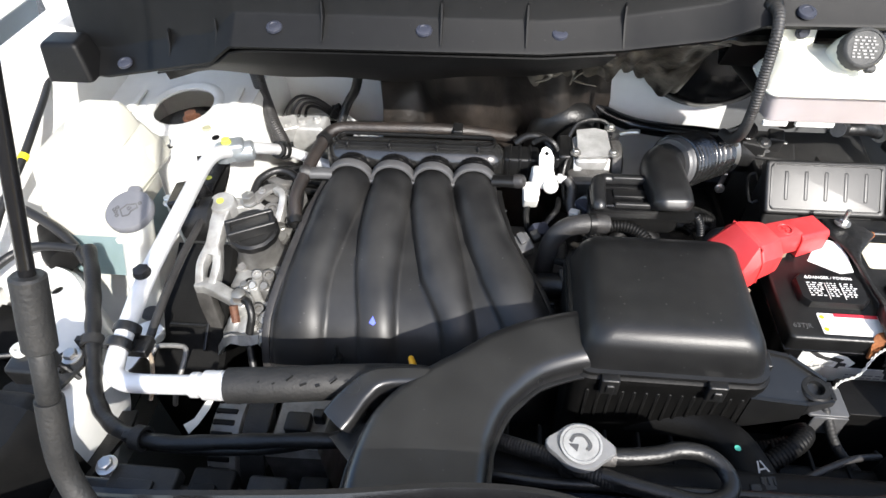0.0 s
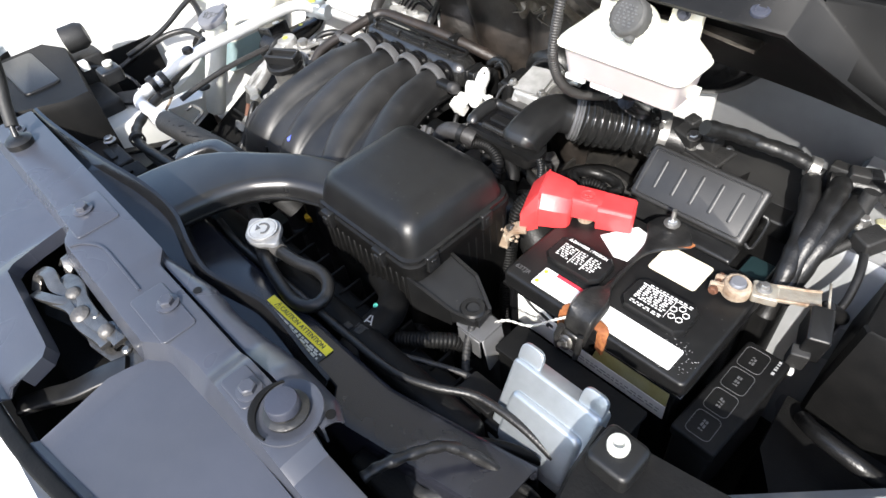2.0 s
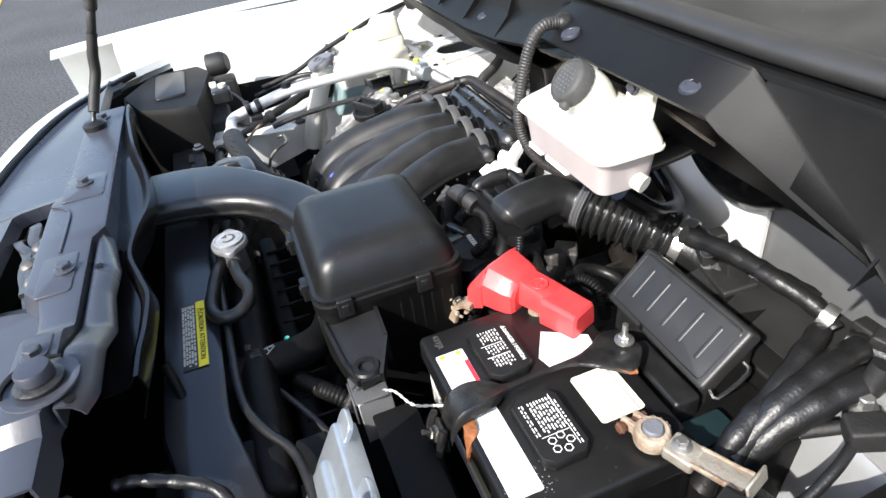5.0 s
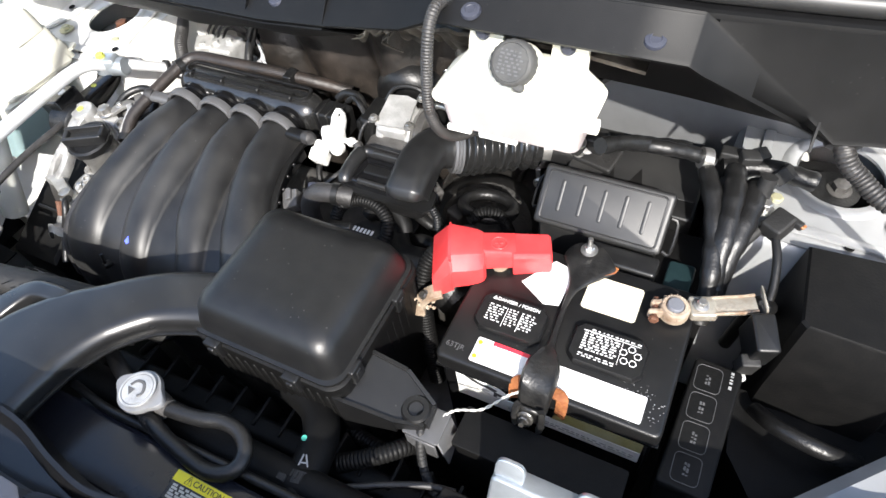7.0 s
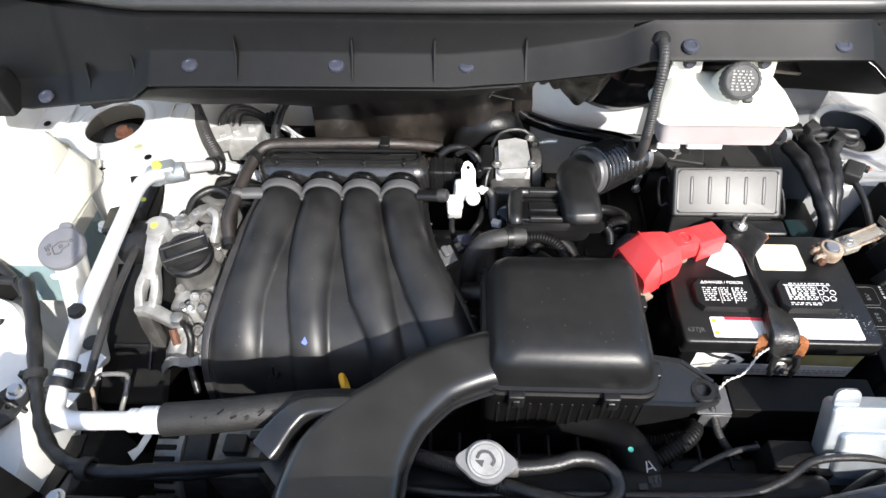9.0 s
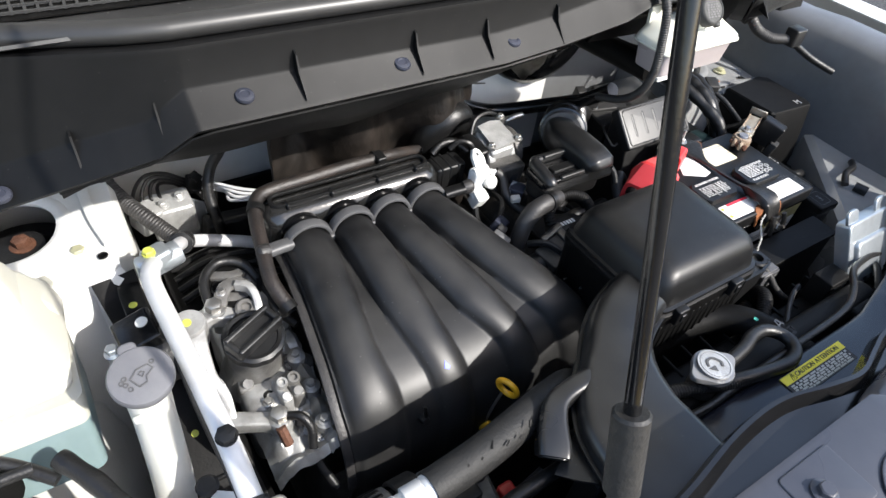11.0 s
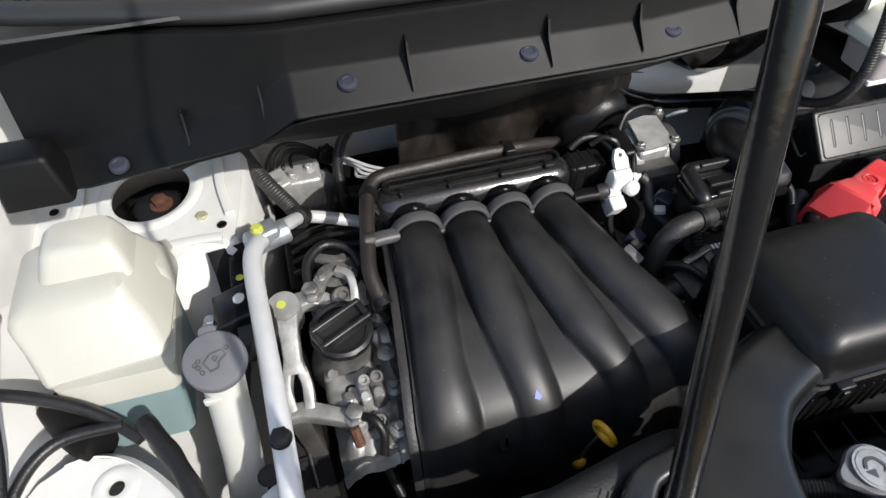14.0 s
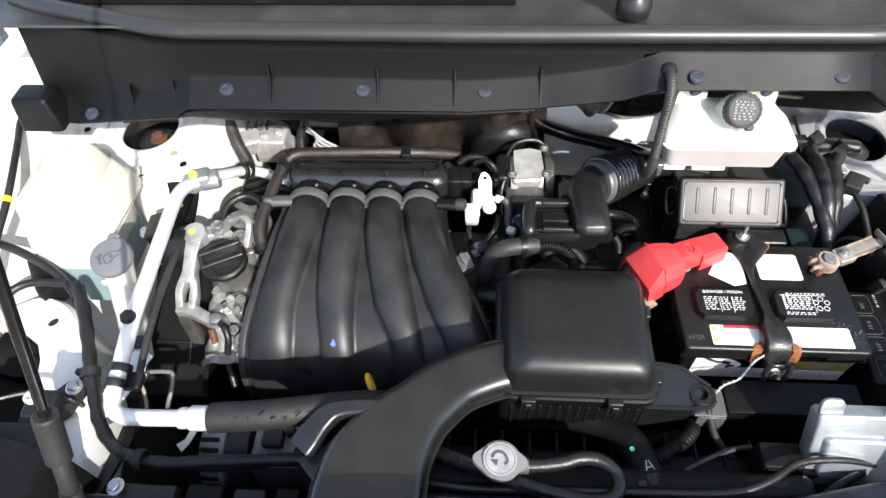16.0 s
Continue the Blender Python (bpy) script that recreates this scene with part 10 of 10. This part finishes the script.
# ---- front: radiator ----
def radiator():
    r = thing("radiator", (0.18, 0.23, 0.45), "radiator with dark top tank, cap and warning label", "radiator")
    bm = B()
    rows = []
    for i in range(24):
        x = -0.10 + 0.60 * i / 23
        d = 0.012 * max(0, (x - 0.34) / 0.16) * 3 if x > 0.34 else 0
        rows.append([V(x, 0.170 + d, 0.80), V(x, 0.172 + d, 0.872), V(x, 0.176 + d, 0.8785), V(x, 0.228 + d, 0.8785), V(x, 0.234 + d, 0.874), V(x, 0.236 + d, 0.80)])
    sheet(bm, rows, 0.003)
    part("top_frame", bm, "gloss_slate", r, "dark grey painted top frame")
    bm = B()
    tube(bm, [V(-0.02, 0.245, 0.876), V(0.04, 0.238, 0.880), V(0.10, 0.240, 0.878), V(0.20, 0.243, 0.876), V(0.32, 0.247, 0.876), V(0.37, 0.262, 0.876), V(0.41, 0.285, 0.874), V(0.46, 0.292, 0.87), V(0.50, 0.292, 0.86)], 0.0045, 10, 5)
    part("edge_tube", bm, "rubber", r, "thin black edge tube")
    bm = B()
    rbox(bm, (0.50, 0.035, 0.05), (0.18, 0.262, 0.81), 0.01, 0.012)
    part("top_tank", bm, "dull_black", r)
    bm = B()
    rbox(bm, (0.50, 0.05, 0.35), (0.18, 0.25, 0.45), 0.005, 0.002)
    part("core", bm, "matte_black", r)
    bm = B()
    lathe(bm, [(0, 0), (0.016, 0), (0.016, 0.03), (0.021, 0.032), (0.021, 0.036), (0, 0.036)], (0.075, 0.263, 0.862), n=24)
    part("filler_neck", bm, "dark_alu", r)
    bm = B()
    n = 48
    prof = []
    for i in range(n):
        a = 2 * math.pi * i / n
        wing = 0.0085 * abs(math.cos(a + 0.05)) ** 16
        prof.append((a, 0.0225 + wing))
    stack(bm, [[V(0.075 + q * s * math.cos(a), 0.263 + q * s * math.sin(a), z) for a, q in prof] for s, z in ((0.96, 0.897), (1.0, 0.898), (1.0, 0.9025), (0.96, 0.904))])
    lathe(bm, [(0, 0), (0.0175, 0), (0.0175, 0.0015), (0.0165, 0.0032), (0, 0.0032)], (0.075, 0.263, 0.9035), n=28)
    cap = part("pressure_cap", bm, "cap_steel", r, "steel pressure cap with two wings")
    bm = B()
    lathe(bm, [(0, 0), (0.0155, 0), (0.0155, 0.0008), (0, 0.0008)], (0.075, 0.263, 0.9066), n=28)
    lathe(bm, [(0.0165, 0), (0.0185, 0), (0.0185, 0.0012), (0.0165, 0.0012)], (0.075, 0.263, 0.9064), n=28)
    part("cap_disc", bm, "bright_alu", cap, "bright stamped centre disc")
    bm = B()
    sweep(bm, glide([V(0.066, 0.264, 0.9080), V(0.070, 0.270, 0.9080), V(0.078, 0.270, 0.9080), V(0.083, 0.262, 0.9080), V(0.080, 0.257, 0.9080)], 4), lambda k: rrect(0.0015, 0.0004, 0.0002, 1))
    plate(bm, [(0.064, 0.262), (0.073, 0.262), (0.071, 0.255)], 0.0004, (0, 0, 0.9082))
    part("arrow_mark", bm, "flange_grey", cap, "grey stamped arrow")
    # label
    bm = B()
    lm = Matrix.Translation((0.2075, 0.2085, 0.8795))
    plate(bm, [(-0.057, -0.0145), (0.057, -0.0135), (0.057, 0.0125), (-0.057, 0.0135)], 0.0006, (0.2075, 0.2085, 0.8796))
    lab = part("caution_label", bm, "print_black", r, "black and yellow caution label")
    bm = B()
    box(bm, (0.114, 0.010, 0.0006), (0.2075, 0.2160, 0.8800), 0)
    part("yellow_band", bm, "label_yellow", lab, "yellow header band")
    words("caution_text", "\u26a0CAUTION", 0.0078, Matrix.Translation((0.1855, 0.2160, 0.8805)), "print_black", lab)
    words("attention_text", "ATTENTION", 0.0078, Matrix.Translation((0.2330, 0.2160, 0.8805)), "print_black", lab)
    rng = random.Random(8)
    bm = B()
    bars(bm, Matrix.Translation((0.2075, 0.2025, 0.8801)), 0.106, 0.014, 5, rng, 0.7)
    part("small_print", bm, "label_dull", lab)
    # overflow hose loop
    h = thing("overflow_hose", (0.15, 0.255, 0.86), "black rubber overflow hose looping beside the radiator cap", "hose")
    bm = B()
    tube(bm, [V(0.096, 0.262, 0.889), V(0.12, 0.264, 0.889), V(0.145, 0.268, 0.889), V(0.165, 0.274, 0.889), V(0.186, 0.273, 0.888), V(0.201, 0.262, 0.886), V(0.205, 0.247, 0.885), V(0.196, 0.235, 0.884), V(0.175, 0.230, 0.884), V(0.14, 0.235, 0.885), V(0.115, 0.240, 0.886), V(0.095, 0.246, 0.884)], 0.0078, 14, 6)
    part("hose", bm, "rubber", h)
    bm = B()
    ribbed(bm, [V(0.115, 0.240, 0.884), V(0.085, 0.248, 0.882), V(0.055, 0.262, 0.878), V(0.02, 0.275, 0.87), V(-0.02, 0.29, 0.86)], 0.0085, 0.0005, 0.003, 12)
    part("braided_sleeve", bm, "matte_black", h, "braided black sleeve")
    bm = B()
    tube(bm, [V(0.094, 0.263, 0.889), V(0.107, 0.263, 0.889)], 0.0092, 12, 1)
    part("clamp", bm, "dark_alu", h)
    # big lower hose
    b = thing("radiator_hose", (0.24, 0.29, 0.80), "thick black radiator hose with clamp", "hose")
    bm = B()
    tube(bm, [V(0.256, 0.232, 0.838), V(0.251, 0.255, 0.840), V(0.246, 0.285, 0.838), V(0.236, 0.315, 0.832), V(0.215, 0.338, 0.824), V(0.185, 0.350, 0.815), V(0.14, 0.36, 0.80)], 0.0195, 22, 6)
    part("hose", bm, "dull_black", b)
    bm = B()
    lathe(bm, [(0.0195, -0.006), (0.0212, -0.006), (0.0212, 0.006), (0.0195, 0.006)], (0.2495, 0.264, 0.8395), aim((-0.17, 1, 0.0)), 26)
    box(bm, (0.010, 0.008, 0.008), (0.236, 0.258, 0.858), 0.001)
    for q in range(5):
        box(bm, (0.002, 0.007, 0.0012), (0.238 + 0.0055 * q, 0.2655, 0.8612 - 0.0006 * abs(q - 2) ** 2), 0.0003)
    part("clamp", bm, "matte_black", b)
    bm = B()
    hm = Matrix.Translation((0.247, 0.280, 0.8588)) @ pose(0, 0, 0, 12, 0, 18)
    for s in (-1, 1):
        box(bm, (0.0015, 0.012, 0.0006), hm @ V(s * 0.003, 0, 0), 0, hm.to_3x3().to_4x4() @ pose(0, 0, 0, 0, 0, s * 18))
    box(bm, (0.006, 0.0015, 0.0006), hm @ V(0, -0.002, 0), 0, hm.to_3x3().to_4x4())
    part("letter_mark", bm, "print_grey", b, "white letter A")
    bm = B()
    lathe(bm, [(0, 0), (0.003, 0), (0.003, 0.0008), (0, 0.0008)], (0.232, 0.300, 0.8530), n=10)
    part("paint_dot", bm, "green_mark", b, "green paint dot")
    # fan shroud with ribs behind the radiator
    s = thing("fan_shroud", (0.18, 0.30, 0.50), "black plastic radiator fan shroud with ribs", "fan shroud")
    bm = B()
    rbox(bm, (0.52, 0.025, 0.34), (0.19, 0.300, 0.47), 0.01, 0.006)
    part("frame", bm, "dull_black", s)
    for i in range(14):
        bm = B()
        box(bm, (0.004, 0.035, 0.045), (-0.02 + 0.034 * i, 0.315, 0.79), 0.001)
        part("rib", bm, "dull_black", s)
    # conduits in front of the battery
    for pts, r, col in (([V(0.262, 0.300, 0.815), V(0.285, 0.312, 0.822), V(0.308, 0.328, 0.826), V(0.320, 0.345, 0.815), V(0.322, 0.36, 0.78)], 0.0100, "dull_black"), ([V(0.332, 0.360, 0.846), V(0.336, 0.348, 0.838), V(0.342, 0.336, 0.824), V(0.352, 0.324, 0.812), V(0.368, 0.312, 0.800)], 0.0050, "matte_black"), ([V(0.24, 0.345, 0.78), V(0.28, 0.338, 0.785), V(0.315, 0.345, 0.79)], 0.009, "dull_black")):
        c = thing("wiring_conduit", pts[1], "black corrugated wiring conduit below the filter box", "conduit", group="front conduits")
        bm = B()
        ribbed(bm, pts, r, r * 0.10, 0.0042, 12)
        part("tube", bm, col, c)
    bm = B()
    tube(bm, [V(0.258, 0.266, 0.828), V(0.28, 0.276, 0.830), V(0.32, 0.298, 0.826), V(0.355, 0.314, 0.824), V(0.385, 0.322, 0.818)], 0.0035, 10, 5)
    solo("sensor_cable", bm, "grey_rubber", "thin black cable across the fan shroud", "cable")
    bm = B()
    tube(bm, [V(0.410, 0.150, 0.912), V(0.414, 0.168, 0.913), V(0.424, 0.196, 0.908), V(0.437, 0.222, 0.900), V(0.460, 0.238, 0.884), V(0.495, 0.252, 0.858), V(0.53, 0.262, 0.82)], lambda k: 0.0052 + 0.0006 * math.sin(k * 60), 12, 7)
    solo("headlight_cable", bm, "rubber", "spiral-wrapped black cable to the headlight", "cable")
    bm = B()
    tube(bm, [V(0.27, 0.185, 0.90), V(0.32, 0.20, 0.86), V(0.38, 0.22, 0.85), V(0.46, 0.27, 0.86), V(0.52, 0.30, 0.83)], 0.005, 10, 6)
    solo("latch_cable", bm, "dull_black", "thin black hood release cable", "cable")
    bm = B()
    lathe(bm, [(0, 0), (0.026, 0), (0.028, 0.006), (0.022, 0.010), (0.016, 0.010), (0.014, 0.005), (0.008, 0.005), (0.006, 0.010), (0, 0.010)], (0.428, 0.206, 0.850), n=28)
    solo("mount_grommet", bm, "rubber", "round black rubber radiator mount", "grommet")
    bm = B()
    rbox(bm, (0.16, 0.09, 0.02), (0.44, 0.205, 0.838), 0.006, 0.004)
    solo("mount_plate", bm, "dull_black", "black painted radiator mount plate", "plate")


washer_tank()
ac_pipe()
oil_filler()
left_clutter()
dipstick()
radiator()
